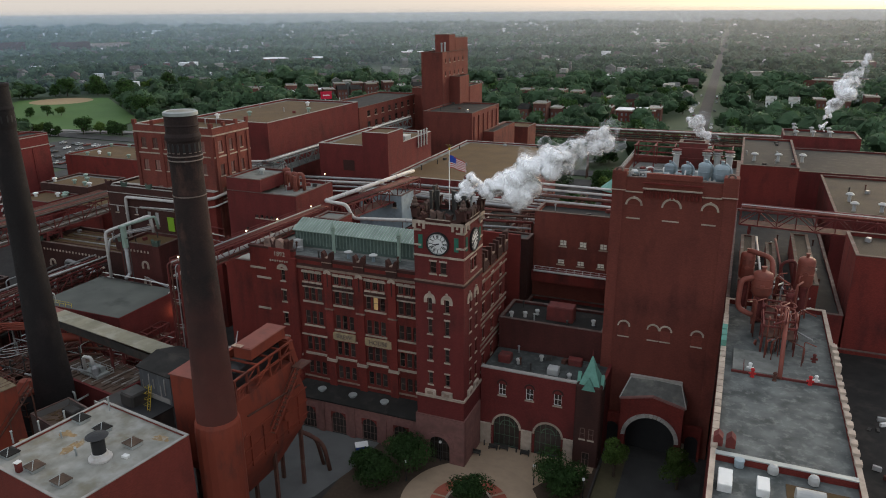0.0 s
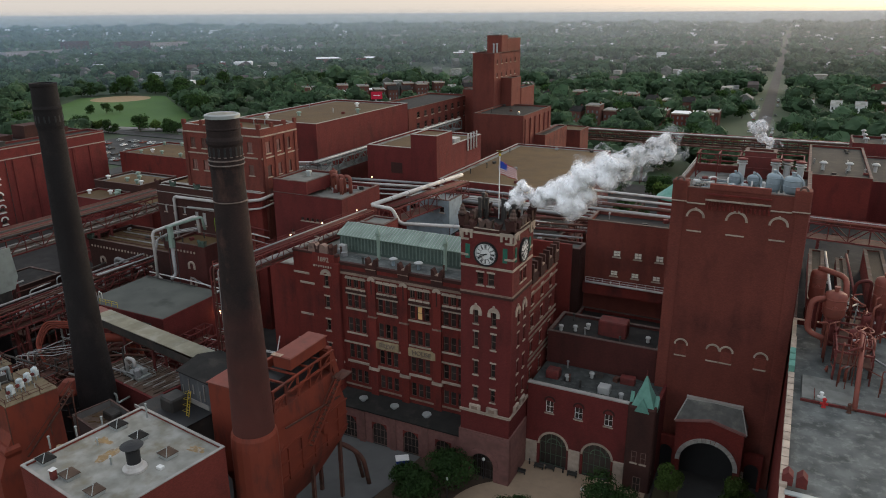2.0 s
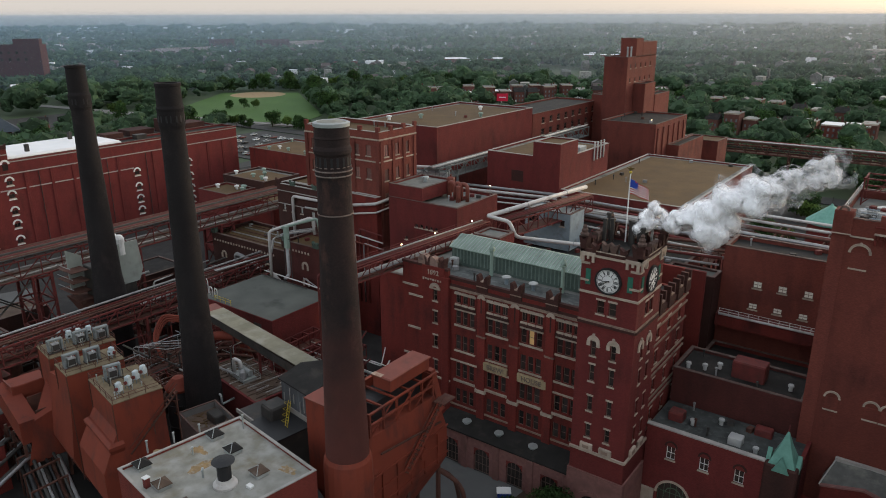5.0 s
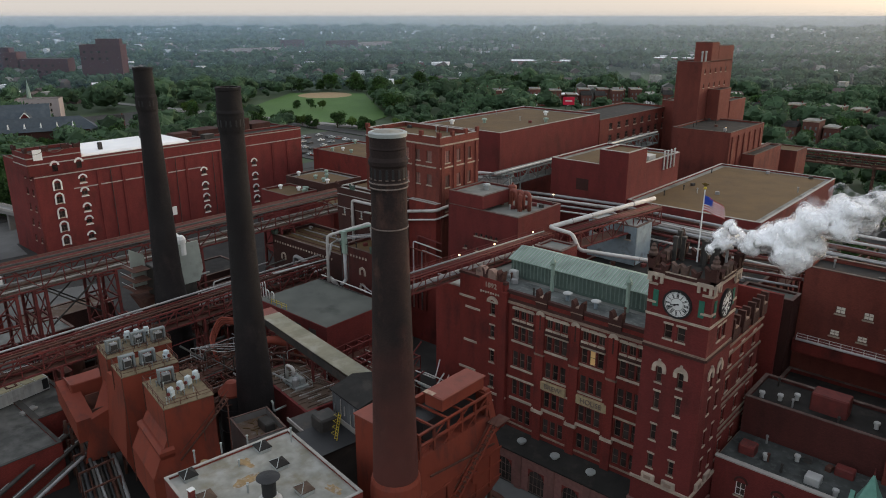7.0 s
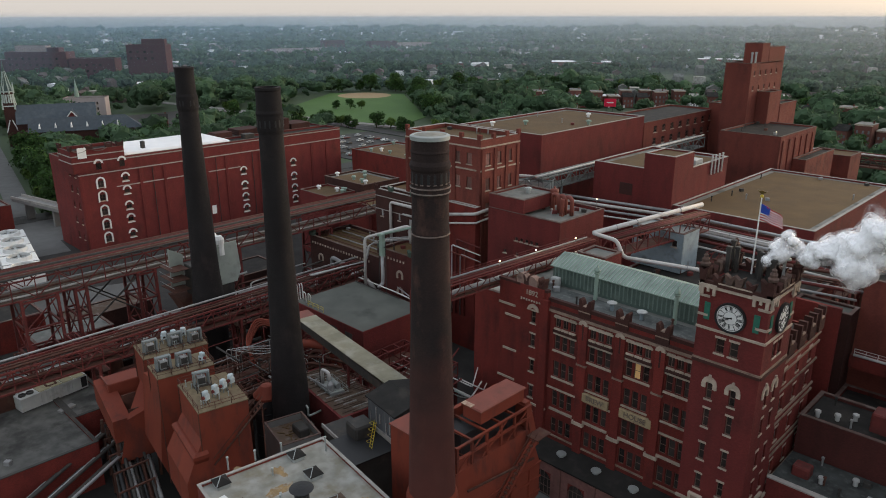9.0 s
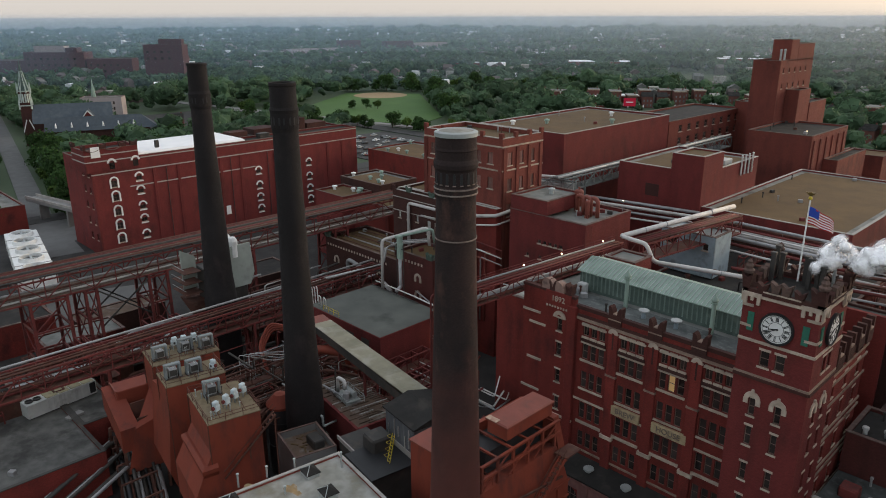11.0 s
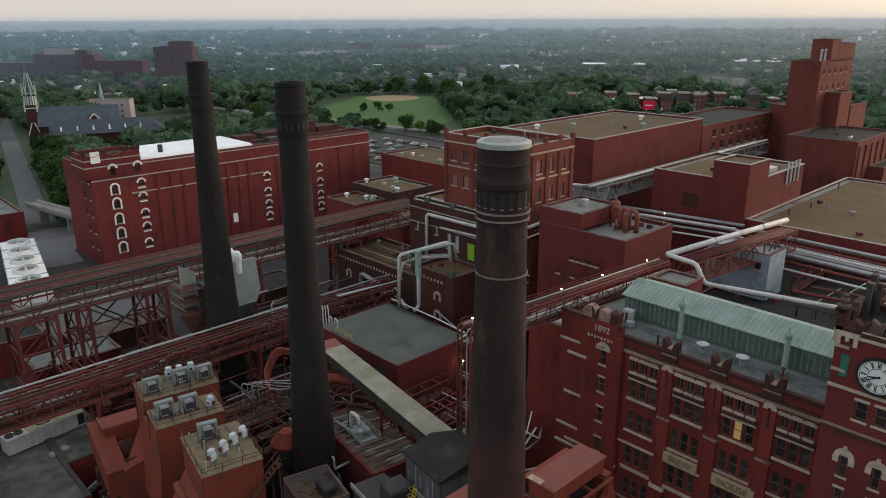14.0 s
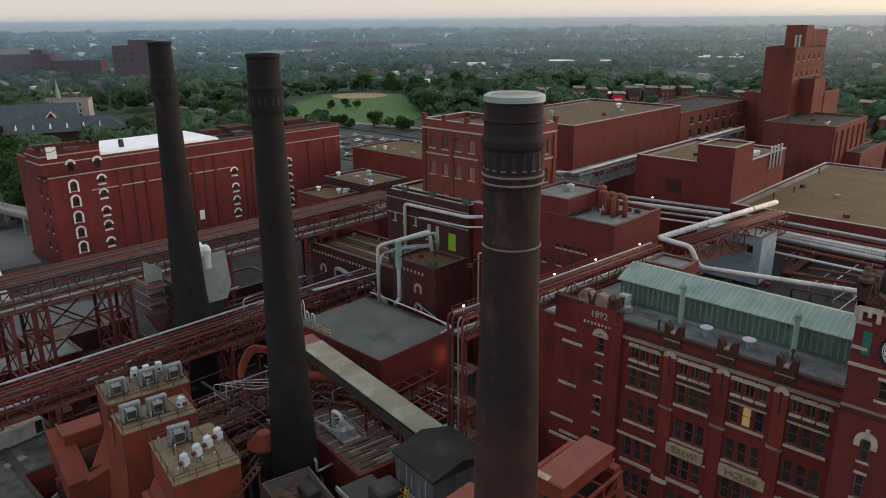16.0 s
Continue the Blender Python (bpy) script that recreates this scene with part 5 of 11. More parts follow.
def truss(name, label, p0, p1, z0, z1, width, bay=4.0, material=RED_STEEL, deck=RUST_STEEL, legs=(), category="pipe bridge", chord=0.3, brace=0.18):
    """A steel bridge with two trussed sides, a deck, cross beams and trestle legs."""
    p0, p1 = Vector((*p0, 0)), Vector((*p1, 0))
    L = (p1 - p0).length
    turn = math.degrees(math.atan2(p1.y - p0.y, p1.x - p0.x))
    t = thing(name, label, category, (p0.x, p0.y, 0), turn)
    k = max(1, round(L / bay))
    step, w = L / k, width / 2
    post = Shape().box(-brace / 2, brace / 2, -brace / 2, brace / 2, z0, z1).mesh("post", material)
    diag = [Shape().bar((0, 0, z0), (step, 0, z1), brace).mesh("brace", material), Shape().bar((0, 0, z1), (step, 0, z0), brace).mesh("brace", material)]
    cross = Shape().box(-0.12, 0.12, -w, w, z1 - 0.25, z1).mesh("cross_beam", material)
    for s in (-w, w):
        for z in (z0, z1):
            part("chord", Shape().box(0, L, s - chord / 2, s + chord / 2, z - chord / 2, z + chord / 2), material, t)
        for i in range(k + 1):
            part("post", post, None, t, at=pose(i * step, s, 0))
            if i < k:
                part("brace", diag[i % 2], None, t, at=pose(i * step, s, 0))
    for i in range(k + 1):
        part("cross_beam", cross, None, t, at=pose(i * step, 0, 0))
    part("deck", Shape().box(0, L, -w + 0.1, w - 0.1, z0 - 0.05, z0 + 0.12), deck, t)
    for u in legs:
        for s in (-w, w):
            part("leg", Shape().box(u - 0.22, u + 0.22, s - 0.22, s + 0.22, 0, z0), material, t)
        part("leg_brace", Shape().bar((u, -w, 1.0), (u, w, z0 - 1), 0.2), material, t)
        part("leg_brace", Shape().bar((u, w, 1.0), (u, -w, z0 - 1), 0.2), material, t)
        part("leg_tie", Shape().box(u - 0.15, u + 0.15, -w, w, z0 * 0.5, z0 * 0.5 + 0.3), material, t)
    return t


def vessel(name, label, x, y, z, r, h, material, category="tank", legs=True, lift=0.18):
    """An upright vessel with domed head, bands, nozzle and legs."""
    t = thing(name, label, category, (x, y, z))
    b = h * lift if legs else 0
    part("shell", Shape().lathe([(r * 0.3, b), (r * 0.8, b + r * 0.25), (r, b + r * 0.6), (r, h - r * 0.5), (r * 0.92, h - r * 0.22), (r * 0.6, h - 0.04), (0.0, h + 0.02)], (0, 0), 18), material, t, smooth=True)
    part("nozzle", Shape().lathe([(r * 0.2, h - 0.05), (r * 0.2, h + r * 0.4), (r * 0.28, h + r * 0.4), (r * 0.28, h + r * 0.5)], (0, 0), 10), material, t)
    for zz in (b + (h - b) * 0.45, b + (h - b) * 0.75):
        part("band", Shape().lathe([(r * 1.02, zz), (r * 1.05, zz + 0.05), (r * 1.05, zz + 0.12), (r * 1.02, zz + 0.16)], (0, 0), 18), material, t)
    if legs:
        for k in range(4):
            a = math.pi / 4 + k * math.pi / 2
            part("leg", Shape().box(-0.1, 0.1, -0.1, 0.1, 0, b + r * 0.4), material, t, at=pose(r * 0.8 * math.cos(a), r * 0.8 * math.sin(a), 0))
    return t


def ring_at(r, z, n, sq=0.0):
    return [(r * math.cos(2 * math.pi * (i + 0.5) / n), r * math.sin(2 * math.pi * (i + 0.5) / n), z) for i in range(n)]


# ---- chimneys ----
def chimney_brick(name, red_top, red_bottom):
    """Dark sooty brick: more soot towards the mouth, red brick showing below in uneven patches."""
    m = brick(name, (0.044, 0.027, 0.024) if red_top else (0.026, 0.023, 0.023), (0.018, 0.015, 0.015), (0.75, 0.75, 0.75), stain=(0.092, 0.048, 0.038) if red_top else (0.038, 0.030, 0.029), stain_amount=0.8, stain_scale=0.45)
    if red_top:
        n, l = m.node_tree.nodes, m.node_tree.links
        b = n["Principled BSDF"]
        was = b.inputs["Base Color"].links[0].from_socket
        tc, sep, nz, ad, mr, mx = (n.new("ShaderNode" + k) for k in ("TexCoord", "SeparateXYZ", "TexNoise", "Math", "MapRange", "Mix"))
        nz.inputs["Scale"].default_value, nz.inputs["Detail"].default_value = 0.35, 6
        l.new(tc.outputs["Object"], sep.inputs[0])
        l.new(tc.outputs["Object"], nz.inputs["Vector"])
        ad.operation = "MULTIPLY_ADD"
        ad.inputs[1].default_value = 14.0
        l.new(nz.outputs["Fac"], ad.inputs[0])
        l.new(sep.outputs["Z"], ad.inputs[2])
        mr.inputs["From Min"].default_value, mr.inputs["From Max"].default_value = red_top + 7, red_bottom + 7
        l.new(ad.outputs[0], mr.inputs["Value"])
        mx.data_type = "RGBA"
        mx.inputs["B"].default_value = (0.092, 0.032, 0.026, 1)
        l.new(mr.outputs["Result"], mx.inputs["Factor"])
        l.new(was, mx.inputs["A"])
        l.new(mx.outputs["Result"], b.inputs["Base Color"])
    return m


HOOP = mat("rust_streaked_hoop_iron", (0.21, 0.18, 0.16), (0.14, 0.10, 0.085), rough=0.7, scale=1.5, stain=(0.10, 0.055, 0.04), stain_scale=0.8, stain_amount=0.8)
STACK_A = chimney_brick("sooty_stack_brick_with_red_foot", 41.0, 23.0)
STACK = chimney_brick("sooty_stack_brick", 0, 0)


def chimney(label, x, y, top, radii, material, rings=(), niches=0.0, cap=None, foot=None, n=44, niche_r=2.0, niche_n=8):
    """A tapered brick stack: shaft, corbelled head with black plates for the shade of paired niches, iron hoops and a
    cap.
    """
    t = thing("chimney", label, "chimney", (x, y, 0), group="works chimneys")
    inner = radii[-1][0] - 0.45
    part("shaft", Shape().rings([ring_at(r, z, n) for r, z in radii] + [ring_at(inner, radii[-1][1], n), ring_at(inner, radii[-1][1] - 4, n)]), material, t)
    for z, r in rings:
        part("hoop", Shape().rings([ring_at(r, z - 0.07, n), ring_at(r + 0.06, z - 0.05, n), ring_at(r + 0.06, z + 0.05, n), ring_at(r, z + 0.07, n)], close=False), HOOP if cap else RUST_STEEL, t, "weathered iron hoop")
    if niches:
        for k in range(niche_n):
            for o in (-0.17, 0.17):
                a = 2 * math.pi * k / niche_n + o
                s = Shape().box(-0.06, 0.03, -0.12, 0.12, niches - 0.72, niches + 0.1).rings([[(x, -0.12, niches + 0.1), (x, 0.12, niches + 0.1), (x, 0.07, niches + 0.24), (x, -0.07, niches + 0.24)] for x in (-0.06, 0.03)])
                part("niche", s, BLACK_STEEL, t, at=pose(niche_r * math.cos(a), niche_r * math.sin(a), 0, 0, 0, math.degrees(a)))
                part("niche_sill", Shape().box(-0.02, 0.08, -0.15, 0.15, niches - 0.84, niches - 0.76), HOOP if cap else STACK, t, at=pose(niche_r * math.cos(a), niche_r * math.sin(a), 0, 0, 0, math.degrees(a)))
    if cap:
        part("cap", Shape().rings([ring_at(radii[-1][0] + 0.12, radii[-1][1] - 0.05, n), ring_at(radii[-1][0] + 0.12, radii[-1][1] + 0.3, n), ring_at(inner + 0.3, radii[-1][1] + 0.42, n), ring_at(inner, radii[-1][1] + 0.25, n), ring_at(inner, radii[-1][1] - 0.5, n)], close=False), cap, t)
        part("lid", Shape().rings([ring_at(inner + 0.25, radii[-1][1] + 0.2, n), ring_at(inner + 0.25, radii[-1][1] + 0.34, n), ring_at(0.3, radii[-1][1] + 0.5, n)]), ROOF_PALE, t, "pale sheet lid")
    if foot:
        part("foot", Shape().rings([ring_at(r, z, 20) for r, z in foot]), ORANGE_STEEL, t, "orange-red sheet cladding")
    for k in range(1):
        a = radians(215)
        rm = [(r + 0.03, z) for r, z in radii if z > 24]
        s = Shape().tube([(r * math.cos(a), r * math.sin(a), z) for r, z in rm], 0.05, 5)
        part("conductor", s, RUST_STEEL, t)
    return t


chimney("tall dark round brick chimney with a pale cap", -56.2, 68.0, 62.2,
        [(2.75, 0), (2.56, 24), (2.28, 35), (1.93, 48), (1.84, 52.0), (1.86, 52.6), (1.80, 53.2), (1.80, 56.0), (1.90, 56.5), (1.92, 57.0), (1.82, 57.1), (1.82, 58.5), (1.95, 58.75), (1.97, 59.1), (1.80, 59.5), (1.80, 60.2), (1.86, 60.3), (1.80, 60.5), (1.78, 61.5)], STACK_A,
        rings=((56.95, 1.92), (56.45, 1.90), (52.3, 1.86)), niches=58.15, niche_r=1.82, niche_n=9, cap=GALV, foot=[(2.95, 0), (2.95, 21.2), (2.85, 22.4), (2.66, 22.9)])
chimney("tall sooty dark brick chimney", -98.5, 77.6, 62.8,
        [(3.1, 0), (2.95, 14), (2.45, 24), (2.1, 36), (1.8, 52), (1.76, 56.2), (1.9, 56.8), (1.9, 58.8), (1.98, 59.2), (1.84, 59.6), (1.76, 62.3), (1.86, 62.4), (1.84, 62.8)], STACK,
        niches=58.0, niche_r=1.9)
chimney("tall black brick chimney, tapering", -140.0, 86.0, 63.2,
        [(3.4, 0), (3.2, 17), (2.75, 22), (2.3, 36), (1.9, 50), (1.82, 55.0), (1.98, 55.6), (1.98, 57.8), (1.82, 58.3), (1.72, 62.7), (1.84, 62.8), (1.84, 63.2)], STACK,
        niches=56.9, niche_r=1.98, niche_n=6)

DECK_TAN = mat("rust_stained_tan_deck", (0.205, 0.165, 0.105), (0.125, 0.095, 0.06), scale=1.2, stain=(0.085, 0.055, 0.035), stain_scale=0.6, stain_amount=0.75)

# ---- dust collector behind the first chimney ----
oc = thing("dust_collector", "orange-red sheet steel dust collector with open steel frame", "dust collector", (-67, 70, 0))


def oc_part(name, s, m, label=""):
    s.v = [(x + 67, y - 70, z) for x, y, z in s.v]
    return part(name, s, m, oc, label)


def rect(x0, x1, y0, y1, z):
    return [(x0, y0, z), (x1, y0, z), (x1, y1, z), (x0, y1, z)]


oc_part("hull", Shape().rings([rect(-62.5, -58.5, 75, 82, 5.5), rect(-65.0, -56.3, 71.8, 86.0, 10.4), rect(-65.4, -55.8, 71.2, 87.4, 12.0), rect(-65.4, -55.8, 71.2, 87.4, 16.8), rect(-65.0, -56.2, 71.6, 86.6, 19.8), rect(-64.6, -56.4, 72.0, 85.4, 22.4)]), ORANGE_STEEL, "tapering orange-red hopper hull")
oc_part("head_box", Shape().rings([rect(-60.5, -57.6, 77.6, 85.8, 26.0), rect(-60.5, -57.6, 77.6, 85.8, 27.6)]), ORANGE_STEEL)
oc_part("head_roof", Shape().rings([rect(-60.7, -57.4, 77.4, 86.0, 27.6), rect(-60.7, -57.4, 77.4, 86.0, 27.75), rect(-60.5, -57.6, 77.6, 85.8, 27.86)]), PINK_STEEL, "paler orange roof sheet")
oc_part("patch_sheet", Shape().bevel(-60.6, -59.0, 77.3, 78.1, 27.87, 27.93, 0.02), mat("peeling_cream_paint", (0.42, 0.34, 0.26), (0.26, 0.15, 0.11), scale=1.6, stain=(0.20, 0.07, 0.05), stain_scale=1.2, stain_amount=0.6), "peeling cream sheet")
oc_part("end_panel", Shape().rings([[(-61.2, 85.2, 26.0), (-56.9, 85.2, 26.0), (-56.9, 86.2, 26.0), (-61.2, 86.2, 26.0)], [(-62.0, 86.0, 19.6), (-56.0, 86.0, 19.6), (-56.0, 87.3, 19.6), (-62.0, 87.3, 19.6)]]), ORANGE_STEEL, "sloping end panel")
oc_part("rear_wall", Shape().box(-62.4, -61.9, 74.0, 86.0, 22.4, 26.4), ORANGE_STEEL)
oc_part("side_box", Shape().bevel(-65.2, -60.4, 69.9, 74.2, 13.5, 26.2, 0.1), ORANGE_STEEL)
oc_part("side_roof", Shape().box(-65.3, -60.3, 69.8, 74.3, 26.2, 26.35), PINK_STEEL)
# black box puts the shade inside the open frame into colour
oc_part("dark_bay", Shape().box(-61.8, -58.4, 75.0, 85.2, 22.5, 25.2), BLACK_STEEL, "black box for the shaded inside of the open bay")
for y in (72.4, 75.0, 77.6, 80.2, 82.8, 85.2):
    oc_part("frame_post", Shape().box(-56.75, -56.45, y - 0.15, y + 0.15, 22.4, 25.6), ORANGE_STEEL)
    oc_part("frame_beam", Shape().box(-61.9, -56.45, y - 0.13, y + 0.13, 25.4, 25.65), ORANGE_STEEL)
for z in (24.0, 25.6):
    oc_part("frame_rail", Shape().box(-56.72, -56.4, 72.2, 86, z - 0.12, z + 0.12), ORANGE_STEEL)
for k in range(3):
    oc_part("frame_brace", Shape().bar((-56.55, 72.4 + 4.4 * k, 22.5), (-56.55, 76.8 + 4.4 * k, 25.4), 0.16), ORANGE_STEEL)
for x in (-64.6, -60.5, -56.6):
    for y in (72.2, 79.5, 86.4):
        oc_part("leg", Shape().box(x - 0.25, x + 0.25, y - 0.25, y + 0.25, 0, 12.5), RUST_STEEL)
oc_part("manway", Shape().tube([(-56.0, 81.5, 15.5), (-55.1, 81.5, 15.5)], 0.8, 14), ORANGE_STEEL)
oc_part("outlet_duct", Shape().tube([(-58, 75, 17.5), (-56.2, 70.0, 17.5)], 1.3, 10), ORANGE_STEEL)
for z in (12.6, 14.8, 17.0):
    oc_part("stiffener", Shape().box(-65.5, -55.66, 71.0, 71.2, z, z + 0.2), ORANGE_STEEL)
    oc_part("stiffener", Shape().box(-55.8, -55.62, 71.2, 87.5, z, z + 0.2), ORANGE_STEEL)
for y in (73.5, 76.4, 79.3, 82.2, 85.1):
    oc_part("upright_rib", Shape().box(-55.8, -55.55, y - 0.1, y + 0.1, 12.0, 16.8), ORANGE_STEEL)
for s in (-55.4, -54.6):
    oc_part("stair_stringer", Shape().bar((s, 77.5, 15.0), (s, 85.0, 21.8), 0.22), ORANGE_STEEL)
    oc_part("stair_rail", Shape().bar((s, 77.5, 16.0), (s, 85.0, 22.8), 0.08), RUST_STEEL)
for k in range(16):
    oc_part("stair_tread", Shape().box(-55.4, -54.6, 77.4 + k * 0.48, 77.7 + k * 0.48, 15.05 + k * 0.435, 15.1 + k * 0.435), RUST_STEEL)
oc_part("stair_landing", Shape().box(-56.2, -54.4, 84.8, 87.6, 21.7, 21.85), RUST_STEEL)
oc_part("cable_tray", Shape().bar((-55.4, 73, 20.2), (-55.4, 85.5, 18.6), 0.22), RUST_STEEL)
rail("orange steel guard rail round the collector roof", [(-61.8, 74.2, 22.5), (-56.6, 74.2, 22.5), (-56.6, 72.2, 22.5)], ORANGE_STEEL)
pipe("bent_duct", "rusty curved duct down to the yard", [(-58, 87.5, 9), (-55, 90, 6), (-54.6, 91.0, 0.0)], 0.35, RUST_STEEL, 2.0)
pipe("bent_duct", "rusty curved duct down to the yard", [(-60, 87.5, 9), (-57, 91, 6), (-56.4, 92.0, 0.0)], 0.3, RUST_STEEL, 2.0)

# ---- things on the boiler house roof ----
RZ = 22.36
for k, (x, y) in enumerate(((-72.4, 61.3), (-62.0, 59.5), (-74.0, 52.4), (-68.9, 51.6), (-68.0, 60.6), (-63.8, 50.8))):
    sk = thing("roof_skylight", "small hipped skylight, dirty brown glass on a grey kerb", "skylight", (x, y, RZ), PT, group="boiler house skylights")
    part("kerb", Shape().bevel(-0.85, 0.85, -0.75, 0.75, 0, 0.45, 0.06), GALV, sk)
    part("hip", Shape().rings([rect(-0.95, 0.95, -0.85, 0.85, 0.45), rect(-0.95, 0.95, -0.85, 0.85, 0.55), rect(-0.06, 0.06, -0.04, 0.04, 1.15)]), ROOF_DARK if k % 2 == 0 else ROOF_RUST, sk)
    part("glazing_bar", Shape().bar((-0.95, -0.85, 0.57), (0.95, 0.85, 0.57), 0.01).bar((-0.93, -0.83, 0.57), (0, 0, 1.17), 0.07).bar((0.93, -0.83, 0.57), (0, 0, 1.17), 0.07), GALV, sk)
st = thing("roof_stack", "short black roof stack with a flat round hat", "vent stack", (-63.5, 56.0, RZ))
part("kerb", Shape().lathe([(1.35, 0), (1.35, 0.25), (1.0, 0.55), (0.9, 0.9), (0.8, 0.9)], (0, 0), 20), PIPE_WHITE, st, "stained white flashing ring")
part("pipe", Shape().lathe([(0.78, 0.5), (0.78, 2.6), (0.66, 2.6), (0.66, 1.5)], (0, 0), 20), BLACK_STEEL, st)
part("hat", Shape().lathe([(1.25, 3.0), (1.3, 3.06), (0.5, 3.3), (0.0, 3.36)], (0, 0), 20), BLACK_STEEL, st)
for k in range(3):
    a = 2 * math.pi * k / 3
    part("stay", Shape().bar((0.74 * math.cos(a), 0.74 * math.sin(a), 2.5), (0.9 * math.cos(a), 0.9 * math.sin(a), 3.05), 0.05), BLACK_STEEL, st)
for x, y, h in ((-71.0, 64.6, 1.9), (-75.4, 57.6, 1.3), (-71.4, 57.4, 0.9), (-67.0, 55.6, 0.8), (-66.6, 55.3, 0.9), (-74.6, 60.7, 1.2), (-76.0, 54.4, 1.6)):
    solid("vent_pipe", Shape().lathe([(0.11, 0), (0.11, h), (0.16, h), (0.16, h + 0.12), (0.0, h + 0.16)], (0, 0), 8), GALV, "thin galvanised vent pipe on the roof", "vent pipe", group="roof vent pipes", at=pose(x, y, RZ))
solid("roof_box", Shape().bevel(-0.4, 0.4, -0.3, 0.3, 0, 0.3, 0.04), WHITE_PAINT, "small white box on the roof", "box", at=pose(-60.9, 57.3, RZ))
hg = thing("hose_reel", "red hose reel cabinet on the roof", "hose reel", (-70.2, 50.6, RZ))
part("cabinet", Shape().bevel(-0.3, 0.3, -0.3, 0.3, 0, 1.2, 0.05), RED_STEEL, hg)
part("top", Shape().box(-0.35, 0.35, -0.35, 0.35, 1.2, 1.28), WHITE_PAINT, hg)
for k, (x, y, w, d) in enumerate(((-71.5, 58.4, 1.7, 0.9), (-68.6, 56.6, 1.2, 2.2), (-59.9, 62.0, 1.6, 0.8), (-75.2, 55.2, 1.2, 0.7))):
    pts = []
    for i in range(14):
        a = 2 * math.pi * i / 14
        q = 0.7 + 0.5 * noise.noise(Vector((k * 7.3, math.cos(a) * 1.7, math.sin(a) * 1.7)))
        pts.append((x + w * q * math.cos(a), y + d * q * math.sin(a)))
    solid("rust_stain", Shape().prism(pts, RZ + 0.002, RZ + 0.008), mat("rust_stain_%s" % "abcd"[k], (0.30, 0.20, 0.09), (0.15, 0.105, 0.065), scale=1.1, stain=(0.30, 0.29, 0.26), stain_scale=1.4, stain_amount=0.8), "patch of orange rust stain on the roof sheet", "stain", kind="stuff")

# ---- precipitators ----
def precipitator(label, x, y, turn, w, d, top, hull):
    t = thing("precipitator", label, "precipitator", (x, y, 0), turn, group="precipitator boxes")
    part("casing", Shape().rings([[(px, py, z) for px, py in ((a, b), (c, b), (c, e), (a, e))] for a, c, b, e, z in hull]), ORANGE_STEEL, t)
    part("roof_deck", Shape().box(-0.1, w + 0.1, -0.1, d + 0.1, top, top + 0.12), DECK_TAN, t, "rust-stained tan deck")
    for u in (0.0, w):
        part("corner_strip", Shape().box(u - 0.08, u + 0.08, -0.14, -0.02, hull[0][4] + 1, top), RUST_STEEL, t)
    m = pose(x, y, top + 0.12, 0, 0, turn)
    pts = [tuple(m @ Vector(p)) for p in ((0, 0, 0), (w, 0, 0), (w, d, 0), (0, d, 0))]
    rail("thin steel guard rail round the precipitator deck", pts, RUST_STEEL, closed=True, h=1.0, gap=1.9)
    return m


P1 = precipitator("orange-red sheet steel precipitator with stepped casing", -98.7, 59.6, -11, 9.4, 6.7, 22.6,
                  [(0.6, 8.8, 0.5, 6.2, 3), (-0.4, 9.8, -2.6, 6.7, 8), (-0.4, 9.8, -2.6, 6.7, 13), (-0.1, 9.5, -0.9, 6.7, 16.6), (0, 9.4, 0, 6.7, 18.4), (0, 9.4, 0, 6.7, 22.6)])
P2 = precipitator("orange-red sheet steel precipitator with sloped hood", -107.8, 59.3, -10, 5.2, 8.2, 22.4,
                  [(-2.5, 5.0, 0.6, 8, 4), (-4.4, 5.2, -1.0, 8.2, 9), (-4.4, 5.2, -0.4, 8.2, 15), (-4.2, 5.2, 0, 8.2, 19.6), (-0.4, 5.2, 0, 8.2, 20.4), (0, 5.2, 0, 8.2, 22.4)])
P3 = precipitator("orange-red sheet steel precipitator at the pipe bridge", -118.4, 61.6, -10, 6.2, 10.0, 21.4,
                  [(0.6, 5.8, 0.6, 9, 4), (-0.4, 6.2, -0.6, 10, 9), (-0.2, 6.2, 0, 10, 15), (0, 6.2, 0, 10, 21.4)])


P1F = thing("casing_ledge", "flared orange-red ledge round the precipitator front", "ledge", (-98.7, 59.6, 0), -11)
part("flare", Shape().rings([[(a, b, z), (9.4 - a, b, z), (9.4 - a, 0.6, z), (a, 0.6, z)] for a, b, z in ((-0.1, -1.0, 17.0), (-0.5, -1.5, 16.6), (-0.5, -1.5, 16.1), (-0.2, -1.2, 15.4))]), ORANGE_STEEL, P1F)
DECK_GREY = mat("weathered_blue_grey_paint", (0.20, 0.22, 0.22), (0.135, 0.15, 0.15), rough=0.55, scale=1.2, stain=(0.12, 0.11, 0.095), stain_scale=1.0, stain_amount=0.7)
DECK_PALE = mat("weathered_pale_blue_paint", (0.44, 0.50, 0.52), (0.33, 0.38, 0.40), rough=0.5, scale=1.2, stain=(0.22, 0.21, 0.19), stain_scale=1.0, stain_amount=0.6)


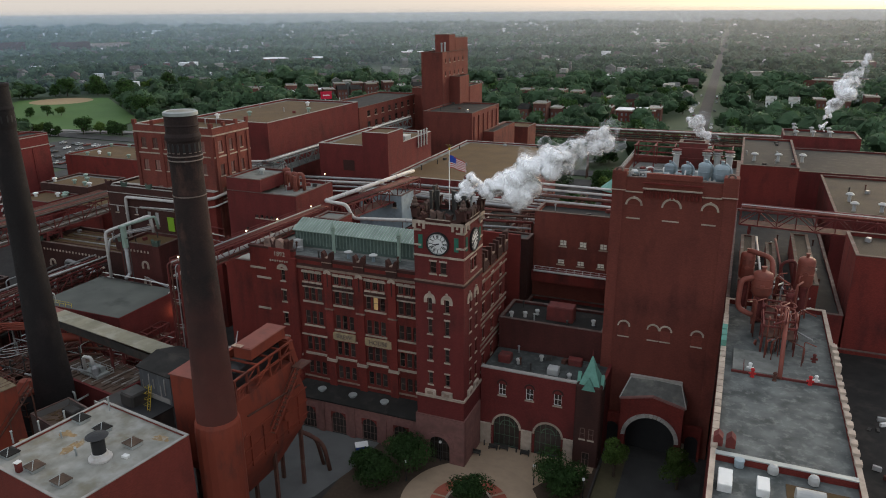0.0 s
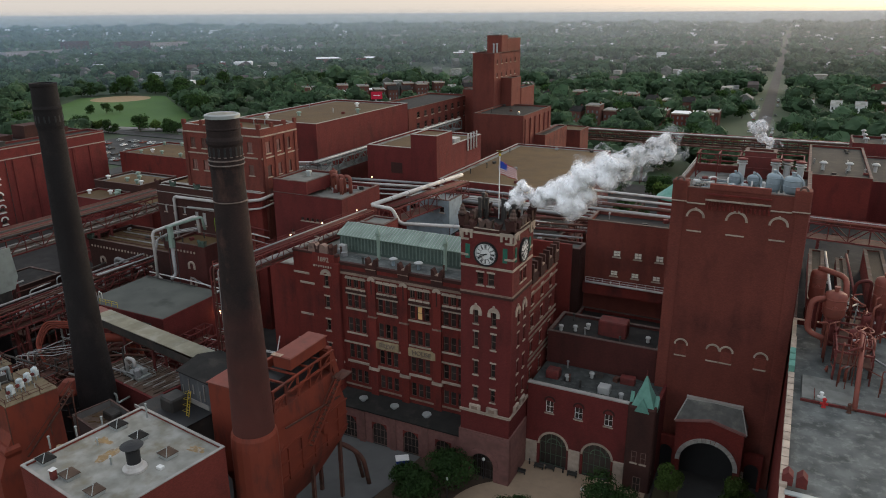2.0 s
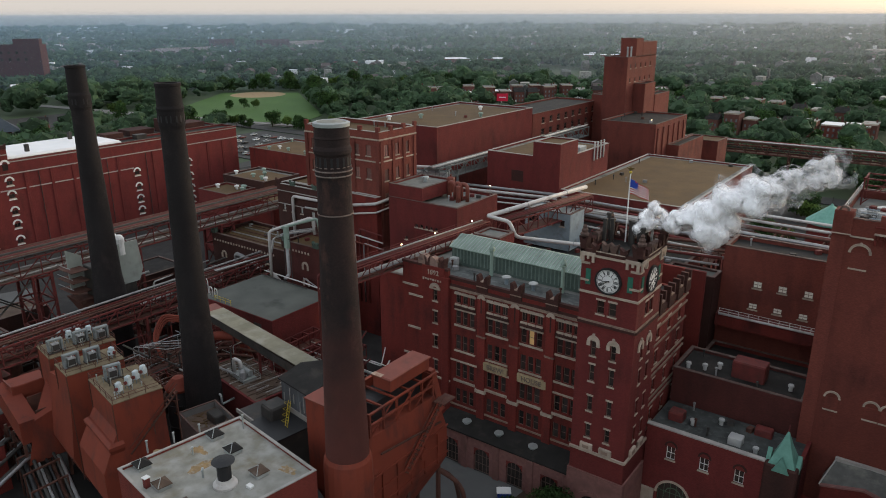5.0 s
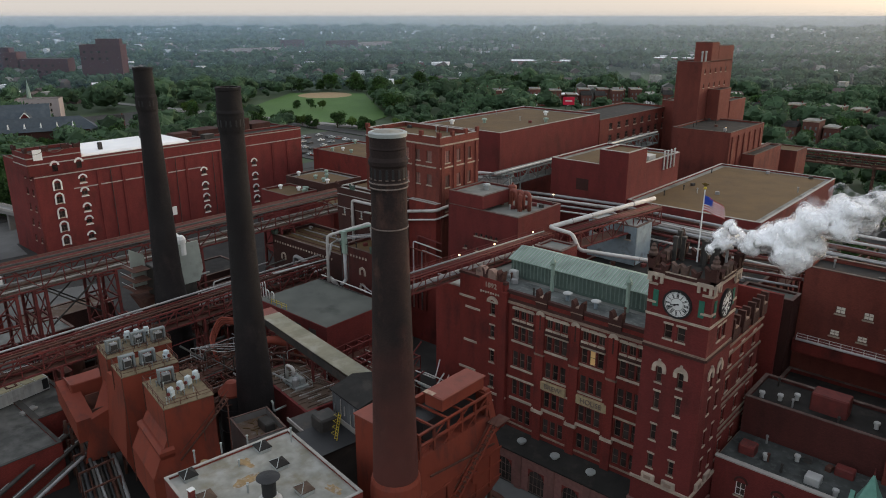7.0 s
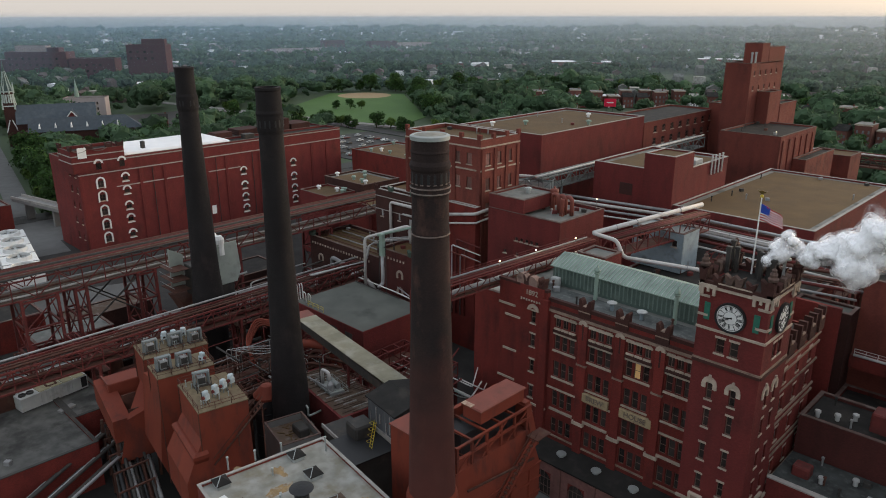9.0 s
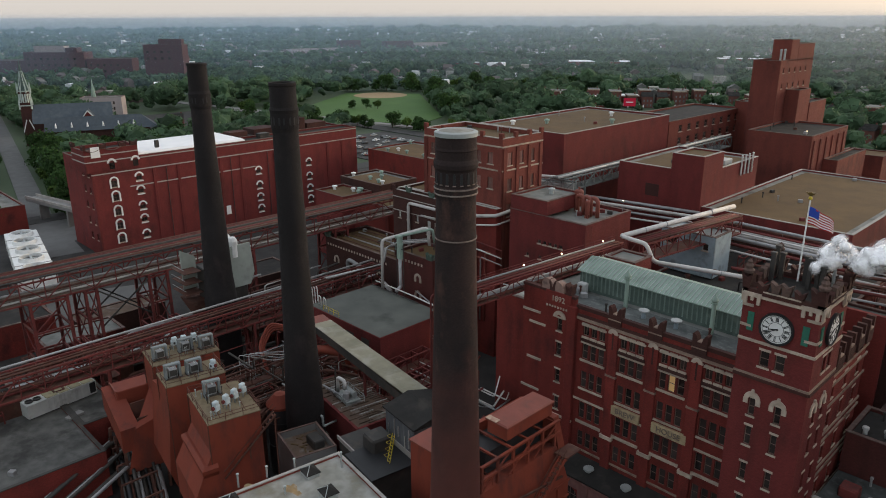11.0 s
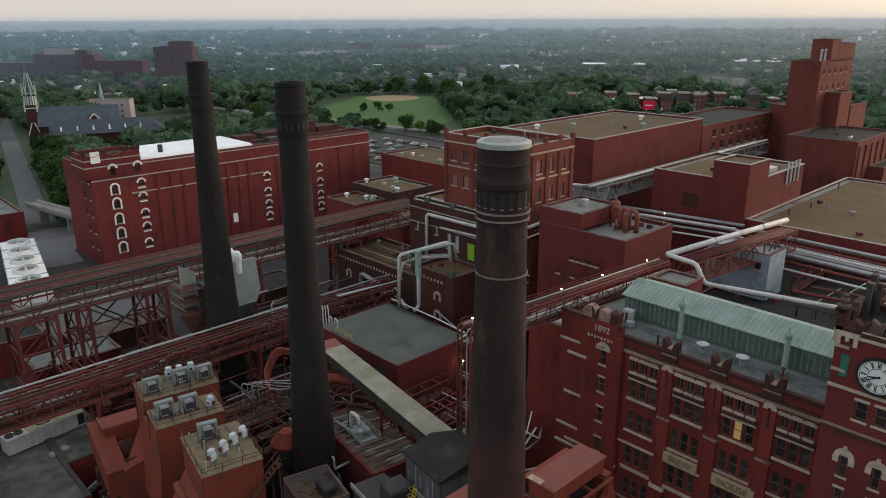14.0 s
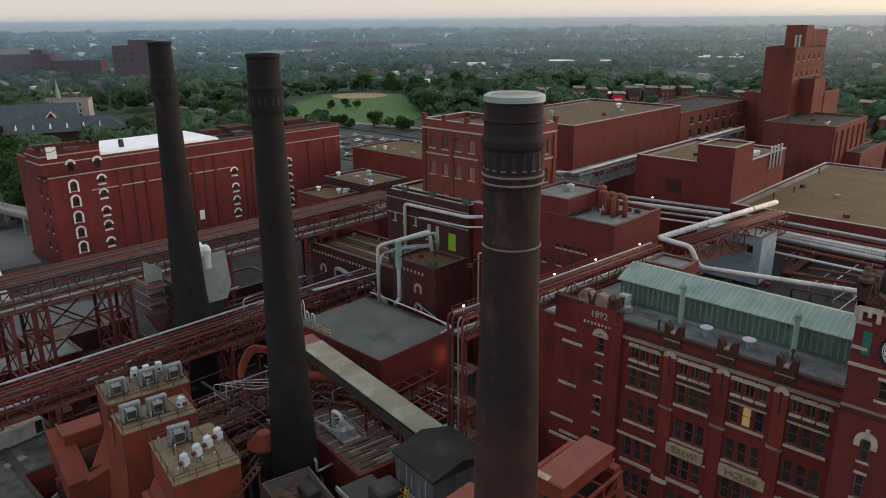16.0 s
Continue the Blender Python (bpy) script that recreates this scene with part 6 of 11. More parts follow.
def rectifier(m, u, v, kind, turn=0.0):
    """Roof machine of a precipitator: a grey transformer, or a white insulator drum on a stand."""
    if kind == "box":
        t = thing("transformer", "blue-grey transformer between two radiator banks on the deck", "transformer", (0, 0, 0), group="deck transformers")
        for s in (-0.95, 0.67):
            part("radiator", Shape().bevel(s, s + 0.28, -0.42, 0.42, 0.15, 1.75, 0.06), DECK_GREY, t)
        part("top_beam", Shape().bevel(-0.98, 0.98, -0.3, 0.3, 1.62, 1.86, 0.06), DECK_GREY, t)
        part("tank", Shape().bevel(-0.5, 0.5, -0.38, 0.38, 0.2, 1.25, 0.08), PIPE_GREY, t)
        part("grille", Shape().box(-0.42, 0.42, -0.41, -0.37, 0.35, 1.1), DARK_STEEL, t)
        part("skid", Shape().box(-1.0, 1.0, -0.5, 0.5, 0, 0.15), DARK_STEEL, t)
        part("bushing", Shape().lathe([(0.1, 1.25), (0.07, 1.45), (0.1, 1.5), (0.0, 1.6)], (0.1, 0), 8), WHITE_PAINT, t)
    else:
        t = thing("insulator_housing", "pale two-box insulator housing with red end on a stand", "insulator", (0, 0, 0), group="deck insulators")
        part("housing", Shape().bevel(-0.4, 0.4, -0.36, 0.36, 0.55, 1.25, 0.1), DECK_PALE, t)
        part("hood", Shape().bevel(-0.3, 0.46, -0.3, 0.3, 1.25, 1.75, 0.12), DECK_PALE, t)
        part("port", Shape().box(-0.15, 0.15, -0.38, -0.34, 0.75, 1.05), DARK_STEEL, t)
        part("end_cap", Shape().tube([(0.4, 0, 0.95), (0.62, 0, 0.95)], 0.24, 10), RED_STEEL, t)
        for a in (-0.32, 0.32):
            for b in (-0.28, 0.28):
                part("leg", Shape().box(a - 0.045, a + 0.045, b - 0.045, b + 0.045, 0, 0.56), DECK_GREY, t)
    t.matrix_basis = m @ pose(u, v, 0, 0, 0, turn)
    t.scale = (1.18, 1.18, 1.18) if kind == "box" else (1.06, 1.06, 1.06)
    return t


for u, v in ((4.6, 6.1), (5.5, 4.7), (6.4, 3.3), (7.4, 1.7)):
    rectifier(P1, u, v, "drum", -60)
rectifier(P1, 2.0, 2.7, "box", 85)
rectifier(P2, 2.6, 1.6, "box", 92)
rectifier(P2, 2.8, 4.5, "box", 92)
rectifier(P2, 4.0, 6.9, "drum", 30)
rectifier(P3, 4.2, 1.6, "box", 92)
rectifier(P3, 3.6, 5.6, "box", 92)
rectifier(P3, 4.2, 8.6, "box", 92)
for u, v in ((1.6, 4.4), (1.8, 5.8), (1.8, 7.4)):
    rectifier(P3, u, v, "drum", 90)
st_ = thing("deck_stair", "rust-red steel stair beside the precipitator", "stair", (-89.0, 62.4, 0), -11)
for s_ in (0.0, 0.9):
    part("stringer", Shape().bar((s_, -3.4, 14.6), (s_, 4.0, 21.6), 0.18), RUST_STEEL, st_)
    part("hand_rail", Shape().bar((s_, -3.4, 15.7), (s_, 4.0, 22.7), 0.07), RUST_STEEL, st_)
for k in range(16):
    part("tread", Shape().box(0, 0.9, -3.3 + k * 0.46, -3.04 + k * 0.46, 14.7 + k * 0.435, 14.75 + k * 0.435), RUST_STEEL, st_)
for y in (-3.3, 0.3, 3.9):
    part("post", Shape().box(0.4, 0.56, y - 0.08, y + 0.08, 3.0, 14.6 + (y + 3.4) * 0.945), RUST_STEEL, st_)
_r = random.Random(4)
for m, w, d, n in ((P1, 9.4, 6.7, 18), (P2, 5.2, 8.2, 16), (P3, 6.2, 10.0, 20)):
    for k in range(n):
        u, v, h = _r.uniform(0.6, w - 0.6), _r.uniform(0.6, d - 0.6), _r.uniform(0.4, 1.3)
        solid("rapper_rod", Shape().lathe([(0.06, 0), (0.06, h), (0.12, h), (0.1, h + 0.16), (0.0, h + 0.2)], (0, 0), 6), _r.choice((DARK_STEEL, DECK_GREY, GALV, DARK_STEEL)), "short rapper rod standing on the deck", "rapper rod", group="rapper rods", at=m @ pose(u, v, 0))
    for k in range(3):
        v = d * (k + 1) / 4
        solid("conduit", Shape().tube([(0.4, v, 0.18), (w * 0.5, v + 0.3, 0.18), (w - 0.5, v, 0.18)], 0.05, 6), RUST_STEEL, "thin conduit across the deck", "conduit", group="deck conduits", at=m)
# inlet ducts
du = thing("inlet_duct", "angular orange-red inlet duct with a slot", "duct", (-122.3, 57.2, 0), -6)
part("side_duct", Shape().bevel(0, 3.6, 0, 5.4, 11.6, 16.0, 0.15), ORANGE_STEEL, du)
part("front_duct", Shape().rings([[(0.2, -1.4, 12.2), (0.2, 1.3, 12.2), (0.2, 1.3, 15.9), (0.2, -1.4, 15.9)], [(9.2, -1.4, 8.6), (9.2, 1.3, 8.6), (9.2, 1.3, 12.4), (9.2, -1.4, 12.4)]]), ORANGE_STEEL, du)
part("gusset", Shape().rings([[(5.2, 3.2, 8.0), (5.2, 5.4, 8.0), (5.2, 5.4, 16.4), (5.2, 4.6, 16.2)], [(9.6, -1.2, 5.0), (9.6, 5.4, 5.0), (9.6, 5.4, 13.6), (9.6, 0.6, 12.2)]]), ORANGE_STEEL, du, "faceted sheet transition")
part("slot_rib", Shape().box(5.6, 5.8, 1.3, 3.4, 9.0, 14.6), RUST_STEEL, du)
part("slot_rib", Shape().box(8.6, 8.8, 1.3, 3.2, 8.6, 13.4), RUST_STEEL, du)
part("top_rim", Shape().box(-0.1, 3.7, -0.1, 0.1, 16.0, 16.2), PINK_STEEL, du)
part("hopper", Shape().rings([rect(0.8, 2.8, 1.5, 4, 7), rect(0, 3.6, 0, 5.4, 11.6)]), ORANGE_STEEL, du)
for x in (0.3, 3.4, 8.8):
    for y in (-1.1, 4.8):
        part("leg", Shape().box(x - 0.2, x + 0.2, y - 0.2, y + 0.2, 0, 8.6), RUST_STEEL, du)
# ---- low roof with generator container ----
ROOF_ASH = mat("ash_stained_roof", (0.115, 0.113, 0.104), (0.060, 0.060, 0.056), scale=0.4, mix=0.35, stain=(0.032, 0.031, 0.029), stain_scale=0.16, stain_amount=0.85, sharp=0.14)
lr = block("ash_house", "low brick ash house with stained grey roof", -156, 22, 39.0, 31.5, 8.0, walls=BRICK_OX, roof=ROOF_ASH, parapet=0.3, coping_mat=DARK_STEEL)
block("ash_house", "end of the low ash house with stained grey roof", -154, 53.6, 27.0, 7.0, 8.0, walls=BRICK_OX, roof=ROOF_ASH, parapet=0.3, coping_mat=DARK_STEEL)
PANEL_TAN = mat("tan_weathered_sheet", (0.30, 0.26, 0.16), (0.20, 0.18, 0.12), scale=0.8, stain=(0.12, 0.105, 0.08), stain_scale=0.5, stain_amount=0.7)
ct = thing("generator_container", "long pale grey generator container with roof fans", "container", (-137.8, 47.6, 7.7), 8)
part("body", Shape().bevel(0, 2.6, 0, 11.6, 0.2, 2.6, 0.06), MACHINE_GREY, ct)
for k in range(4):
    part("roof_panel", Shape().bevel(0.15, 2.45, 3.3 + k * 2.05, 5.2 + k * 2.05, 2.6, 2.7, 0.03), PANEL_TAN, ct, "tan sheet roof panel")
for k in range(7):
    part("corrugation", Shape().box(2.6, 2.66, 3.4 + k * 0.9, 3.8 + k * 0.9, 0.4, 2.4), MACHINE_GREY, ct)
part("louvre", Shape().box(2.6, 2.68, 10.4, 11.4, 0.5, 2.4), BLACK_STEEL, ct)
for y in (0.9, 2.2):
    part("fan", Shape().lathe([(0.62, 2.6), (0.62, 2.85), (0.5, 2.85), (0.5, 2.65)], (1.3, y), 14), DARK_STEEL, ct)
part("skid", Shape().box(0.1, 2.5, 0.1, 11.5, 0, 0.2), DARK_STEEL, ct)
copy_thing(ct, pose(-141.4, 35.5, 7.7, 0, 0, 3))
solid("roof_block", Shape().bevel(-0.6, 0.6, -1.4, 1.4, 0, 0.4, 0.05), CONCRETE, "concrete plinth lying on the low roof", "plinth", at=pose(-131.5, 53.8, 7.7, 0, 0, 20))
for k in range(9):
    pipe("yard_pipe", "dark lagged pipe in the pipe trench", [(-128.5 + k * 1.25, 62.5, 4.5 + (k % 3) * 0.7), (-124.5 + k * 1.3, 56.0, 4.6 + (k % 3) * 0.7), (-112.0 + k * 1.4, 38 - k * 0.4, 4.6 + (k % 3) * 0.7)], 0.28, DARK_STEEL if k % 4 else PIPE_GREY, 1.2)
for k in range(3):
    pipe("yard_pipe", "grey bent pipe beside the low roof", [(-131.0 + k * 1.6, 61.0, 2.0), (-131.0 + k * 1.6, 61.0, 8.6), (-127.5 + k * 1.6, 60.0, 8.6), (-127.0 + k * 1.6, 59.5, 2.0)], 0.32, PIPE_GREY, 1.2)
for k in range(2):
    pipe("gas_pipe", "yellow gas pipe along the low roof", [(-156, 33.5 + k * 1.5, 8.6), (-118, 33.5 + k * 1.5, 8.6)], 0.14, YELLOW_PAINT)

for k in range(10):
    a, z = k / 9, 4.0 + (0.0, 1.1, 0.4, 1.6, 0.8)[k % 5]
    x0, y0, x1, y1 = -128.2 + 4.4 * a, 57.6 + 4.4 * a, -99.5 + 3.6 * a, 50.2 + 4.2 * a
    pipe("trench_pipe", "sooty dark pipe in the trench beside the precipitators", [(x0, y0, 1.0), (x0 + 0.6, y0 - 0.2, z), ((x0 + x1) / 2, (y0 + y1) / 2 + 0.3, z), (x1, y1, z)], (0.22, 0.32, 0.17, 0.28)[k % 4], (DARK_STEEL, BLACK_STEEL, RUST_STEEL, DARK_STEEL, PIPE_GREY)[k % 5], 0.8)
for k in range(5):
    t = thing("pipe_hoop", "rusty steel frame over the trench pipes", "pipe frame", (-124.0 + k * 5.2, 56.4 - k * 1.35, 0), group="trench frames")
    for v in (0.0, 5.2):
        part("post", Shape().box(-0.1, 0.1, v - 0.1, v + 0.1, 0, 6.6), RUST_STEEL, t)
    part("beam", Shape().box(-0.12, 0.12, -0.1, 5.3, 6.6, 6.85), RUST_STEEL, t)
    part("beam", Shape().box(-0.12, 0.12, 0.1, 5.1, 3.4, 3.6), RUST_STEEL, t)

for k in range(4):
    pipe("loop_pipe", "orange-red bent pipe beside the chimney", [(-118.4 + k * 0.9, 83.4 - k * 0.5, 8.0), (-124.6 + k * 0.5, 85.6 - k * 0.5, 11.4 + k * 0.7), (-125.4 + k * 0.5, 88.6 - k * 0.5, 14.6 + k * 0.7), (-119.0 + k * 0.4, 90.4 - k * 0.5, 15.0 + k * 0.7)], 0.2, ORANGE_STEEL, 1.6)
pipe("loop_pipe", "thick orange-red elbow beside the chimney", [(-113.0, 86.0, 13.0), (-110.6, 89.0, 15.4), (-106.0, 91.6, 15.0), (-104.6, 92.6, 9.0)], 0.85, ORANGE_STEEL, 1.6, n=14)
for k in range(4):
    pipe("thin_line", "thin pale pipe looping through the steelwork", [(-122.0 + k * 1.1, 79.4 + k * 0.4, 4.0), (-122.0 + k * 1.1, 79.4 + k * 0.4, 13.4 + k * 0.4), (-116.6 + k * 0.6, 83.0 + k * 0.8, 13.0 + k * 0.5), (-115.8 + k * 0.5, 86.4, 12.6 + k * 0.5)], 0.07, (PIPE_WHITE, PIPE_GREY)[k % 2], 0.6)

# ---- pipe bridges ----
lower = truss("pipe_bridge", "red steel lattice pipe bridge on trestles", (-133.0, 22), (-133.0, 121.0), 14.0, 17.6, 3.8, bay=3.6, legs=(12, 38, 66, 88))
for k, (x, z, r, m) in enumerate(((-134.7, 18.4, 0.2, PIPE_GREY), (-133.6, 14.7, 0.3, RUST_STEEL), (-132.6, 14.6, 0.26, RED_STEEL), (-131.8, 15.4, 0.22, RUST_STEEL), (-133.9, 16.4, 0.24, RUST_STEEL), (-131.6, 18.1, 0.22, RUST_STEEL), (-132.9, 18.0, 0.16, RUST_STEEL), (-133.4, 15.8, 0.18, RED_STEEL))):
    pipe("bridge_pipe", "pipe carried on the red lattice bridge", [(x, 22, z), (x, 60, z), (x, 121, z)], r, m, flanges=9.0 if r > 0.28 else 0.0)
upper = truss("pipe_bridge", "large rust-red lattice pipe bridge with wide deck", (-162.5, 24), (-162.5, 153), 19.2, 23.2, 7.5, bay=4.4, legs=(), deck=ROOF_RUST)
for a, b in ((4.5, 10.5), (32.5, 39.2), (42.6, 44.8), (55.5, 59.5), (76.0, 80.5), (104.0, 108.0)):
    for u in (a, b):
        for s in (-3.7, 3.7):
            part("trestle_leg", Shape().bar((u, s * 1.12, 0), (u, s, 19.2), 0.55), RED_STEEL, upper)
        for z in (6.2, 12.6, 18.4):
            part("trestle_tie", Shape().box(u - 0.18, u + 0.18, -4.0, 4.0, z, z + 0.4), RED_STEEL, upper)
        for z in (0.4, 6.6, 12.8):
            part("trestle_brace", Shape().bar((u, -4.0, z), (u, 3.9, z + 5.8), 0.2), RED_STEEL, upper)
    for s in (-3.8, 3.8):
        for z in (6.2, 12.6, 18.4):
            part("trestle_tie", Shape().box(a, b, s - 0.16, s + 0.16, z, z + 0.36), RED_STEEL, upper)
        for z in (0.4, 6.6, 12.8):
            part("trestle_brace", Shape().bar((a, s, z), (b, s, z + 5.8), 0.2), RED_STEEL, upper)
for s in (-3.8, 3.8):
    part("long_brace", Shape().bar((44.8, s, 10.5), (55.5, s, 18.6), 0.28), DARK_STEEL, upper)
    part("long_brace", Shape().bar((44.8, s, 18.6), (55.5, s, 10.5), 0.28), DARK_STEEL, upper)
for k in range(9):
    x = -165.9 + k * 0.86
    pipe("bridge_pipe", "rusty pipe carried on the large lattice bridge", [(x, 24, 23.9), (x, 90, 23.9), (x, 153, 23.9)], (0.3, 0.18, 0.24, 0.34, 0.16, 0.26, 0.2, 0.3, 0.22)[k], (RUST_STEEL, RED_STEEL, RUST_STEEL, DARK_STEEL, RUST_STEEL, RED_STEEL, ROOF_RUST, RUST_STEEL, DARK_STEEL)[k])
for k in range(3):
    pipe("bridge_pipe", "pale pipe hung under the large lattice bridge", [(-159.4 + k * 0.2, 24, 19.9 + k * 0.9), (-159.4 + k * 0.2, 153, 19.9 + k * 0.9)], 0.2, (PIPE_WHITE, RUST_STEEL, PIPE_GREY)[k])
BR0, BR1 = Vector((-80.0, 89.0)), Vector((-76.5, 129.0))
truss("pipe_bridge", "red lattice pipe bridge beside the brewhouse", BR0, BR1, 31.2, 33.6, 2.4, bay=2.6, legs=(), brace=0.11, chord=0.17)
for k, (o, z, r, m) in enumerate(((-0.9, 33.85, 0.13, PIPE_GREY), (-0.45, 33.8, 0.10, RUST_STEEL), (0.0, 33.82, 0.12, RED_STEEL), (0.5, 33.8, 0.09, RUST_STEEL), (0.9, 33.84, 0.12, RED_STEEL), (-0.7, 31.6, 0.2, PIPE_WHITE), (-0.1, 31.55, 0.16, PIPE_GREY), (0.6, 31.6, 0.2, RUST_STEEL), (0.7, 32.5, 0.12, PIPE_WHITE), (-0.8, 32.6, 0.1, RED_STEEL))):
    pipe("bridge_pipe", "thin pipe carried on the bridge beside the brewhouse", [(BR0.x + o, BR0.y, z), (BR1.x + o, BR1.y, z)], r, m)
rail("thin red guard rail on the bridge beside the brewhouse", [(BR0.x - 1.15, BR0.y, 33.6), (BR1.x - 1.15, BR1.y, 33.6)], RED_STEEL, h=0.95, gap=2.6)
for y in (90.0, 106.0, 114.6, 125.0):
    lamp(BR0.x + (y - BR0.y) * 0.0875 - 0.3, y, 34.5, 0.9)
mast = truss("pipe_trestle", "red steel lattice tower that carries pipes down", (-81.4, 90.2), (-78.8, 90.2), 4.0, 31.2, 2.6, bay=2.6, brace=0.12, chord=0.18)
for z in (8.5, 13, 17.5, 22, 26.5):
    part("landing", Shape().box(0, 2.6, -1.3, 1.3, z - 0.08, z + 0.08), GALV if z < 14 else RUST_STEEL, mast)
    part("tie", Shape().bar((0, -1.3, z), (2.6, -1.3, z - 4.4), 0.12), RED_STEEL, mast)
    part("landing_rail", Shape().bar((0, -1.3, z + 1.0), (2.6, -1.3, z + 1.0), 0.06).bar((0, -1.3, z + 0.5), (2.6, -1.3, z + 0.5), 0.05), GALV, mast)
for x, z, r, m in ((-81.2, 33.8, 0.14, RED_STEEL), (-80.5, 33.8, 0.14, RUST_STEEL), (-79.6, 33.7, 0.1, PIPE_GREY), (-79.0, 33.6, 0.16, RED_STEEL)):
    pipe("riser_pipe", "pipe rising up the red lattice tower", [(x, 88.4, 2), (x, 88.4, z), (x, 91, z)], r, m, 0.7)
drop = block("duct_house", "plain dark red house with pale stained roof beside the brewhouse", -85.4, 107.5, 7.6, 12.0, 28.2, walls=BRICK_OX, roof=ROOF_PALE, parapet=0.25)
ob = truss("pipe_bridge", "far dark red pipe bridge over the street", (-100.0, 323.0), (20.0, 327.0), 18.0, 22.0, 4.0, bay=4.0, legs=(4, 40, 80, 116), material=RUST_STEEL, brace=0.3, chord=0.5)
pipe("bridge_pipe", "long white pipe on the far bridge", [(-104, 322, 16), (-104, 322, 22.6), (-98, 322, 22.6), (20, 326, 22.6)], 0.3, PIPE_WHITE, 2.0)
pipe("bridge_pipe", "dark red pipe on the far bridge", [(-98, 324, 22.5), (20, 328, 22.5)], 0.4, RED_STEEL)
for k in range(3):
    pipe("bridge_pipe", "rusty pipe inside the far bridge", [(-99, 322.4 + k, 18.9 + 0.7 * k), (20, 326.4 + k, 18.9 + 0.7 * k)], 0.3, (RUST_STEEL, DARK_STEEL, RED_STEEL)[k])

# ---- grey conveyor gallery to the pipe end block ----
CONVEYOR = mat("grey_green_conveyor_steel", (0.185, 0.205, 0.195), (0.13, 0.145, 0.14), rough=0.5, scale=0.8, stain=(0.09, 0.08, 0.07), stain_scale=0.6, stain_amount=0.6)
cg = truss("conveyor_gallery", "galvanised conveyor gallery with lattice sides", (-112.5, 160.0), (-112.5, 247.0), 31.6, 34.6, 3.6, bay=4.0, material=CONVEYOR, deck=CONVEYOR, category="conveyor", legs=(8, 40))
part("gallery_roof", Shape().bevel(0, 87, -0.9, 1.9, 34.6, 34.8, 0.06), ROOF_GREY, cg)
pipe("gallery_pipe", "white pipe along the conveyor gallery", [(-111.2, 158, 35.3), (-111.2, 166, 35.3), (-111.2, 247, 35.3)], 0.26, PIPE_WHITE, flanges=12)
cg2 = truss("conveyor_gallery", "galvanised cross gallery between the houses", (-125.0, 157.0), (-110.0, 163.5), 31.0, 34.0, 3.4, bay=3.6, material=CONVEYOR, deck=CONVEYOR, category="conveyor")
part("cladding", Shape().box(0, 16, -1.75, 1.75, 31.0, 33.4), GALV, cg2)
pipe("gallery_pipe", "white pipe bent onto the cross gallery", [(-127, 156, 34.4), (-112.4, 162.4, 34.4), (-112, 168, 34.4)], 0.35, PIPE_WHITE, 2.0)

# ---- white steam main behind the brewhouse ----
pipe("steam_main", "fat white lagged steam main with bends", [(-76.2, 129.4, 34.8), (-73.6, 147.0, 34.9), (-71.2, 162.0, 35.0)], 0.46, PIPE_WHITE, 1.0, n=14, flanges=8)
pipe("steam_main", "fat white lagged steam main with bends", [(-75.4, 134.6, 34.8), (-76.2, 129.2, 34.8), (-71.0, 128.6, 34.7), (-69.6, 128.9, 31.8), (-66.6, 130.6, 31.5), (-44.5, 135.6, 31.6)], 0.36, PIPE_WHITE, 0.9, n=14, flanges=8)
truss("pipe_rack", "red steel pipe rack behind the brewhouse", (-74.4, 131.0), (-70.0, 160.0), 30.5, 33.6, 3.4, bay=3.2, category="pipe rack", brace=0.16)
for k in range(4):
    pipe("rack_pipe", "pipe on the rack behind the brewhouse", [(-75.2 + k * 0.75, 131, 34.0), (-70.8 + k * 0.75, 160, 34.0)], 0.2, (RUST_STEEL, RED_STEEL, RED_STEEL, RUST_STEEL)[k])
for k in range(10):
    y, z = 158.0 + k * 1.7, 27.4 + (k % 4) * 0.75
    pipe("long_pipe", "long pipe run across the yard behind the brewhouse", [(-84 + (k % 3) * 3, y, z), (-36, y - 2.0, z)], 0.22 + 0.1 * (k % 3), (PIPE_WHITE, RED_STEEL, PIPE_GREY, PIPE_WHITE, RUST_STEEL)[k % 5], flanges=11 if k % 2 else 0)
for k in range(9):
    y, z = 158.5 + k * 1.9, 30.0 + (k % 3) * 0.8
    pipe("long_pipe", "pipe run between the tower and the tall block", [(-44 + (k % 2) * 4, y, z), (-12.5, y - 1.0, z)], (0.16, 0.24, 0.3)[k % 3], (PIPE_WHITE, PIPE_GREY, RUST_STEEL, PIPE_WHITE, RED_STEEL)[k % 5])
for x in (-40.0, -31.0, -22.0, -14.0):
    truss("pipe_rack", "dark steel rack under the pipe runs", (x, 149.0), (x, 175.0), 26.6, 29.7, 1.4, bay=6.5, material=RUST_STEEL, legs=(1, 13, 25), category="pipe rack", brace=0.14, chord=0.22)
for k in range(5):
    pipe("long_pipe", "pipe run behind the glass-block wall", [(-42, 149.5 + k * 1.2, 31.0 + (k % 2) * 0.7), (-13, 149.0 + k * 1.2, 31.0 + (k % 2) * 0.7)], 0.18, (PIPE_GREY, RED_STEEL, PIPE_WHITE, RUST_STEEL, PIPE_GREY)[k])
for k in range(6):
    y, z = 136.0 + k * 1.5, 30.2 + (k % 3) * 0.8
    pipe("long_pipe", "pipe run past the back of the brewhouse", [(-62 + k * 2, y, z), (-35, y + 4, z)], 0.2 + 0.07 * (k % 2), (PIPE_GREY, RED_STEEL, RUST_STEEL)[k % 3])
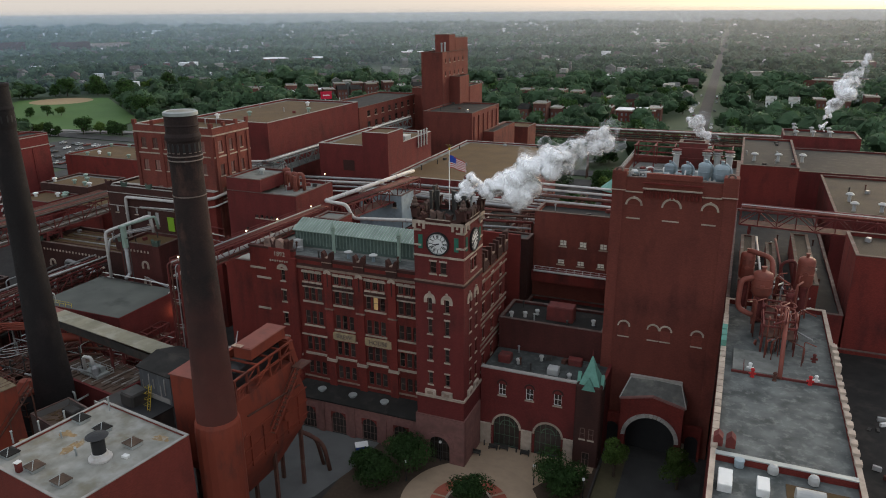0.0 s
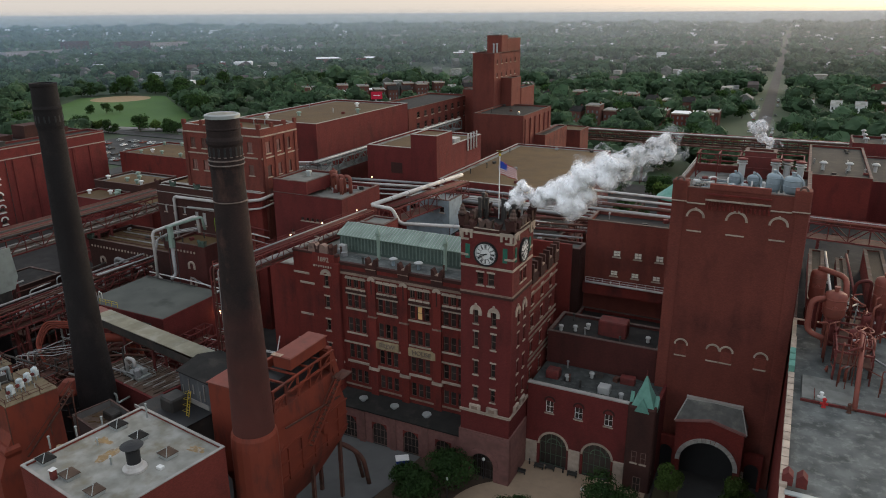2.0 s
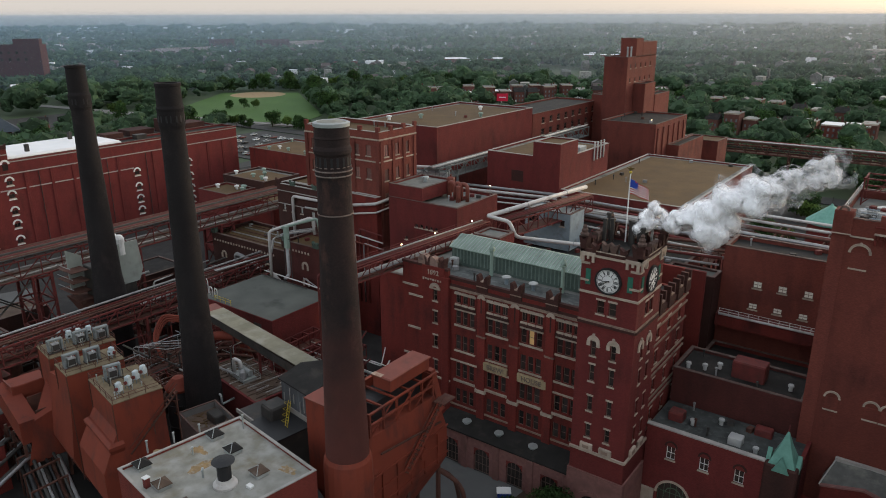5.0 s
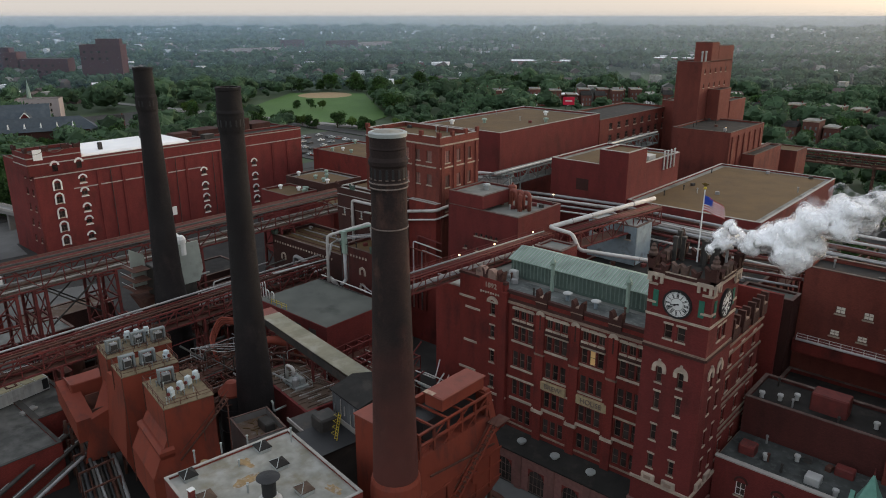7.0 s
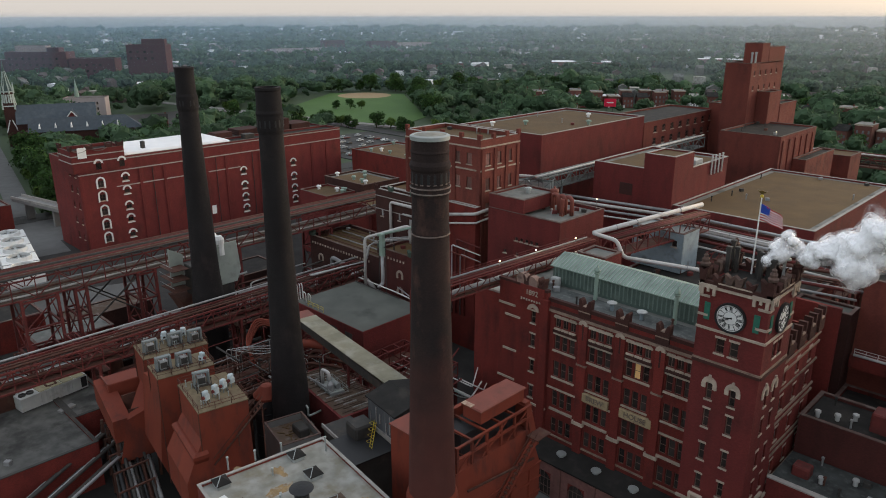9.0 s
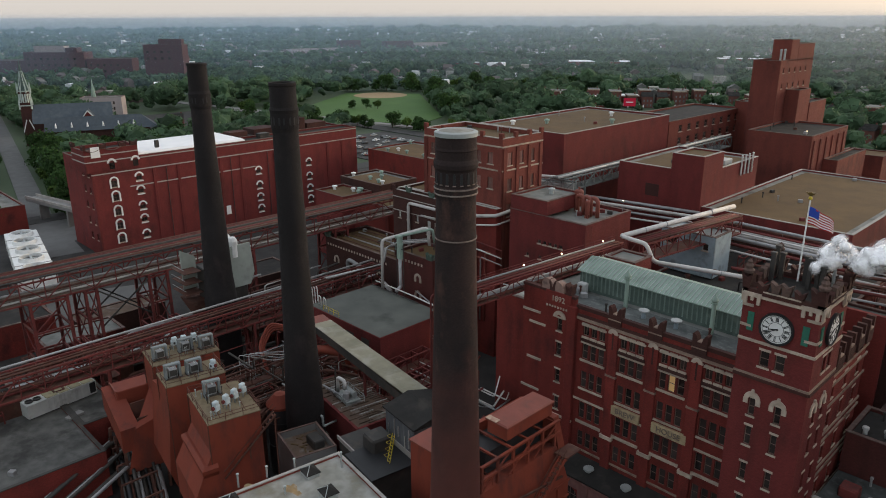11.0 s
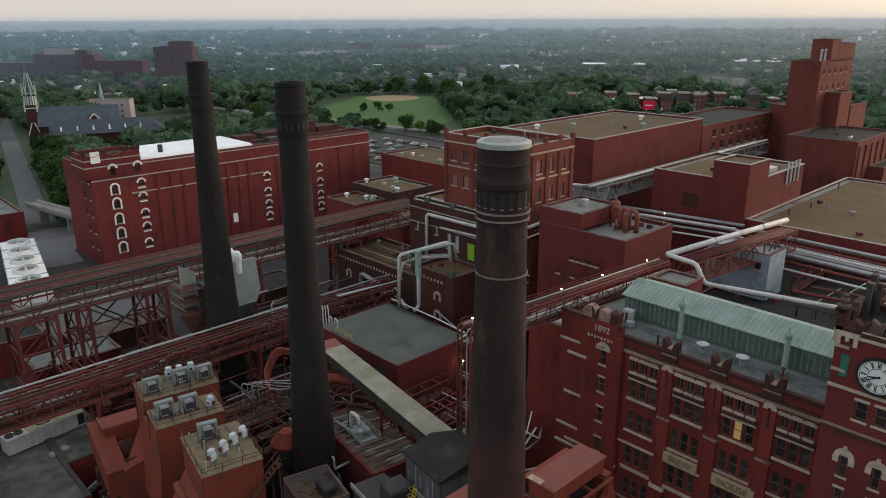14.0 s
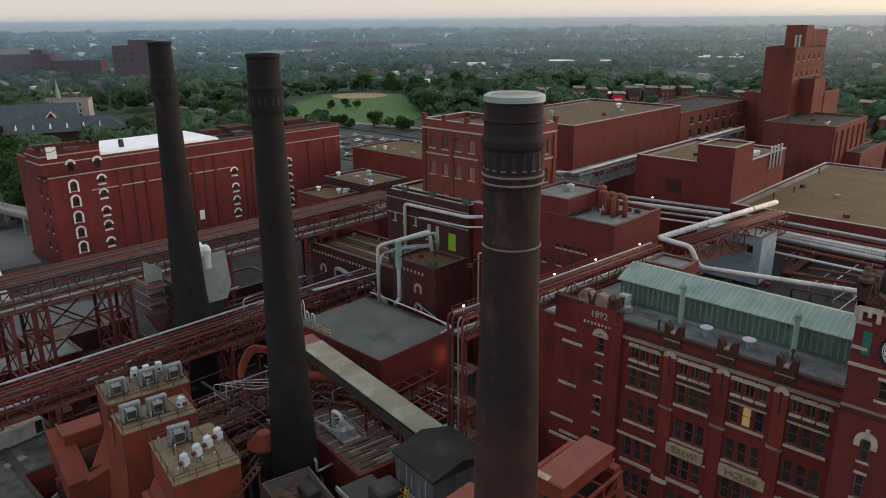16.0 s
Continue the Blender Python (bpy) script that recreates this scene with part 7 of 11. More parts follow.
for x in (-78, -66, -54, -42):
    truss("pipe_rack", "red steel rack under the long pipes", (x, 156.0), (x, 175.0), 24.5, 27.0, 1.2, bay=6.0, legs=(1, 10, 18), category="pipe rack", brace=0.14, chord=0.2)
for k in range(7):
    z = 27.0 + (k % 3) * 0.9
    pipe("long_pipe", "pipe run along the cooler house", [(-118, 161 + k * 1.6, z), (-84, 168 + k * 1.3, z)], 0.2 + 0.08 * (k % 3), (PIPE_WHITE, PIPE_GREY, PIPE_WHITE, RED_STEEL)[k % 4])
block("pipe_yard_house", "low dark block under the pipe runs", -77.4, 121.2, 32.3, 53.0, 24.0, walls=BRICK_OX, roof=ROOF_DARK, parapet=0.3)
block("switch_house", "pale blue painted switch house with metal roof", -79.0, 148.4, 11.0, 6.6, 32.0, z0=24.0, walls=PALE_BLUE, roof=GALV, parapet=0.2,
           windows={"s": [(1.0, 29.2, 2.4, 1.3, 2, 0), (5.4, 29.2, 1.6, 1.3, 1, 0), (8.6, 29.2, 1.1, 1.3, 0, 0)]})
_y = random.Random(52)
for k in range(16):
    x, y, z = _y.uniform(-68, -48), _y.uniform(134, 156), _y.uniform(24.3, 27.5)
    long = _y.uniform(5, 14)
    pipe("roof_pipe", "thin pipe among the plant behind the brewhouse", [(x, y, 23.9), (x, y, z), (x + (long if k % 2 else 0.5), y + (0.5 if k % 2 else long), z)], _y.choice((0.07, 0.1, 0.14)), (PIPE_GREY, RUST_STEEL, PIPE_WHITE, DARK_STEEL)[k % 4], 0.4, n=7)
block("plant_cabin", "small red brick cabin with grey roof behind the green roof", -74.6, 122.0, 5.6, 5.2, 33.3, z0=24.0, walls=BRICK, roof=ROOF_GREY, parapet=0.2)
for k in range(3):
    a = -99.2 + k * 1.6
    pipe("roof_loop", "red painted pipe loop on the cooler house roof", [(a + 6.0, 140, 33.8), (a + 6.0, 140, 37.4), (a + 8.0, 139.4, 37.4), (a + 8.0, 139.4, 33.8)], 0.42, PINK_STEEL, 1.0, n=12)
vessel("roof_vessel", "red painted vessel on the cooler house roof", -94.0, 141.6, 33.7, 0.9, 4.4, PINK_STEEL)
vessel("roof_vessel", "slim red vessel on the cooler house roof", -89.4, 138.0, 33.7, 0.45, 3.6, PINK_STEEL)
solid("roof_vent", Shape().lathe([(0.5, 0), (0.5, 0.9), (0.75, 0.9), (0.7, 1.2), (0.0, 1.4)], (0, 0), 12), GALV, "grey ventilator on the stair head", "ventilator", at=pose(-98.5, 138.5, 36.9))
for x, y, z in ((-97.8, 133.0, 35.8), (-86.5, 146.0, 36.2)):
    lamp(x, y, z)
lamp(-87.3, 243.2, 39.2, 1.0)

# ---- dark houses in the middle ground ----
GREEN_HORN = mat("dull_green_copper_ornament", (0.085, 0.125, 0.100), (0.045, 0.065, 0.052), scale=2.0, stain=(0.16, 0.19, 0.16), stain_scale=1.2, stain_amount=0.6)
tb = block("wash_house", "sooty dark brick house with tan roof and pale parapet", -138.0, 130.2, 22.8, 2.8, 32.9, walls=BRICK_DARK, roof=ROOF_TAN, parapet=0.5,
           windows={"s": [(11.4 + k * 2.3, 24.2, 1.3, 3.2, 0, 0) for k in range(2)] + [(1.8 + k * 3.0, 26.4, 0.9, 1.8, 0, 1) for k in range(3)]}, pane=MACHINE_GREY)
block("wash_house_link", "dark red brick link of the wash house", -115.1, 131.4, 8.2, 1.5, 33.4, walls=BRICK_OX, roof=ROOF_TAN, parapet=0.4)
block("wash_house_end", "sooty dark brick end of the wash house with tan roof", -138.0, 133.2, 7.7, 11.0, 32.9, walls=BRICK_DARK, roof=ROOF_TAN, parapet=0.5)
part("green_door", Shape().bevel(17.6, 19.5, -0.12, 0.0, 23.2, 26.6, 0.04), LIME, tb, "lime green loading door")
for z in (31.2, 28.0):
    part("band", Shape().box(0, 22.8, -0.1, 0, z, z + 0.18), COPING, tb)
for u in (0.5, 5.4, 13.0, 22.0):
    part("merlon", Shape().rings([[(u + a, y, z) for a, z in ((-0.7, 32.9), (0.7, 32.9), (0.9, 34.2), (0.35, 33.6), (0, 33.9), (-0.35, 33.6), (-0.9, 34.2))] for y in (0.4, -0.1)]), GREEN_HORN if u > 4 else BRICK_DARK, tb, "stone horn with green copper")
lb = block("keg_house", "dark brick keg house with tan roof and stone arches", -127.2, 121.6, 11.4, 8.6, 22.4, walls=BRICK_SOOT_SHADE, roof=ROOF_TAN, parapet=0.6)
db = block("stable_house", "sooty dark brick range with stone arches", -161.0, 126.6, 33.7, 13.5, 17.2, walls=BRICK_DARK, roof=ROOF_TAN, parapet=0.7)
for h, us, z in ((lb, (6.9, 6.9), (17.5, 13.6)), (db, (4.5, 21.5), (12.0, 12.0))):
    for u, zz in zip(us, z):
        part("stone_arch", arch_ring(u, zz, 0.55, 1.05, -0.18, 0.0, 12), STONE, h)
        for e in (u - 1.05, u + 0.55):
            part("stone_drop", Shape().box(e, e + 0.5, -0.18, 0, zz - 0.9, zz), STONE, h)
for h, n, z, w in ((lb, 8, 20.4, 8.0), (db, 22, 15.2, 24.0)):
    for k in range(n):
        u = 1.0 + k * w / n
        part("corbel", Shape().box(u, u + 0.35, -0.16, 0, z, z + 0.5), STONE, h)
for h, us, z, y in ((lb, (0.6, 10.6), 22.4, 0.2), (db, (0.8,), 17.2, 0.2)):
    for u in us:
        part("copper_crown", Shape().rings([[(u + a, yy, zz) for a, zz in ((-0.8, z), (0.8, z), (1.1, z + 1.5), (0.45, z + 0.8), (0, z + 1.3), (-0.45, z + 0.8), (-1.1, z + 1.5))] for yy in (0.6, -0.2)]), GREEN_HORN, h, "green copper crown ornament")
ROOF_SMOOTH = mat("smooth_grey_green_roof", (0.108, 0.112, 0.098), (0.070, 0.074, 0.066), scale=0.2, stain=(0.030, 0.031, 0.029), stain_scale=0.12, stain_amount=0.6, sharp=0.14)
dock = block("filter_house", "low red brick filter house with smooth grey roof", -125.3, 97.0, 21.8, 16.0, 17.0, walls=BRICK, roof=ROOF_SMOOTH, parapet=-0.06, coping=False, thick=0.16)
for u in (6.0, 12.0, 16.5):
    part("wall_hatch", Shape().bevel(u, u + 2.2, -0.06, 0.0, 14.2, 15.6, 0.03), DARK_STEEL, dock)
pipe("wall_main", "thick white pipe looping along the dark wall", [(-132.0, 129.6, 20.0), (-132.0, 129.6, 30.6), (-115.4, 129.6, 30.8), (-106.6, 131.0, 32.2), (-106.5, 145.0, 33.0)], 0.36, PIPE_WHITE, 0.9, n=12)
pipe("wall_main", "thinner white pipe under the thick one", [(-128.0, 129.8, 28.4), (-115.4, 129.8, 28.8), (-106.6, 131.0, 30.2), (-106.5, 144.0, 31.0)], 0.2, PIPE_WHITE, 0.8)
pipe("roof_main", "white pipe rising off the red bridge to the dark wall", [(-121.8, 113.0, 17.2), (-121.6, 113.0, 27.7), (-115.2, 119.8, 30.3), (-115.0, 120.1, 26.4)], 0.32, PIPE_WHITE, 0.9, n=12)
pipe("roof_main", "pale green pipe beside the white one", [(-119.4, 114.6, 28.4), (-114.4, 120.4, 30.0), (-114.2, 120.8, 27.0)], 0.28, COPPER, 0.6, n=12)
for k in range(3):
    pipe("roof_main", "thin grey pipe bent up off the red bridge", [(-132.6 + k * 0.5, 106.0, 18.5), (-126.2 + k * 0.3, 116.6, 20.4 + 0.2 * k), (-125.6 + k * 0.4, 117.0, 24.2 + 0.2 * k), (-122.0, 118.6, 25.6 + 0.3 * k), (-116.6, 121.4, 26.6 + 0.3 * k)], 0.13, (PIPE_GREY, PIPE_WHITE, PIPE_GREY)[k], 0.8)
dd = thing("down_duct", "pale green square duct with a grey drop pipe", "duct", (-118.4, 115.0, 0))
part("box", Shape().bevel(-0.5, 0.5, -0.45, 0.45, 24.0, 28.9, 0.08), COPPER, dd)
part("drop", Shape().tube([(0, 0, 24.0), (0, 0, 17.8), (0.4, -1.6, 17.4)], 0.38, 12, 0.5), PIPE_GREY, dd, smooth=True)
for u in (-1.0, 1.0):
    part("stay", Shape().box(u - 0.07, u + 0.07, -0.07, 0.07, 13.0, 27.0), DARK_STEEL, dd)
part("stay_tie", Shape().box(-1.0, 1.0, -0.06, 0.06, 22.0, 22.15).box(-1.0, 1.0, -0.06, 0.06, 26.0, 26.15), DARK_STEEL, dd)
for k in range(3):
    pipe("yard_loop", "grey pipe loop beside the dark range", [(-150.5 + k * 4, 126.0, 6), (-150.5 + k * 4, 125.4, 13.8 - k), (-146.5 + k * 5, 125.4, 13.2 - k), (-138 + k * 2, 125.6, 11.4 - k)], 0.5, (PIPE_GREY, PIPE_GREY, PIPE_WHITE)[k], 1.5, n=12)
for k in range(4):
    pipe("wall_pipe", "white pipe along the foot of the keg house", [(-118.5, 120.6 - k * 0.5, 14.6 + 0.4 * k), (-106, 116.4 - k * 0.4, 14.4 + 0.4 * k)], 0.1, PIPE_GREY)
for k in range(5):
    pipe("roof_pipe", "thin pipe across the tan roof of the dark range", [(-158, 128.5 + k * 2.2, 17.0), (-130, 128.5 + k * 2.2, 17.2)], 0.16, (RUST_STEEL, PIPE_GREY)[k % 2])

for k in range(5):
    pipe("wall_loop", "red painted pipe hugging the link wall", [(-114.6 + k * 1.3, 130.9, 8.0), (-114.6 + k * 1.3, 130.9, 22.4 + (k % 3) * 1.6), (-104.6, 130.6, 22.0 + (k % 3) * 1.6)], 0.16, (PINK_STEEL, PIPE_WHITE, RED_STEEL, PIPE_GREY, PINK_STEEL)[k], 0.6)
for k in range(4):
    pipe("wall_loop", "pale pipe low along the cooler house", [(-104.0, 130.2 - k * 0.5, 14.0 + k * 1.7), (-93.0, 130.2 - k * 0.5, 14.2 + k * 1.7), (-85.6, 129.6 - k * 0.5, 14.2 + k * 1.7)], 0.15, (PIPE_WHITE, PIPE_GREY, PINK_STEEL, PIPE_WHITE)[k], 0.6)

# ---- gallery roof, black hut, ribbed shed ----
lamp(-102.4, 110.8, 13.5, 1.2)
wall_glow = bpy.data.lights.new("wall_lamp_light", "POINT")
wall_glow.energy, wall_glow.color, wall_glow.shadow_soft_size = 45.0, (1.0, 0.62, 0.30), 0.2
new("wall_lamp_light", wall_glow).matrix_basis = pose(-102.3, 110.6, 13.3)
ga = thing("inclined_gallery", "long narrow gallery with tan sheet roof", "gallery", (-113.2, 91.6, 0), -10.2)
GALLERY_ROOF = mat("tan_sheet_roof", (0.26, 0.24, 0.175), (0.19, 0.175, 0.125), scale=0.5, stain=(0.33, 0.32, 0.27), stain_scale=0.3, stain_amount=0.6)
for k in range(13):
    u0, u1 = k * 2.5, k * 2.5 + 2.49
    za, zb = 18.8 + 0.6 * u0 / 32.5, 18.8 + 0.6 * u1 / 32.5
    part("roof_panel", Shape().rings([[(u0, -1.8, za - 0.12), (u0, 1.8, za - 0.12), (u0, 1.8, za), (u0, -1.8, za)], [(u1, -1.8, zb - 0.12), (u1, 1.8, zb - 0.12), (u1, 1.8, zb), (u1, -1.8, zb)]]), GALLERY_ROOF, ga)
part("roof_end", Shape().box(-3.4, 0.0, -1.8, 1.8, 18.4, 18.7), PINK_STEEL, ga, "red end sheet")
part("side", Shape().box(-3, 32.2, -1.4, -1.3, 17.0, 18.5).box(-3, 32.2, 1.3, 1.4, 17.0, 18.5), DARK_STEEL, ga)
part("floor", Shape().box(-3, 32.2, -1.3, 1.3, 16.8, 17.0), RUST_STEEL, ga)
for u in (0, 9, 18, 27):
    part("leg", Shape().box(u - 0.2, u + 0.2, -1.3, -0.95, 0, 16.8).box(u - 0.2, u + 0.2, 0.95, 1.3, 0, 16.8), RED_STEEL, ga)
hut = thing("transfer_house", "black sheet transfer house with low pitched roof", "shed", (-81.9, 80.0, 0), -9)
HUT_GREY = mat("grey_profiled_sheet", (0.115, 0.120, 0.125), (0.080, 0.084, 0.088), rough=0.6, scale=0.6, stain=(0.24, 0.24, 0.235), stain_scale=0.7, stain_amount=0.5, streak=0.15)
part("body", Shape().box(0.1, 7.4, 0.1, 8.0, 9.0, 19.4), HUT_GREY, hut)
part("roof", Shape().rings([[(x, -0.2, 19.4), (x, 4.0, 20.5), (x, 8.3, 19.4), (x, 8.3, 19.2), (x, -0.2, 19.2)] for x in (7.7, -0.2)]), ROOF_DARK, hut, "black pitched sheet roof")
for k in range(5):
    part("lime_streak", Shape().box(0.8 + k * 1.3 + 0.3 * (k % 2), 0.86 + k * 1.3 + 0.3 * (k % 2) + 0.03 * k, -0.02, 0.1, 15.3 + 0.5 * (k % 3), 17.2 + 0.7 * (k * 2 % 3)), COPING, hut)
part("annex", Shape().bevel(0.5, 7.5, -6.5, 0.0, 4.0, 14.2, 0.1), DARK_STEEL, hut)
part("annex_roof", Shape().box(0.3, 7.7, -6.7, 0.0, 14.2, 14.4), BLACK_STEEL, hut)
part("hood", Shape().bevel(-0.3, 2.8, -3.6, -0.4, 14.4, 16.4, 0.3), DARK_STEEL, hut)
part("side_annex", Shape().bevel(-4.2, 0.4, -5.2, -0.6, 4.0, 14.3, 0.1), DARK_STEEL, hut)
part("annex_edge", Shape().box(-4.4, 0.4, -5.4, -5.2, 13.9, 14.5), COPING, hut)
part("wall_stain", Shape().box(0.4, 7.0, -0.02, 0.1, 14.5, 15.3), COPING, hut, "pale dust along the wall foot")
lad = thing("ladder", "yellow caged ladder on the black house", "ladder", (-77.0, 76.4, 14.4), -9)
for s in (-0.3, 0.3):
    part("stile", Shape().bar((s, 0, 0), (s, 0.9, 4.0), 0.07), YELLOW_PAINT, lad)
for k in range(9):
    part("rung", Shape().bar((-0.3, 0.1 * k, 0.44 * k + 0.2), (0.3, 0.1 * k, 0.44 * k + 0.2), 0.05), YELLOW_PAINT, lad)
for k in range(4):
    part("hoop", Shape().tube([(-0.35, 0.1 + 0.2 * k, 1.2 + 0.9 * k), (-0.3, -0.5 + 0.2 * k, 1.2 + 0.9 * k), (0.3, -0.5 + 0.2 * k, 1.2 + 0.9 * k), (0.35, 0.1 + 0.2 * k, 1.2 + 0.9 * k)], 0.03, 5), YELLOW_PAINT, lad)
rs = block("coal_shed", "red sheeted coal shed with ribbed rusty roof", -106.0, 82.8, 17.6, 8.2, 12.6, turn=-9, walls=BRICK, roof=ROOF_RUST, parapet=0.0, coping=False)
for k in range(30):
    b_ = 0.3 + (k * 7 % 5) * 0.7
    part("roof_rib", Shape().box(0.4 + k * 0.57, 0.55 + k * 0.57, b_, b_ + 2.4 + (k * 3 % 4) * 0.9, 12.6, 12.74), ROOF_RUST if k % 3 else COPING, rs)
    part("roof_rib", Shape().box(0.4 + k * 0.57, 0.55 + k * 0.57, 6.2 + (k % 3) * 0.3, 8.4, 12.6, 12.72), COPING if k % 4 == 1 else ROOF_RUST, rs)
part("door", Shape().bevel(7.0, 8.0, -0.08, 0.0, 4.5, 7.0, 0.03), WHITE_PAINT, rs, "white steel door")
sk = thing("fan_skid", "pale fan and pipes on a skid on the rusty roof", "fan skid", (-97.2, 84.6, 12.8), -9)
part("skid", Shape().box(-2.2, 2.4, -1.2, 1.4, 0, 0.3), GALV, sk)
part("drum", Shape().tube([(-1.6, 0.6, 1.0), (1.8, 0.6, 1.0)], 0.5, 12), GALV, sk)
part("pipe_loop", Shape().tube([(-2.0, -0.4, 0.3), (-2.0, -0.4, 2.9), (0.4, -0.4, 3.2), (0.6, -0.4, 2.0)], 0.3, 10, 0.8), PIPE_WHITE, sk, smooth=True)
part("post", Shape().box(-2.6, -2.4, -0.6, -0.4, 0, 4.6), DARK_STEEL, sk)
part("tank", Shape().lathe([(0.6, 0.3), (0.6, 1.6), (0.3, 1.9), (0.0, 2.0)], (1.3, -0.6), 12), PIPE_GREY, sk)
rail("galvanised guard rail round the fan skid", [tuple(pose(-97.2, 84.6, 12.8, 0, 0, -9) @ Vector(p)) for p in ((-2.6, -1.4, 0), (2.8, -1.4, 0), (2.8, 1.8, 0), (-2.6, 1.8, 0))], GALV, closed=True)
pit = block("ash_pit", "walled ash pit with rubble between the stacks", -96.4, 71.2, 7.6, 6.2, 12.4, turn=-13, walls=CONCRETE, roof=ROOF_RUST, parapet=1.1, thick=0.25, over=0.02)
solid("pit_plant", Shape().bevel(-1.4, 1.4, -0.9, 0.9, 0, 1.3, 0.2), DARK_STEEL, "dark plant box in the ash pit", "plant box", at=pose(-91.5, 74.6, 11.3, 0, 0, -9))
for k in range(10):
    solid("broken_board", Shape().bevel(-0.6, 0.6, -0.12, 0.12, 0, 0.1, 0.02), ROOF_TAN, "broken tan board lying in the ash pit", "board", group="broken boards", at=pose(-95.2 + _r.uniform(0, 5.5), 71.6 + _r.uniform(0, 3.2), 11.3, 0, 0, _r.uniform(0, 180)))
block("pump_house", "low dark pump house beside the boiler house", -88.6, 67.2, 20.0, 7.6, 11.2, turn=-9, walls=DARK_STEEL, roof=ROOF_DARK, parapet=0.3)
th = vessel("hopper_tank", "black tank with orange cone top", -103.0, 76.0, 0, 2.2, 13.5, BLACK_STEEL, legs=False)
part("cone", Shape().lathe([(2.25, 12.6), (2.3, 13.0), (0.9, 14.6), (0.0, 14.8)], (0, 0), 18), ORANGE_STEEL, th)

# ---- tangled pipework between the stacks ----
_q = random.Random(11)
for k in range(96):
    x, y = _q.uniform(-124, -101), _q.uniform(74, 95)
    z = _q.uniform(8, 15)
    dx, dy = (_q.uniform(3, 9), 0) if _q.random() < 0.5 else (0, _q.uniform(3, 9))
    up = _q.uniform(-4, 3)
    pipe("process_pipe", "pipe in the tangle between the chimneys", [(x, y, z), (x + dx, y + dy, z), (x + dx, y + dy, z + up), (x + dx + dy * 0.3, y + dy + dx * 0.3, z + up)], _q.choice((0.07, 0.09, 0.12, 0.18)), _q.choice((RUST_STEEL, PIPE_GREY, DARK_STEEL, RED_STEEL, GALV, PIPE_GREY, RUST_STEEL)), 0.4, n=6)
for k in range(4):
    pipe("process_pipe", "rusty bent pipe loop by the chimney", [(-109.5 + k * 0.7, 90 - k * 1.2, 8), (-109.5 + k * 0.7, 90 - k * 1.2, 15.2 - k * 0.6), (-106.0 + k, 92 - k, 15.2 - k * 0.6), (-101.5, 93.5 - k, 14.6 - k * 0.6)], 0.24, RUST_STEEL, 1.8, n=12)
for k in range(5):
    x = -122 + k * 5
    truss("pipe_rack", "rusty steel pipe rack among the tangle", (x, 74), (x, 92), 9.0 + (k % 2), 11.5 + (k % 2), 1.4, bay=4.5, material=RUST_STEEL, legs=(0.5, 9, 17), category="pipe rack", brace=0.12, chord=0.18)
for k in range(34):
    x, y = _q.uniform(-101, -84), _q.uniform(91, 104)
    z = _q.uniform(5, 13)
    pipe("process_pipe", "pipe in the pit beside the filter house", [(x, y, z), (x + _q.uniform(2, 8), y, z), (x + _q.uniform(2, 8), y + _q.uniform(1, 5), z + _q.uniform(-3, 3))], _q.choice((0.08, 0.11, 0.15)), _q.choice((RED_STEEL, PIPE_WHITE, RUST_STEEL, GALV, RED_STEEL)), 0.4, n=8)
for k in range(3):
    truss("pipe_rack", "red steel frame in the pit beside the filter house", (-101 + k * 6, 91.5), (-101 + k * 6, 106), 10.5, 13.0, 2.0, bay=3.0, legs=(0.5, 7, 14), category="pipe rack", brace=0.16, chord=0.22)
solid("landing_roof", Shape().bevel(-90, -84.5, 93, 98.5, 11.5, 11.9, 0.05), VERDIGRIS, "grey-green sheet landing", "landing")
# casing round the far chimney's foot
cs = thing("stack_casing", "pale grey-green sheet casing round the chimney foot", "casing", (-150, 78, 0))
CASING = mat("pale_grey_green_sheet", (0.34, 0.37, 0.33), (0.27, 0.295, 0.265), rough=0.6, scale=0.5, stain=(0.16, 0.16, 0.14), stain_scale=0.4)
part("panel", Shape().rings([[(3.0, 3.6, 17.5), (3.3, 3.6, 17.5), (3.3, 6.6, 18.5), (3.0, 6.6, 18.5)], [(3.0, 3.6, 26.8), (3.3, 3.6, 26.8), (3.3, 6.6, 25.0), (3.0, 6.6, 25.0)]]), CASING, cs)
part("panel", Shape().rings([[(6.8, 10, 17.5), (7.1, 10, 17.5), (7.1, 16.5, 17.5), (6.8, 16.5, 17.5)], [(6.8, 9, 20), (7.1, 9, 20), (7.1, 17.6, 20), (6.8, 17.6, 20)], [(6.8, 9, 26.5), (7.1, 9, 26.5), (7.1, 17.0, 26.5), (6.8, 17.0, 26.5)]]), CASING, cs)
part("body", Shape().bevel(3.4, 6.7, 6.6, 16, 11, 23, 0.2), DARK_STEEL, cs)
part("hopper", Shape().rings([rect(2.6, 6.4, 5.4, 8.4, 12.0), rect(1.2, 6.7, 3.4, 9.4, 16.6)]), RUST_STEEL, cs)
for z in (18.4, 20.6, 22.8):
    part("landing", Shape().box(0.8, 6.9, 2.4, 6.0, z, z + 0.12), RUST_STEEL, cs)
    part("landing_rail", Shape().bar((0.8, 2.4, z + 1.0), (6.9, 2.4, z + 1.0), 0.07), GALV, cs)
for k in range(2):
    part("drum", Shape().lathe([(1.1, 24), (1.1, 27.4), (0.7, 28.1), (0.0, 28.3)], (3.6 + 2.6 * k, 13.5), 14), WHITE_PAINT, cs)
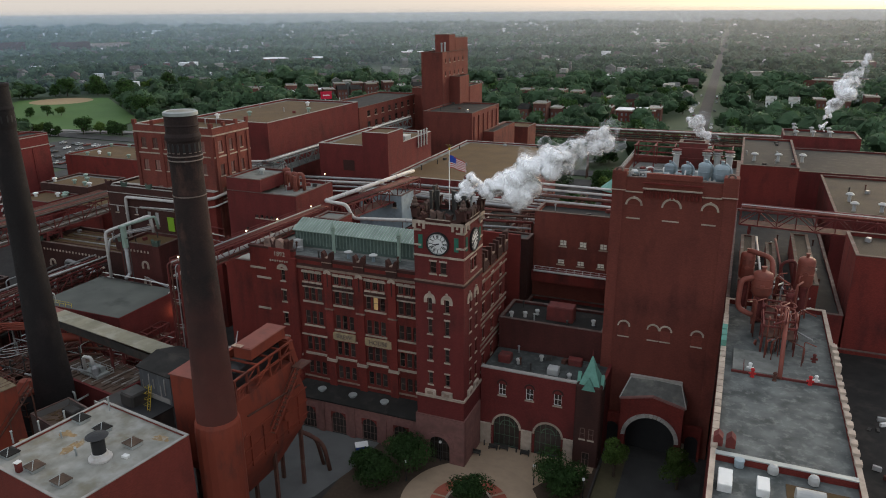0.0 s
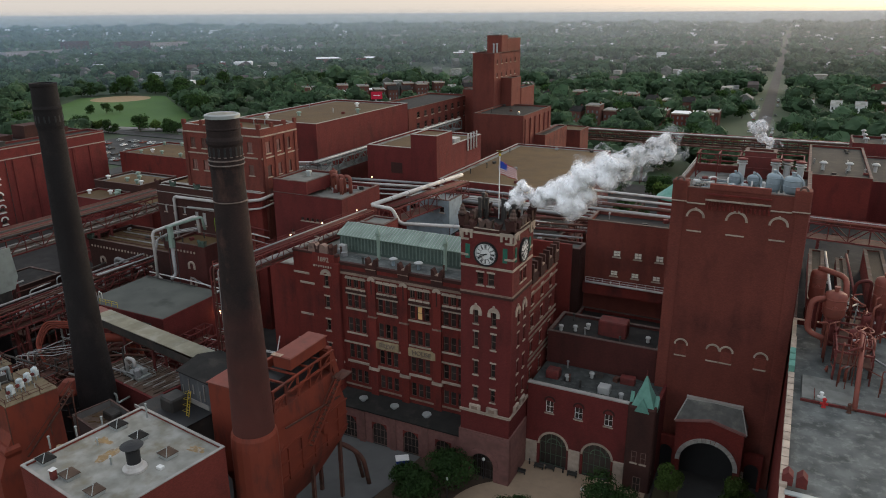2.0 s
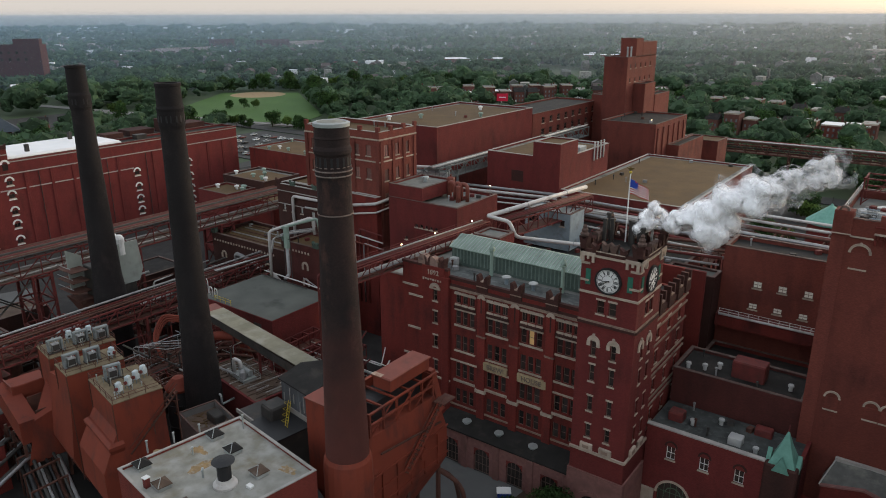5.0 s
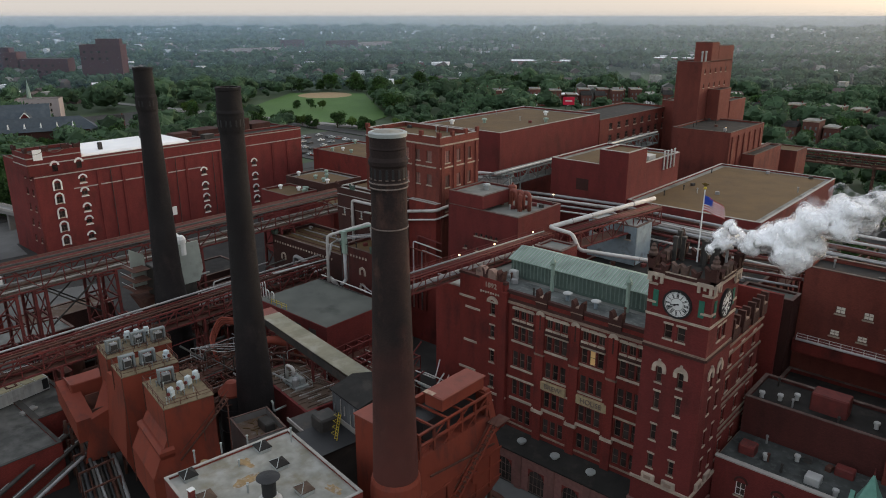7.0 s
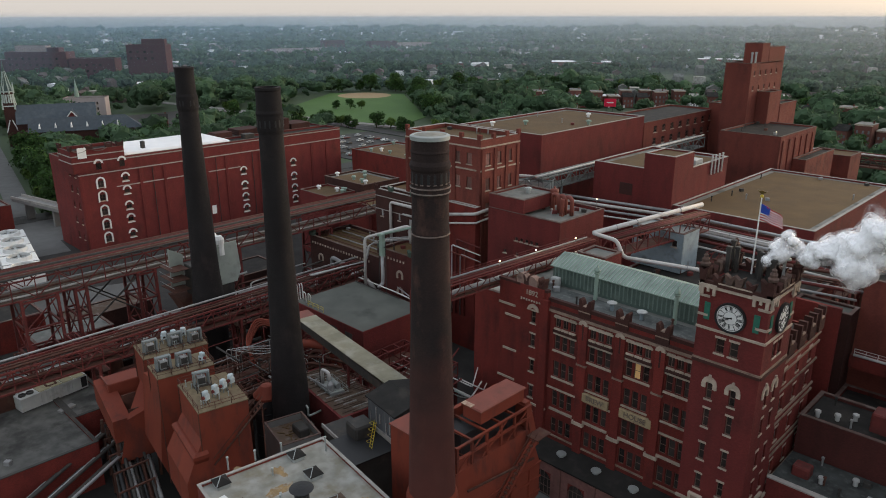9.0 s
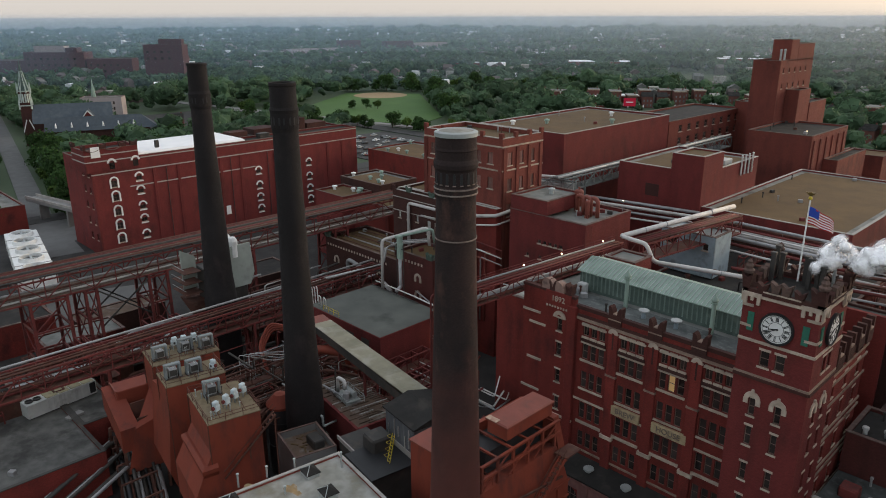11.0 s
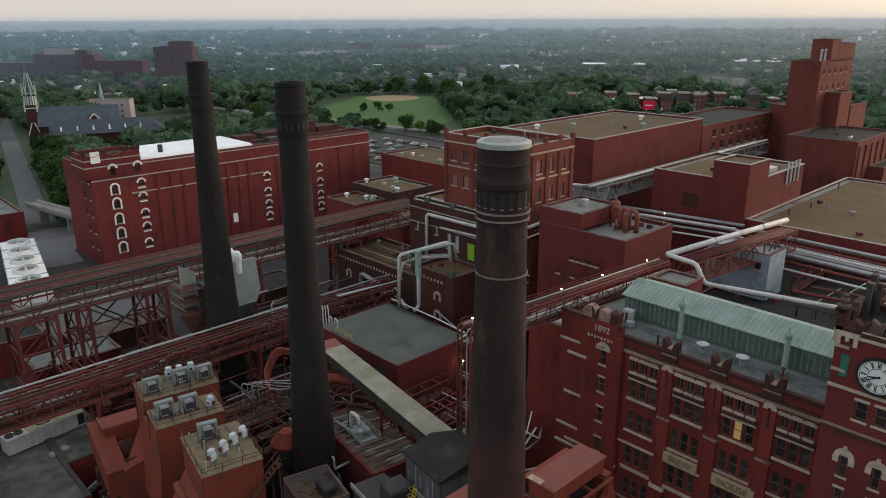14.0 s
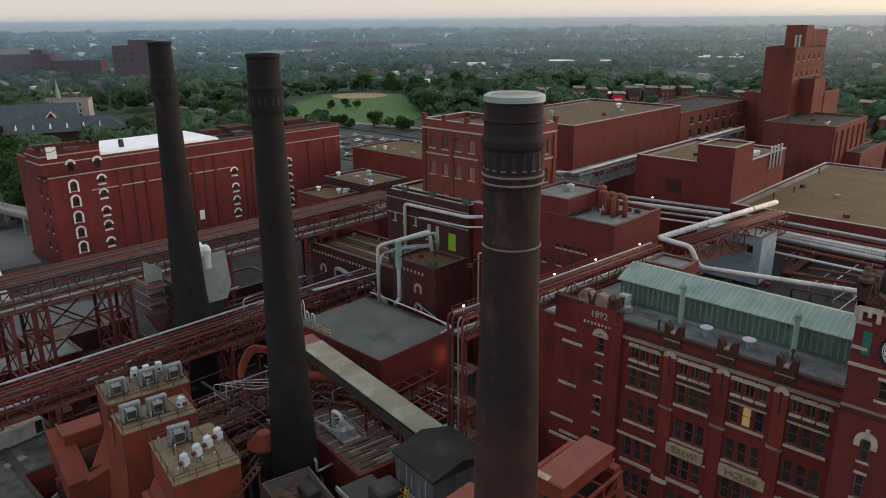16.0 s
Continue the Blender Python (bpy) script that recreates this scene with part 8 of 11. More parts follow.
for x in (0.6, 6.4):
    for y in (3, 15):
        part("leg", Shape().box(x - 0.25, x + 0.25, y - 0.25, y + 0.25, 0, 10), RED_STEEL, cs)
for k in range(16):
    x, y = _q.uniform(-150, -137), _q.uniform(92, 118)
    z = _q.uniform(8, 17)
    pipe("process_pipe", "pipe behind the red lattice bridge", [(x, y, 0.0), (x, y, z), (x + _q.uniform(-1, 1), y + _q.uniform(4, 12), z)], _q.choice((0.16, 0.22, 0.3)), _q.choice((RUST_STEEL, PIPE_GREY, PIPE_WHITE, DARK_STEEL)), 0.8, n=8)
vessel("rust_tank", "rusty brown storage tank", -146, 66, 0, 3.2, 11.0, RUST_STEEL, legs=False)
# low tan-roofed sheds behind the large bridge
for x, y, w, d, z, rm, wm in ((-196, 148, 14, 11, 20, ROOF_TAN, BRICK), (-182, 152, 16, 16, 19, ROOF_TAN, BRICK_OX), (-199, 160, 20, 15, 22, ROOF_TAN, BRICK_DARK), (-176, 170, 26, 14, 21, ROOF_GREY, BRICK_DARK), (-232, 198, 44, 24, 22, ROOF_TAN, BRICK_OX), (-186, 196, 34, 22, 24, ROOF_DARK, BRICK_OX), (-228, 226, 60, 26, 20, ROOF_GREY, BRICK_OX)):
    block("low_warehouse", "low brick warehouse with flat roof and vents", x, y, w, d, z, walls=wm, roof=rm, parapet=0.5)
_v = random.Random(5)
VENT = Shape().lathe([(0.45, 0), (0.45, 0.8), (0.8, 0.85), (0.75, 1.2), (0.0, 1.45)], (0, 0), 10)
vent_mesh = [VENT.mesh("roof_ventilator", COPPER), VENT.mesh("roof_ventilator", WHITE_PAINT)]
for x0, x1, y0, y1, z, n in ((-194, -183, 150, 158, 19.5, 5), (-198, -180, 162, 173, 21.5, 6), (-230, -190, 200, 221, 21.5, 12), (-184, -154, 198, 216, 23.5, 12), (-226, -170, 228, 250, 19.5, 14), (-146, -124, 176, 220, 42.3, 4)):
    for k in range(n):
        solid("roof_ventilator", vent_mesh[k % 3 == 0], None, "round metal ventilator on a flat roof", "ventilator", group="roof ventilators", at=pose(_v.uniform(x0, x1), _v.uniform(y0, y1), z))

# ---- yard between the two bridges ----
for k in range(16):
    x, z = -156.0 + k * 1.15, 3.0 + (k * 7 % 5) * 1.3
    pipe("yard_main", "dark lagged main through the yard", [(x, 30, z), (x, 58 + (k % 4) * 6, z), (x + 1.0, 60 + (k % 4) * 6, z + 2.0), (x + 1.0, 96 + (k % 3) * 8, z + 2.0)], (0.2, 0.35, 0.26, 0.45)[k % 4], (DARK_STEEL, RUST_STEEL, PIPE_GREY, DARK_STEEL, RED_STEEL)[k % 5], 1.5)
for x, y, w, d, z, rm, wm in ((-156.5, 62.5, 10, 9, 6.5, ROOF_DARK, BRICK_DARK), (-158, 98, 12, 20, 9.0, ROOF_DARK, BRICK_DARK), (-147, 40, 9, 8, 10.5, ROOF_DARK, RUST_STEEL), (-176, 60, 9, 16, 5.5, ROOF_GREY, BRICK_OX), (-180, 100, 12, 22, 8.0, ROOF_DARK, BRICK_DARK), (-125, 76, 8, 12, 8.5, ROOF_RUST, BRICK_DARK), (-214, 46, 20, 20, 6.0, ROOF_DARK, BRICK_DARK), (-193, 48, 12, 18, 7.5, ROOF_DARK, BRICK_OX), (-186, 70, 8, 20, 4.5, ROOF_RUST, BRICK_DARK)):
    block("yard_shed", "low dark shed in the pipe yard", x, y, w, d, z, walls=wm, roof=rm, parapet=0.2)
solid("pavement_lane", Shape().prism([(-302, 92), (-249.6, 80.9), (-248.4, 94.8), (-263.0, 96.6), (-263.0, 108.0), (-288, 108.0), (-300, 106)], 0.0, 0.07), COURT, "worn pale concrete lane beside the malt house", "pavement", kind="structure")
solid("pavement_yard", Shape().prism([(-211, 72), (-191, 68), (-188, 92), (-205, 99), (-211, 84)], 0.0, 0.08), COURT, "worn pale concrete yard beyond the large bridge", "pavement", kind="structure")
wl_ = thing("yard_wall", "low whitewashed wall in the yard", "wall", (-186, 76, 0), -12)
part("face", Shape().box(0, 34, 0, 0.4, 0, 2.6), COPING, wl_)
part("cap", Shape().box(-0.1, 34.1, -0.1, 0.5, 2.6, 2.75), GALV, wl_)
for k in range(7):
    truss("pipe_rack", "rust-red steel frame between the bridges", (-155.0, 44 + k * 9.5), (-137.0, 44 + k * 9.5), 7.5 + (k % 3), 9.5 + (k % 3), 1.6, bay=6.0, material=(RED_STEEL, RUST_STEEL)[k % 2], legs=(1, 9, 17), category="pipe rack", brace=0.2, chord=0.26)

# ---- odds and ends on the flat roofs ----
_o = random.Random(91)
BOX = [Shape().bevel(-0.5, 0.5, -0.4, 0.4, 0, 0.7, 0.06).mesh("roof_box", m) for m in (PIPE_GREY, RUST_STEEL, DARK_STEEL, RED_STEEL)]
STUB = [Shape().lathe([(0.14, 0), (0.14, 1.1), (0.24, 1.12), (0.2, 1.35), (0.0, 1.4)], (0, 0), 8).mesh("vent_stub", m) for m in (PIPE_GREY, RUST_STEEL, DARK_STEEL)]
for x0, x1, y0, y1, z, n in ((-134, -109, 123, 129.5, 21.8, 5), (-103, -86, 133, 146, 33.7, 10), (-76, -47, 106.5, 111, 31.0, 6), (-105, -84, 177, 202, 37.1, 3), (-148, -122, 173, 222, 42.3, 3), (-82, -55, 178, 232, 29.6, 10), (-103, -87, 244, 270, 37.6, 6),
                          (-33, -16, 118.5, 126, 19.5, 5), (-33, -15, 109.5, 117, 14.1, 5), (-33.5, -15.5, 127.6, 133, 15.4, 8), (-33, -16, 141, 146.5, 33.4, 4), (4, 19, 128, 188, 25.1, 12), (22, 44, 128, 140, 34.8, 6), (25, 50, 178, 212, 29.6, 8), (4, 15, 194, 230, 35.4, 8),
                          (-150, -120, 25, 50, 7.7, 10), (-76, -46, 122, 172, 23.7, 30), (-44, -36.5, 110, 131, 30.75, 8), (-160, -129, 128, 139, 16.5, 8), (-129, -108, 134, 145, 46.7, 5)):
    for k in range(n):
        a = pose(_o.uniform(x0, x1), _o.uniform(y0, y1), z, 0, 0, _o.uniform(0, 90))
        if k % 2:
            solid("roof_box", _o.choice(BOX), None, "small metal box standing on a flat roof", "roof box", group="roof boxes", at=a)
        else:
            solid("vent_stub", _o.choice(STUB), None, "short vent stub on a flat roof", "vent", group="roof vent stubs", at=a)

for k in range(3):
    pipe("drop_pipe", "thin white pipe dropping off the red bridge", [(-131.0 + k * 0.1, 101.6 + k * 0.5, 17.9), (-130.2 + k * 0.25, 101.2 + k * 0.45, 17.8), (-129.6 + k * 0.3, 100.8 + k * 0.4, 15.6), (-128.6 + k * 0.3, 100.4 + k * 0.4, 14.4), (-128.4 + k * 0.3, 100.2 + k * 0.4, 9.0)], 0.1, PIPE_WHITE, 0.6)
for x in (-124.2, -122.6):
    pipe("roof_bend", "white bent pipe at the edge of the grey roof", [(x, 98.6, 17.0), (x, 98.6, 19.0), (x + 1.4, 98.2, 19.0), (x + 1.4, 98.2, 17.0)], 0.1, PIPE_WHITE, 0.4)
pipe("roof_edge_pipe", "white pipe along the far edge of the grey roof", [(-124.6, 113.4, 18.0), (-112.0, 113.4, 17.8), (-103.2, 112.6, 17.8), (-103.2, 110.0, 17.4)], 0.13, PIPE_WHITE, 0.6)
pipe("roof_edge_pipe", "dark pipe on the grey roof", [(-124.6, 112.4, 17.4), (-110.0, 112.2, 17.4)], 0.13, DARK_STEEL, 0.6)
rail("yellow guard rail on the grey roof edge", [(-121.0, 97.4, 17.1), (-116.0, 97.4, 17.1)], YELLOW_PAINT)

# ---- roof plant of the tall block ----
for x, y, r, h in ((-7.9, 124.6, 0.85, 2.3), (-5.3, 125.2, 0.85, 2.2), (-2.4, 121.6, 1.0, 3.4), (0.1, 121.0, 1.2, 3.3)):
    v = vessel("roof_tank", "pale blue painted tank on the tall block", x, y, 46.2, r, h, PALE_BLUE)
    part("side_pipe", Shape().tube([(r + 0.2, -0.3, h * 0.2), (r + 0.2, -0.3, h * 0.8), (r * 0.3, -0.1, h + 0.25)], 0.2, 8, 0.5), PALE_BLUE, v, smooth=True)
for x, y in ((-7.4, 129.0), (-2.6, 129.4), (-1.0, 130.2), (0.9, 129.6)):
    t = thing("roof_stack", "grey ribbed roof stack with wide cap", "vent stack", (x, y, 46.2))
    part("pipe", Shape().lathe([(0.5, 0), (0.5, 3.0), (0.4, 3.0)], (0, 0), 14), MACHINE_GREY, t)
    for k in range(3):
        part("cap_ring", Shape().lathe([(0.45, 3.0 + k * 0.36), (0.8, 3.04 + k * 0.36), (0.8, 3.14 + k * 0.36), (0.45, 3.24 + k * 0.36)], (0, 0), 14), MACHINE_GREY if k < 2 else RED_STEEL, t)
head = block("head_house", "red brick head house with steel frame on the tall block", -7.4, 132.2, 4.6, 3.4, 50.6, z0=46.4, walls=RED_STEEL, roof=ROOF_DARK, parapet=0.3)
fr = thing("roof_gantry", "open red steel frame on the tall block roof", "gantry", (-14.6, 130.6, 46.2))
for u in (0.2, 3.4, 6.6, 12.6, 15.8):
    for v in (0.0, 4.2):
        part("steel_post", Shape().box(u - 0.1, u + 0.1, v - 0.1, v + 0.1, 0, 3.9), RED_STEEL, fr)
    part("cross_beam", Shape().box(u - 0.1, u + 0.1, 0, 4.2, 3.7, 3.9), RED_STEEL, fr)
for v in (0.0, 4.2):
    for z in (2.0, 3.75):
        part("steel_beam", Shape().box(0, 16.0, v - 0.1, v + 0.1, z, z + 0.2), RED_STEEL, fr)
    part("brace", Shape().bar((0.2, v, 0.2), (3.4, v, 3.6), 0.12), RED_STEEL, fr)
    part("brace", Shape().bar((15.8, v, 0.2), (12.6, v, 3.6), 0.12), RED_STEEL, fr)
_t = random.Random(8)
for k in range(34):
    x, y = _t.uniform(-14.2, -3.0), _t.uniform(118.6, 129)
    solid("plant_unit", Shape().bevel(-0.5, 0.5, -0.4, 0.4, 0, _t.uniform(0.4, 1.3), 0.12), _t.choice((WHITE_PAINT, MACHINE_GREY, PALE_BLUE, DARK_STEEL, RED_STEEL)), "small pale plant unit on the tall block", "plant unit", group="tall block plant", at=pose(x, y, 46.2, 0, 0, _t.uniform(0, 90)))
for k in range(8):
    y = 119 + k * 1.3
    pipe("roof_pipe", "pale pipe among the tanks on the tall block", [(-13.5, y, 46.6), (-9.0 + k * 1.2, y, 46.6), (-9.0 + k * 1.2, y + 1.0, 47.6)], 0.12, (PALE_BLUE, PIPE_WHITE)[k % 2], 0.4)
rail("thin rail along the roof edge of the tall block", [(-10.2, 117.9, 47.5), (-15.0, 117.9, 47.5), (-15.0, 135.5, 47.5)], GALV)
for dx in (0.0, 2.4):
    pipe("downpipe", "rain pipe on the side of the tall block", [(2.75, 119 + dx * 3, 46), (2.75, 119 + dx * 3, 27)], 0.12, RED_STEEL)

# ---- stills on the right-hand roof ----
SZ = 26.12
for x, y, r, h, m in ((5.4, 122.2, 1.1, 9.6, PINK_STEEL), (7.7, 117.0, 1.5, 8.4, PINK_STEEL), (13.8, 122.0, 1.25, 9.8, PINK_STEEL), (10.6, 112.0, 1.0, 5.2, RED_STEEL), (12.0, 117.0, 0.8, 5.6, RED_STEEL)):
    v = vessel("still_column", "salmon-red painted still vessel on tall legs", x, y, SZ, r, h, m, lift=0.5)
    part("skirt", Shape().lathe([(r * 0.5, 0.4), (r * 0.5, h * 0.42), (r * 0.75, h * 0.5), (r * 0.75, h * 0.55)], (0, 0), 12), RED_STEEL, v)
    part("manhole", Shape().tube([(0, -r - 0.25, h * 0.76), (0, -r + 0.1, h * 0.76)], 0.32, 10), m, v)
    part("gauge", Shape().lathe([(0.12, h * 0.8), (0.12, h * 0.8 + 0.3)], (r + 0.1, 0), 8), MACHINE_GREY, v)
pipe("still_pipe", "fat red still pipe bending between the vessels", [(5.4, 122.2, SZ + 9.4), (5.7, 122.0, SZ + 9.9), (8.9, 120.8, SZ + 9.4), (9.0, 118.0, SZ + 7.4)], 0.4, PINK_STEEL, 1.2, n=12)
pipe("still_pipe", "fat red still pipe looping down the side", [(6.6, 116.6, SZ + 7.4), (4.7, 115.6, SZ + 7.2), (4.6, 115.2, SZ + 2.6), (6.8, 114.2, SZ + 2.2)], 0.4, PINK_STEEL, 1.3, n=12)
pipe("still_pipe", "tall red riser beside the stills", [(10.4, 123.6, SZ), (10.4, 123.6, SZ + 8.0), (12.4, 123.6, SZ + 8.6), (12.4, 123.6, SZ)], 0.25, RED_STEEL, 1.2, n=10)
pipe("still_pipe", "red drain leg down to the roof", [(11.0, 109.2, SZ + 5.8), (10.7, 104.0, SZ + 4.4), (10.4, 98.4, SZ + 0.2)], 0.3, PINK_STEEL, 1.4, n=12)
sf = truss("steel_platform", "red steel platform frame round the stills", (10.2, 106.0), (10.2, 124.0), 28.6, 30.4, 4.2, bay=2.6, legs=(), category="platform", brace=0.13, chord=0.18)
for u in (0.2, 6.0, 12.0, 17.8):
    for s in (-2.1, 2.1):
        part("leg", Shape().box(u - 0.1, u + 0.1, s - 0.1, s + 0.1, SZ, 28.6), RED_STEEL, sf)
for k in range(56):
    x, y, z = _t.uniform(6.5, 13.5), _t.uniform(103, 122), SZ + _t.uniform(0.8, 7.5)
    pipe("still_pipe", "thin red pipe among the stills", [(x, y, SZ + 0.1), (x, y, z), (x + _t.uniform(-2, 2), y + _t.uniform(-3, 3), z)], _t.choice((0.07, 0.1, 0.15)), _t.choice((PINK_STEEL, RED_STEEL, PINK_STEEL, PIPE_GREY)), 0.3, n=7)
for k in range(4):
    z = SZ + 4.6 + k * 0.9
    solid("coil", arch_ring(0, 0, 1.0, 1.14, -0.07, 0.07, 18, span=(0, 360)), PINK_STEEL, "red pipe coil round the still", "coil", group="still coils", at=pose(11.2, 110.5, z - 1.4, 90, 0, 0))
sp = thing("roof_plinth", "raised grey roof plinth under the stills", "plinth", (4.6, 98.8, SZ - 0.1))
part("slab", Shape().bevel(0, 6.0, 0, 6.5, 0, 0.5, 0.05), ROOF_GREY, sp)
part("edge", Shape().box(-0.1, 12.5, -0.25, -0.05, 0, 0.4), RED_STEEL, sp)
rail("red guard rail in front of the stills", [(6.0, 98.4, SZ), (6.0, 100.6, SZ)], RED_STEEL)
for x, y, m, lab in ((7.1, 98.0, RED_PAINT, "small red post"), (6.8, 99.6, WHITE_PAINT, "white valve box"), (14.0, 98.4, RED_PAINT, "small red post"), (14.7, 98.9, WHITE_PAINT, "white valve box"), (9.8, 97.9, RUST_STEEL, "rusty pipe foot"), (14.9, 105.5, RED_STEEL, "red hydrant post")):
    t = thing("roof_valve", lab + " standing on the grey roof", "valve", (x, y, SZ), group="roof valves")
    part("body", Shape().lathe([(0.3, 0), (0.22, 0.2), (0.18, 0.9), (0.26, 0.95), (0.24, 1.15), (0.0, 1.3)], (0, 0), 10), m, t)
    part("flange", Shape().box(-0.45, 0.45, -0.12, 0.12, 0.35, 0.6), m, t)
# parapet blocks and copper ornaments of the still house
for k in range(22):
    y = 78.5 + k * 1.75
    if 103.5 < y < 110:
        continue
    part("coping_block", Shape().bevel(-0.12, 0.62, y - 60 - 0.8, y - 60 + 0.8, 26.92, 27.3, 0.06), STONE, rr)
for k in range(3):
    y = 104.6 + k * 2.1 - 60
    part("copper_crown", Shape().rings([[(x, y + a, z) for a, z in ((-0.6, 26.9), (0.6, 26.9), (0.85, 28.2), (0.3, 27.6), (0, 28.0), (-0.3, 27.6), (-0.85, 28.2))] for x in (0.55, -0.15)]), VERDIGRIS, rr, "pale green copper ornament")
for k in range(16):
    y = 80.0 + k * 2.0
    part("coping_block", Shape().bevel(14.0, 14.75, y - 60 - 0.5, y - 60 + 0.5, 26.92, 27.25 + (0.7 if 10 < k < 15 else 0), 0.06), STONE, rr)
part("cross_parapet", Shape().box(0.45, 14.1, 16.6, 17.1, 26.0, 26.9), BRICK_OX, rr)
part("cross_coping", Shape().box(0.45, 14.1, 16.5, 17.2, 26.9, 27.05), GALV, rr)
solid("roof_drum", Shape().lathe([(0.5, 0), (0.5, 0.7), (0.55, 0.7), (0.5, 0.85), (0.0, 0.9)], (0, 0), 16), PALE_BLUE, "round pale cover on the parapet", "cover", at=pose(5.9, 76.2, 26.2))
solid("roof_drum", Shape().lathe([(0.55, 0), (0.55, 0.5), (0.4, 0.85), (0.0, 1.0)], (0, 0), 16), MACHINE_GREY, "round grey ventilator by the parapet", "ventilator", at=pose(9.2, 76.3, 26.2))
solid("roof_drum", Shape().lathe([(0.55, 0), (0.55, 0.5), (0.4, 0.85), (0.0, 1.0)], (0, 0), 16), MACHINE_GREY, "round grey ventilator by the parapet", "ventilator", at=pose(13.0, 75.8, 26.2))
for x, y, w, d in ((4.6, 72.6, 0.7, 1.5), (8.2, 72.8, 0.6, 1.2)):
    solid("air_unit", Shape().bevel(-w, w, -d, d, 0, 0.9, 0.08), WHITE_PAINT, "white air unit on the lower roof", "air unit", at=pose(x, y, SZ))
solid("brown_deck", Shape().box(10.4, 17.0, 62.0, 74.8, SZ, SZ + 0.05), ROOF_TAN, "brown decked part of the roof", "deck")
dr = thing("roof_fan", "large grey fan drum lying on the brown deck", "fan", (12.2, 71.4, SZ))
part("drum", Shape().tube([(-1.2, 0, 1.0), (1.4, 0, 1.0)], 1.0, 20), MACHINE_GREY, dr)
part("motor", Shape().bevel(1.6, 2.6, -0.5, 0.5, 0.2, 1.4, 0.1), DARK_STEEL, dr)
for k in range(4):
    part("pipe", Shape().tube([(2.9 + k * 0.3, -1.2, 0.4), (2.9 + k * 0.3, 1.0, 0.8)], 0.13, 8), PALE_BLUE, dr)
part("foot", Shape().box(-1.2, 2.4, -0.9, 0.9, 0, 0.2), DARK_STEEL, dr)
ru = thing("red_dormer", "two red gabled roof boxes by the parapet", "dormer", (3.4, 78.2, 26.9))
for u in (-0.3, 1.0):
    part("box", Shape().rings([[(u, y, 0), (u + 1.0, y, 0), (u + 1.0, y, 1.0), (u + 0.5, y, 1.5), (u, y, 1.0)] for y in (1.2, 0.0)]), RED_STEEL, ru)
for k in range(40):
    x, y = _t.uniform(21.5, 30), _t.uniform(84, 106)
    solid("roof_debris", Shape().bevel(-0.5, 0.5, -0.2, 0.2, 0, _t.uniform(0.1, 0.6), 0.05), _t.choice((MACHINE_GREY, DARK_STEEL, WHITE_PAINT, RUST_STEEL)), "odd block lying on the low store roof", "debris", group="roof debris", at=pose(x, y, 18.95, 0, 0, _t.uniform(0, 180)))
# red pipe rack behind the stills
truss("pipe_bridge", "red lattice pipe bridge behind the stills", (4.0, 161.0), (46.0, 158.0), 30.0, 33.0, 3.6, bay=3.6, legs=(2, 22, 40))
for k in range(4):
    pipe("bridge_pipe", "red pipe on the bridge behind the stills", [(4.0, 160 + k * 0.8, 33.5), (46.0, 157 + k * 0.8, 33.5)], 0.24, (PINK_STEEL, RED_STEEL, PIPE_GREY, RED_STEEL)[k])
for k in range(3):
    pipe("long_pipe", "white pipe running north past the tall block", [(8.5 + k * 3.6, 128, 27.0), (7.5 + k * 3.6, 160, 27.4)], 0.22, (PIPE_WHITE, RED_STEEL, PIPE_WHITE)[k])
for x, y, w, d, z in ((4.6, 128.5, 2.4, 28.0, 28.6), (9.2, 130.0, 1.6, 26.0, 27.6), (13.6, 128.0, 3.0, 30.0, 29.4)):
    block("roof_ridge", "long low red brick ridge on the link block roof", x, y, w, d, z, z0=25.1, walls=BRICK_OX, roof=ROOF_BROWN_DARK, parapet=0.15, coping_mat=ROOF_RUST)
block("tank_store", "low brick store with grey flat roof", 18.5, 232.0, 28.0, 40.0, 27.4, walls=BRICK, roof=ROOF_DARK, parapet=0.4)
block("link_block", "low dark block north of the stills", 3.0, 126.0, 17.5, 64.0, 25.5, walls=BRICK_OX, roof=ROOF_DARK, parapet=0.4)
for x, y, z, n in ((27, 180, 29.7, 4), (6, 200, 35.7, 3), (20, 284, 29.5, 7)):
    for k in range(n):
        t = thing("roof_cowl", "grey mushroom cowl on a flat roof", "cowl", (x + (k % 3) * 5.5, y + (k // 3) * 6 + k, z), group="roof cowls")
        part("pipe", Shape().lathe([(0.4, 0), (0.35, 1.6)], (0, 0), 10), MACHINE_GREY, t)
        part("cap", Shape().lathe([(0.9, 1.6), (0.95, 1.75), (0.5, 2.1), (0.0, 2.2)], (0, 0), 12), MACHINE_GREY, t)

# walkway and clutter in front of the fermenting block
wk = thing("walkway", "long steel walkway with white rail on the red block", "walkway", (-34.0, 139.0, 22.0))
part("deck", Shape().box(0, 19.0, -1.3, 0.9, 0, 0.15), RED_STEEL, wk)
part("fascia", Shape().box(0, 19.0, -1.35, -1.25, -2.0, 0.0), BRICK_OX, wk)
rail("white guard rail of the walkway", [(-33.5, 137.9, 22.15), (-15.5, 137.9, 22.15)], WHITE_PAINT)
pipe("walkway_pipe", "white pipe along the walkway", [(-33.5, 137.6, 22.3), (-15.5, 137.6, 22.3)], 0.22, PIPE_WHITE)
gr = block("annex_house", "dark red brick annex with grey-green flat roof behind the tower", -43.0, 135.6, 8.65, 4.3, 29.2, walls=BRICK_DARK, roof=ROOF_SMOOTH, parapet=0.3)
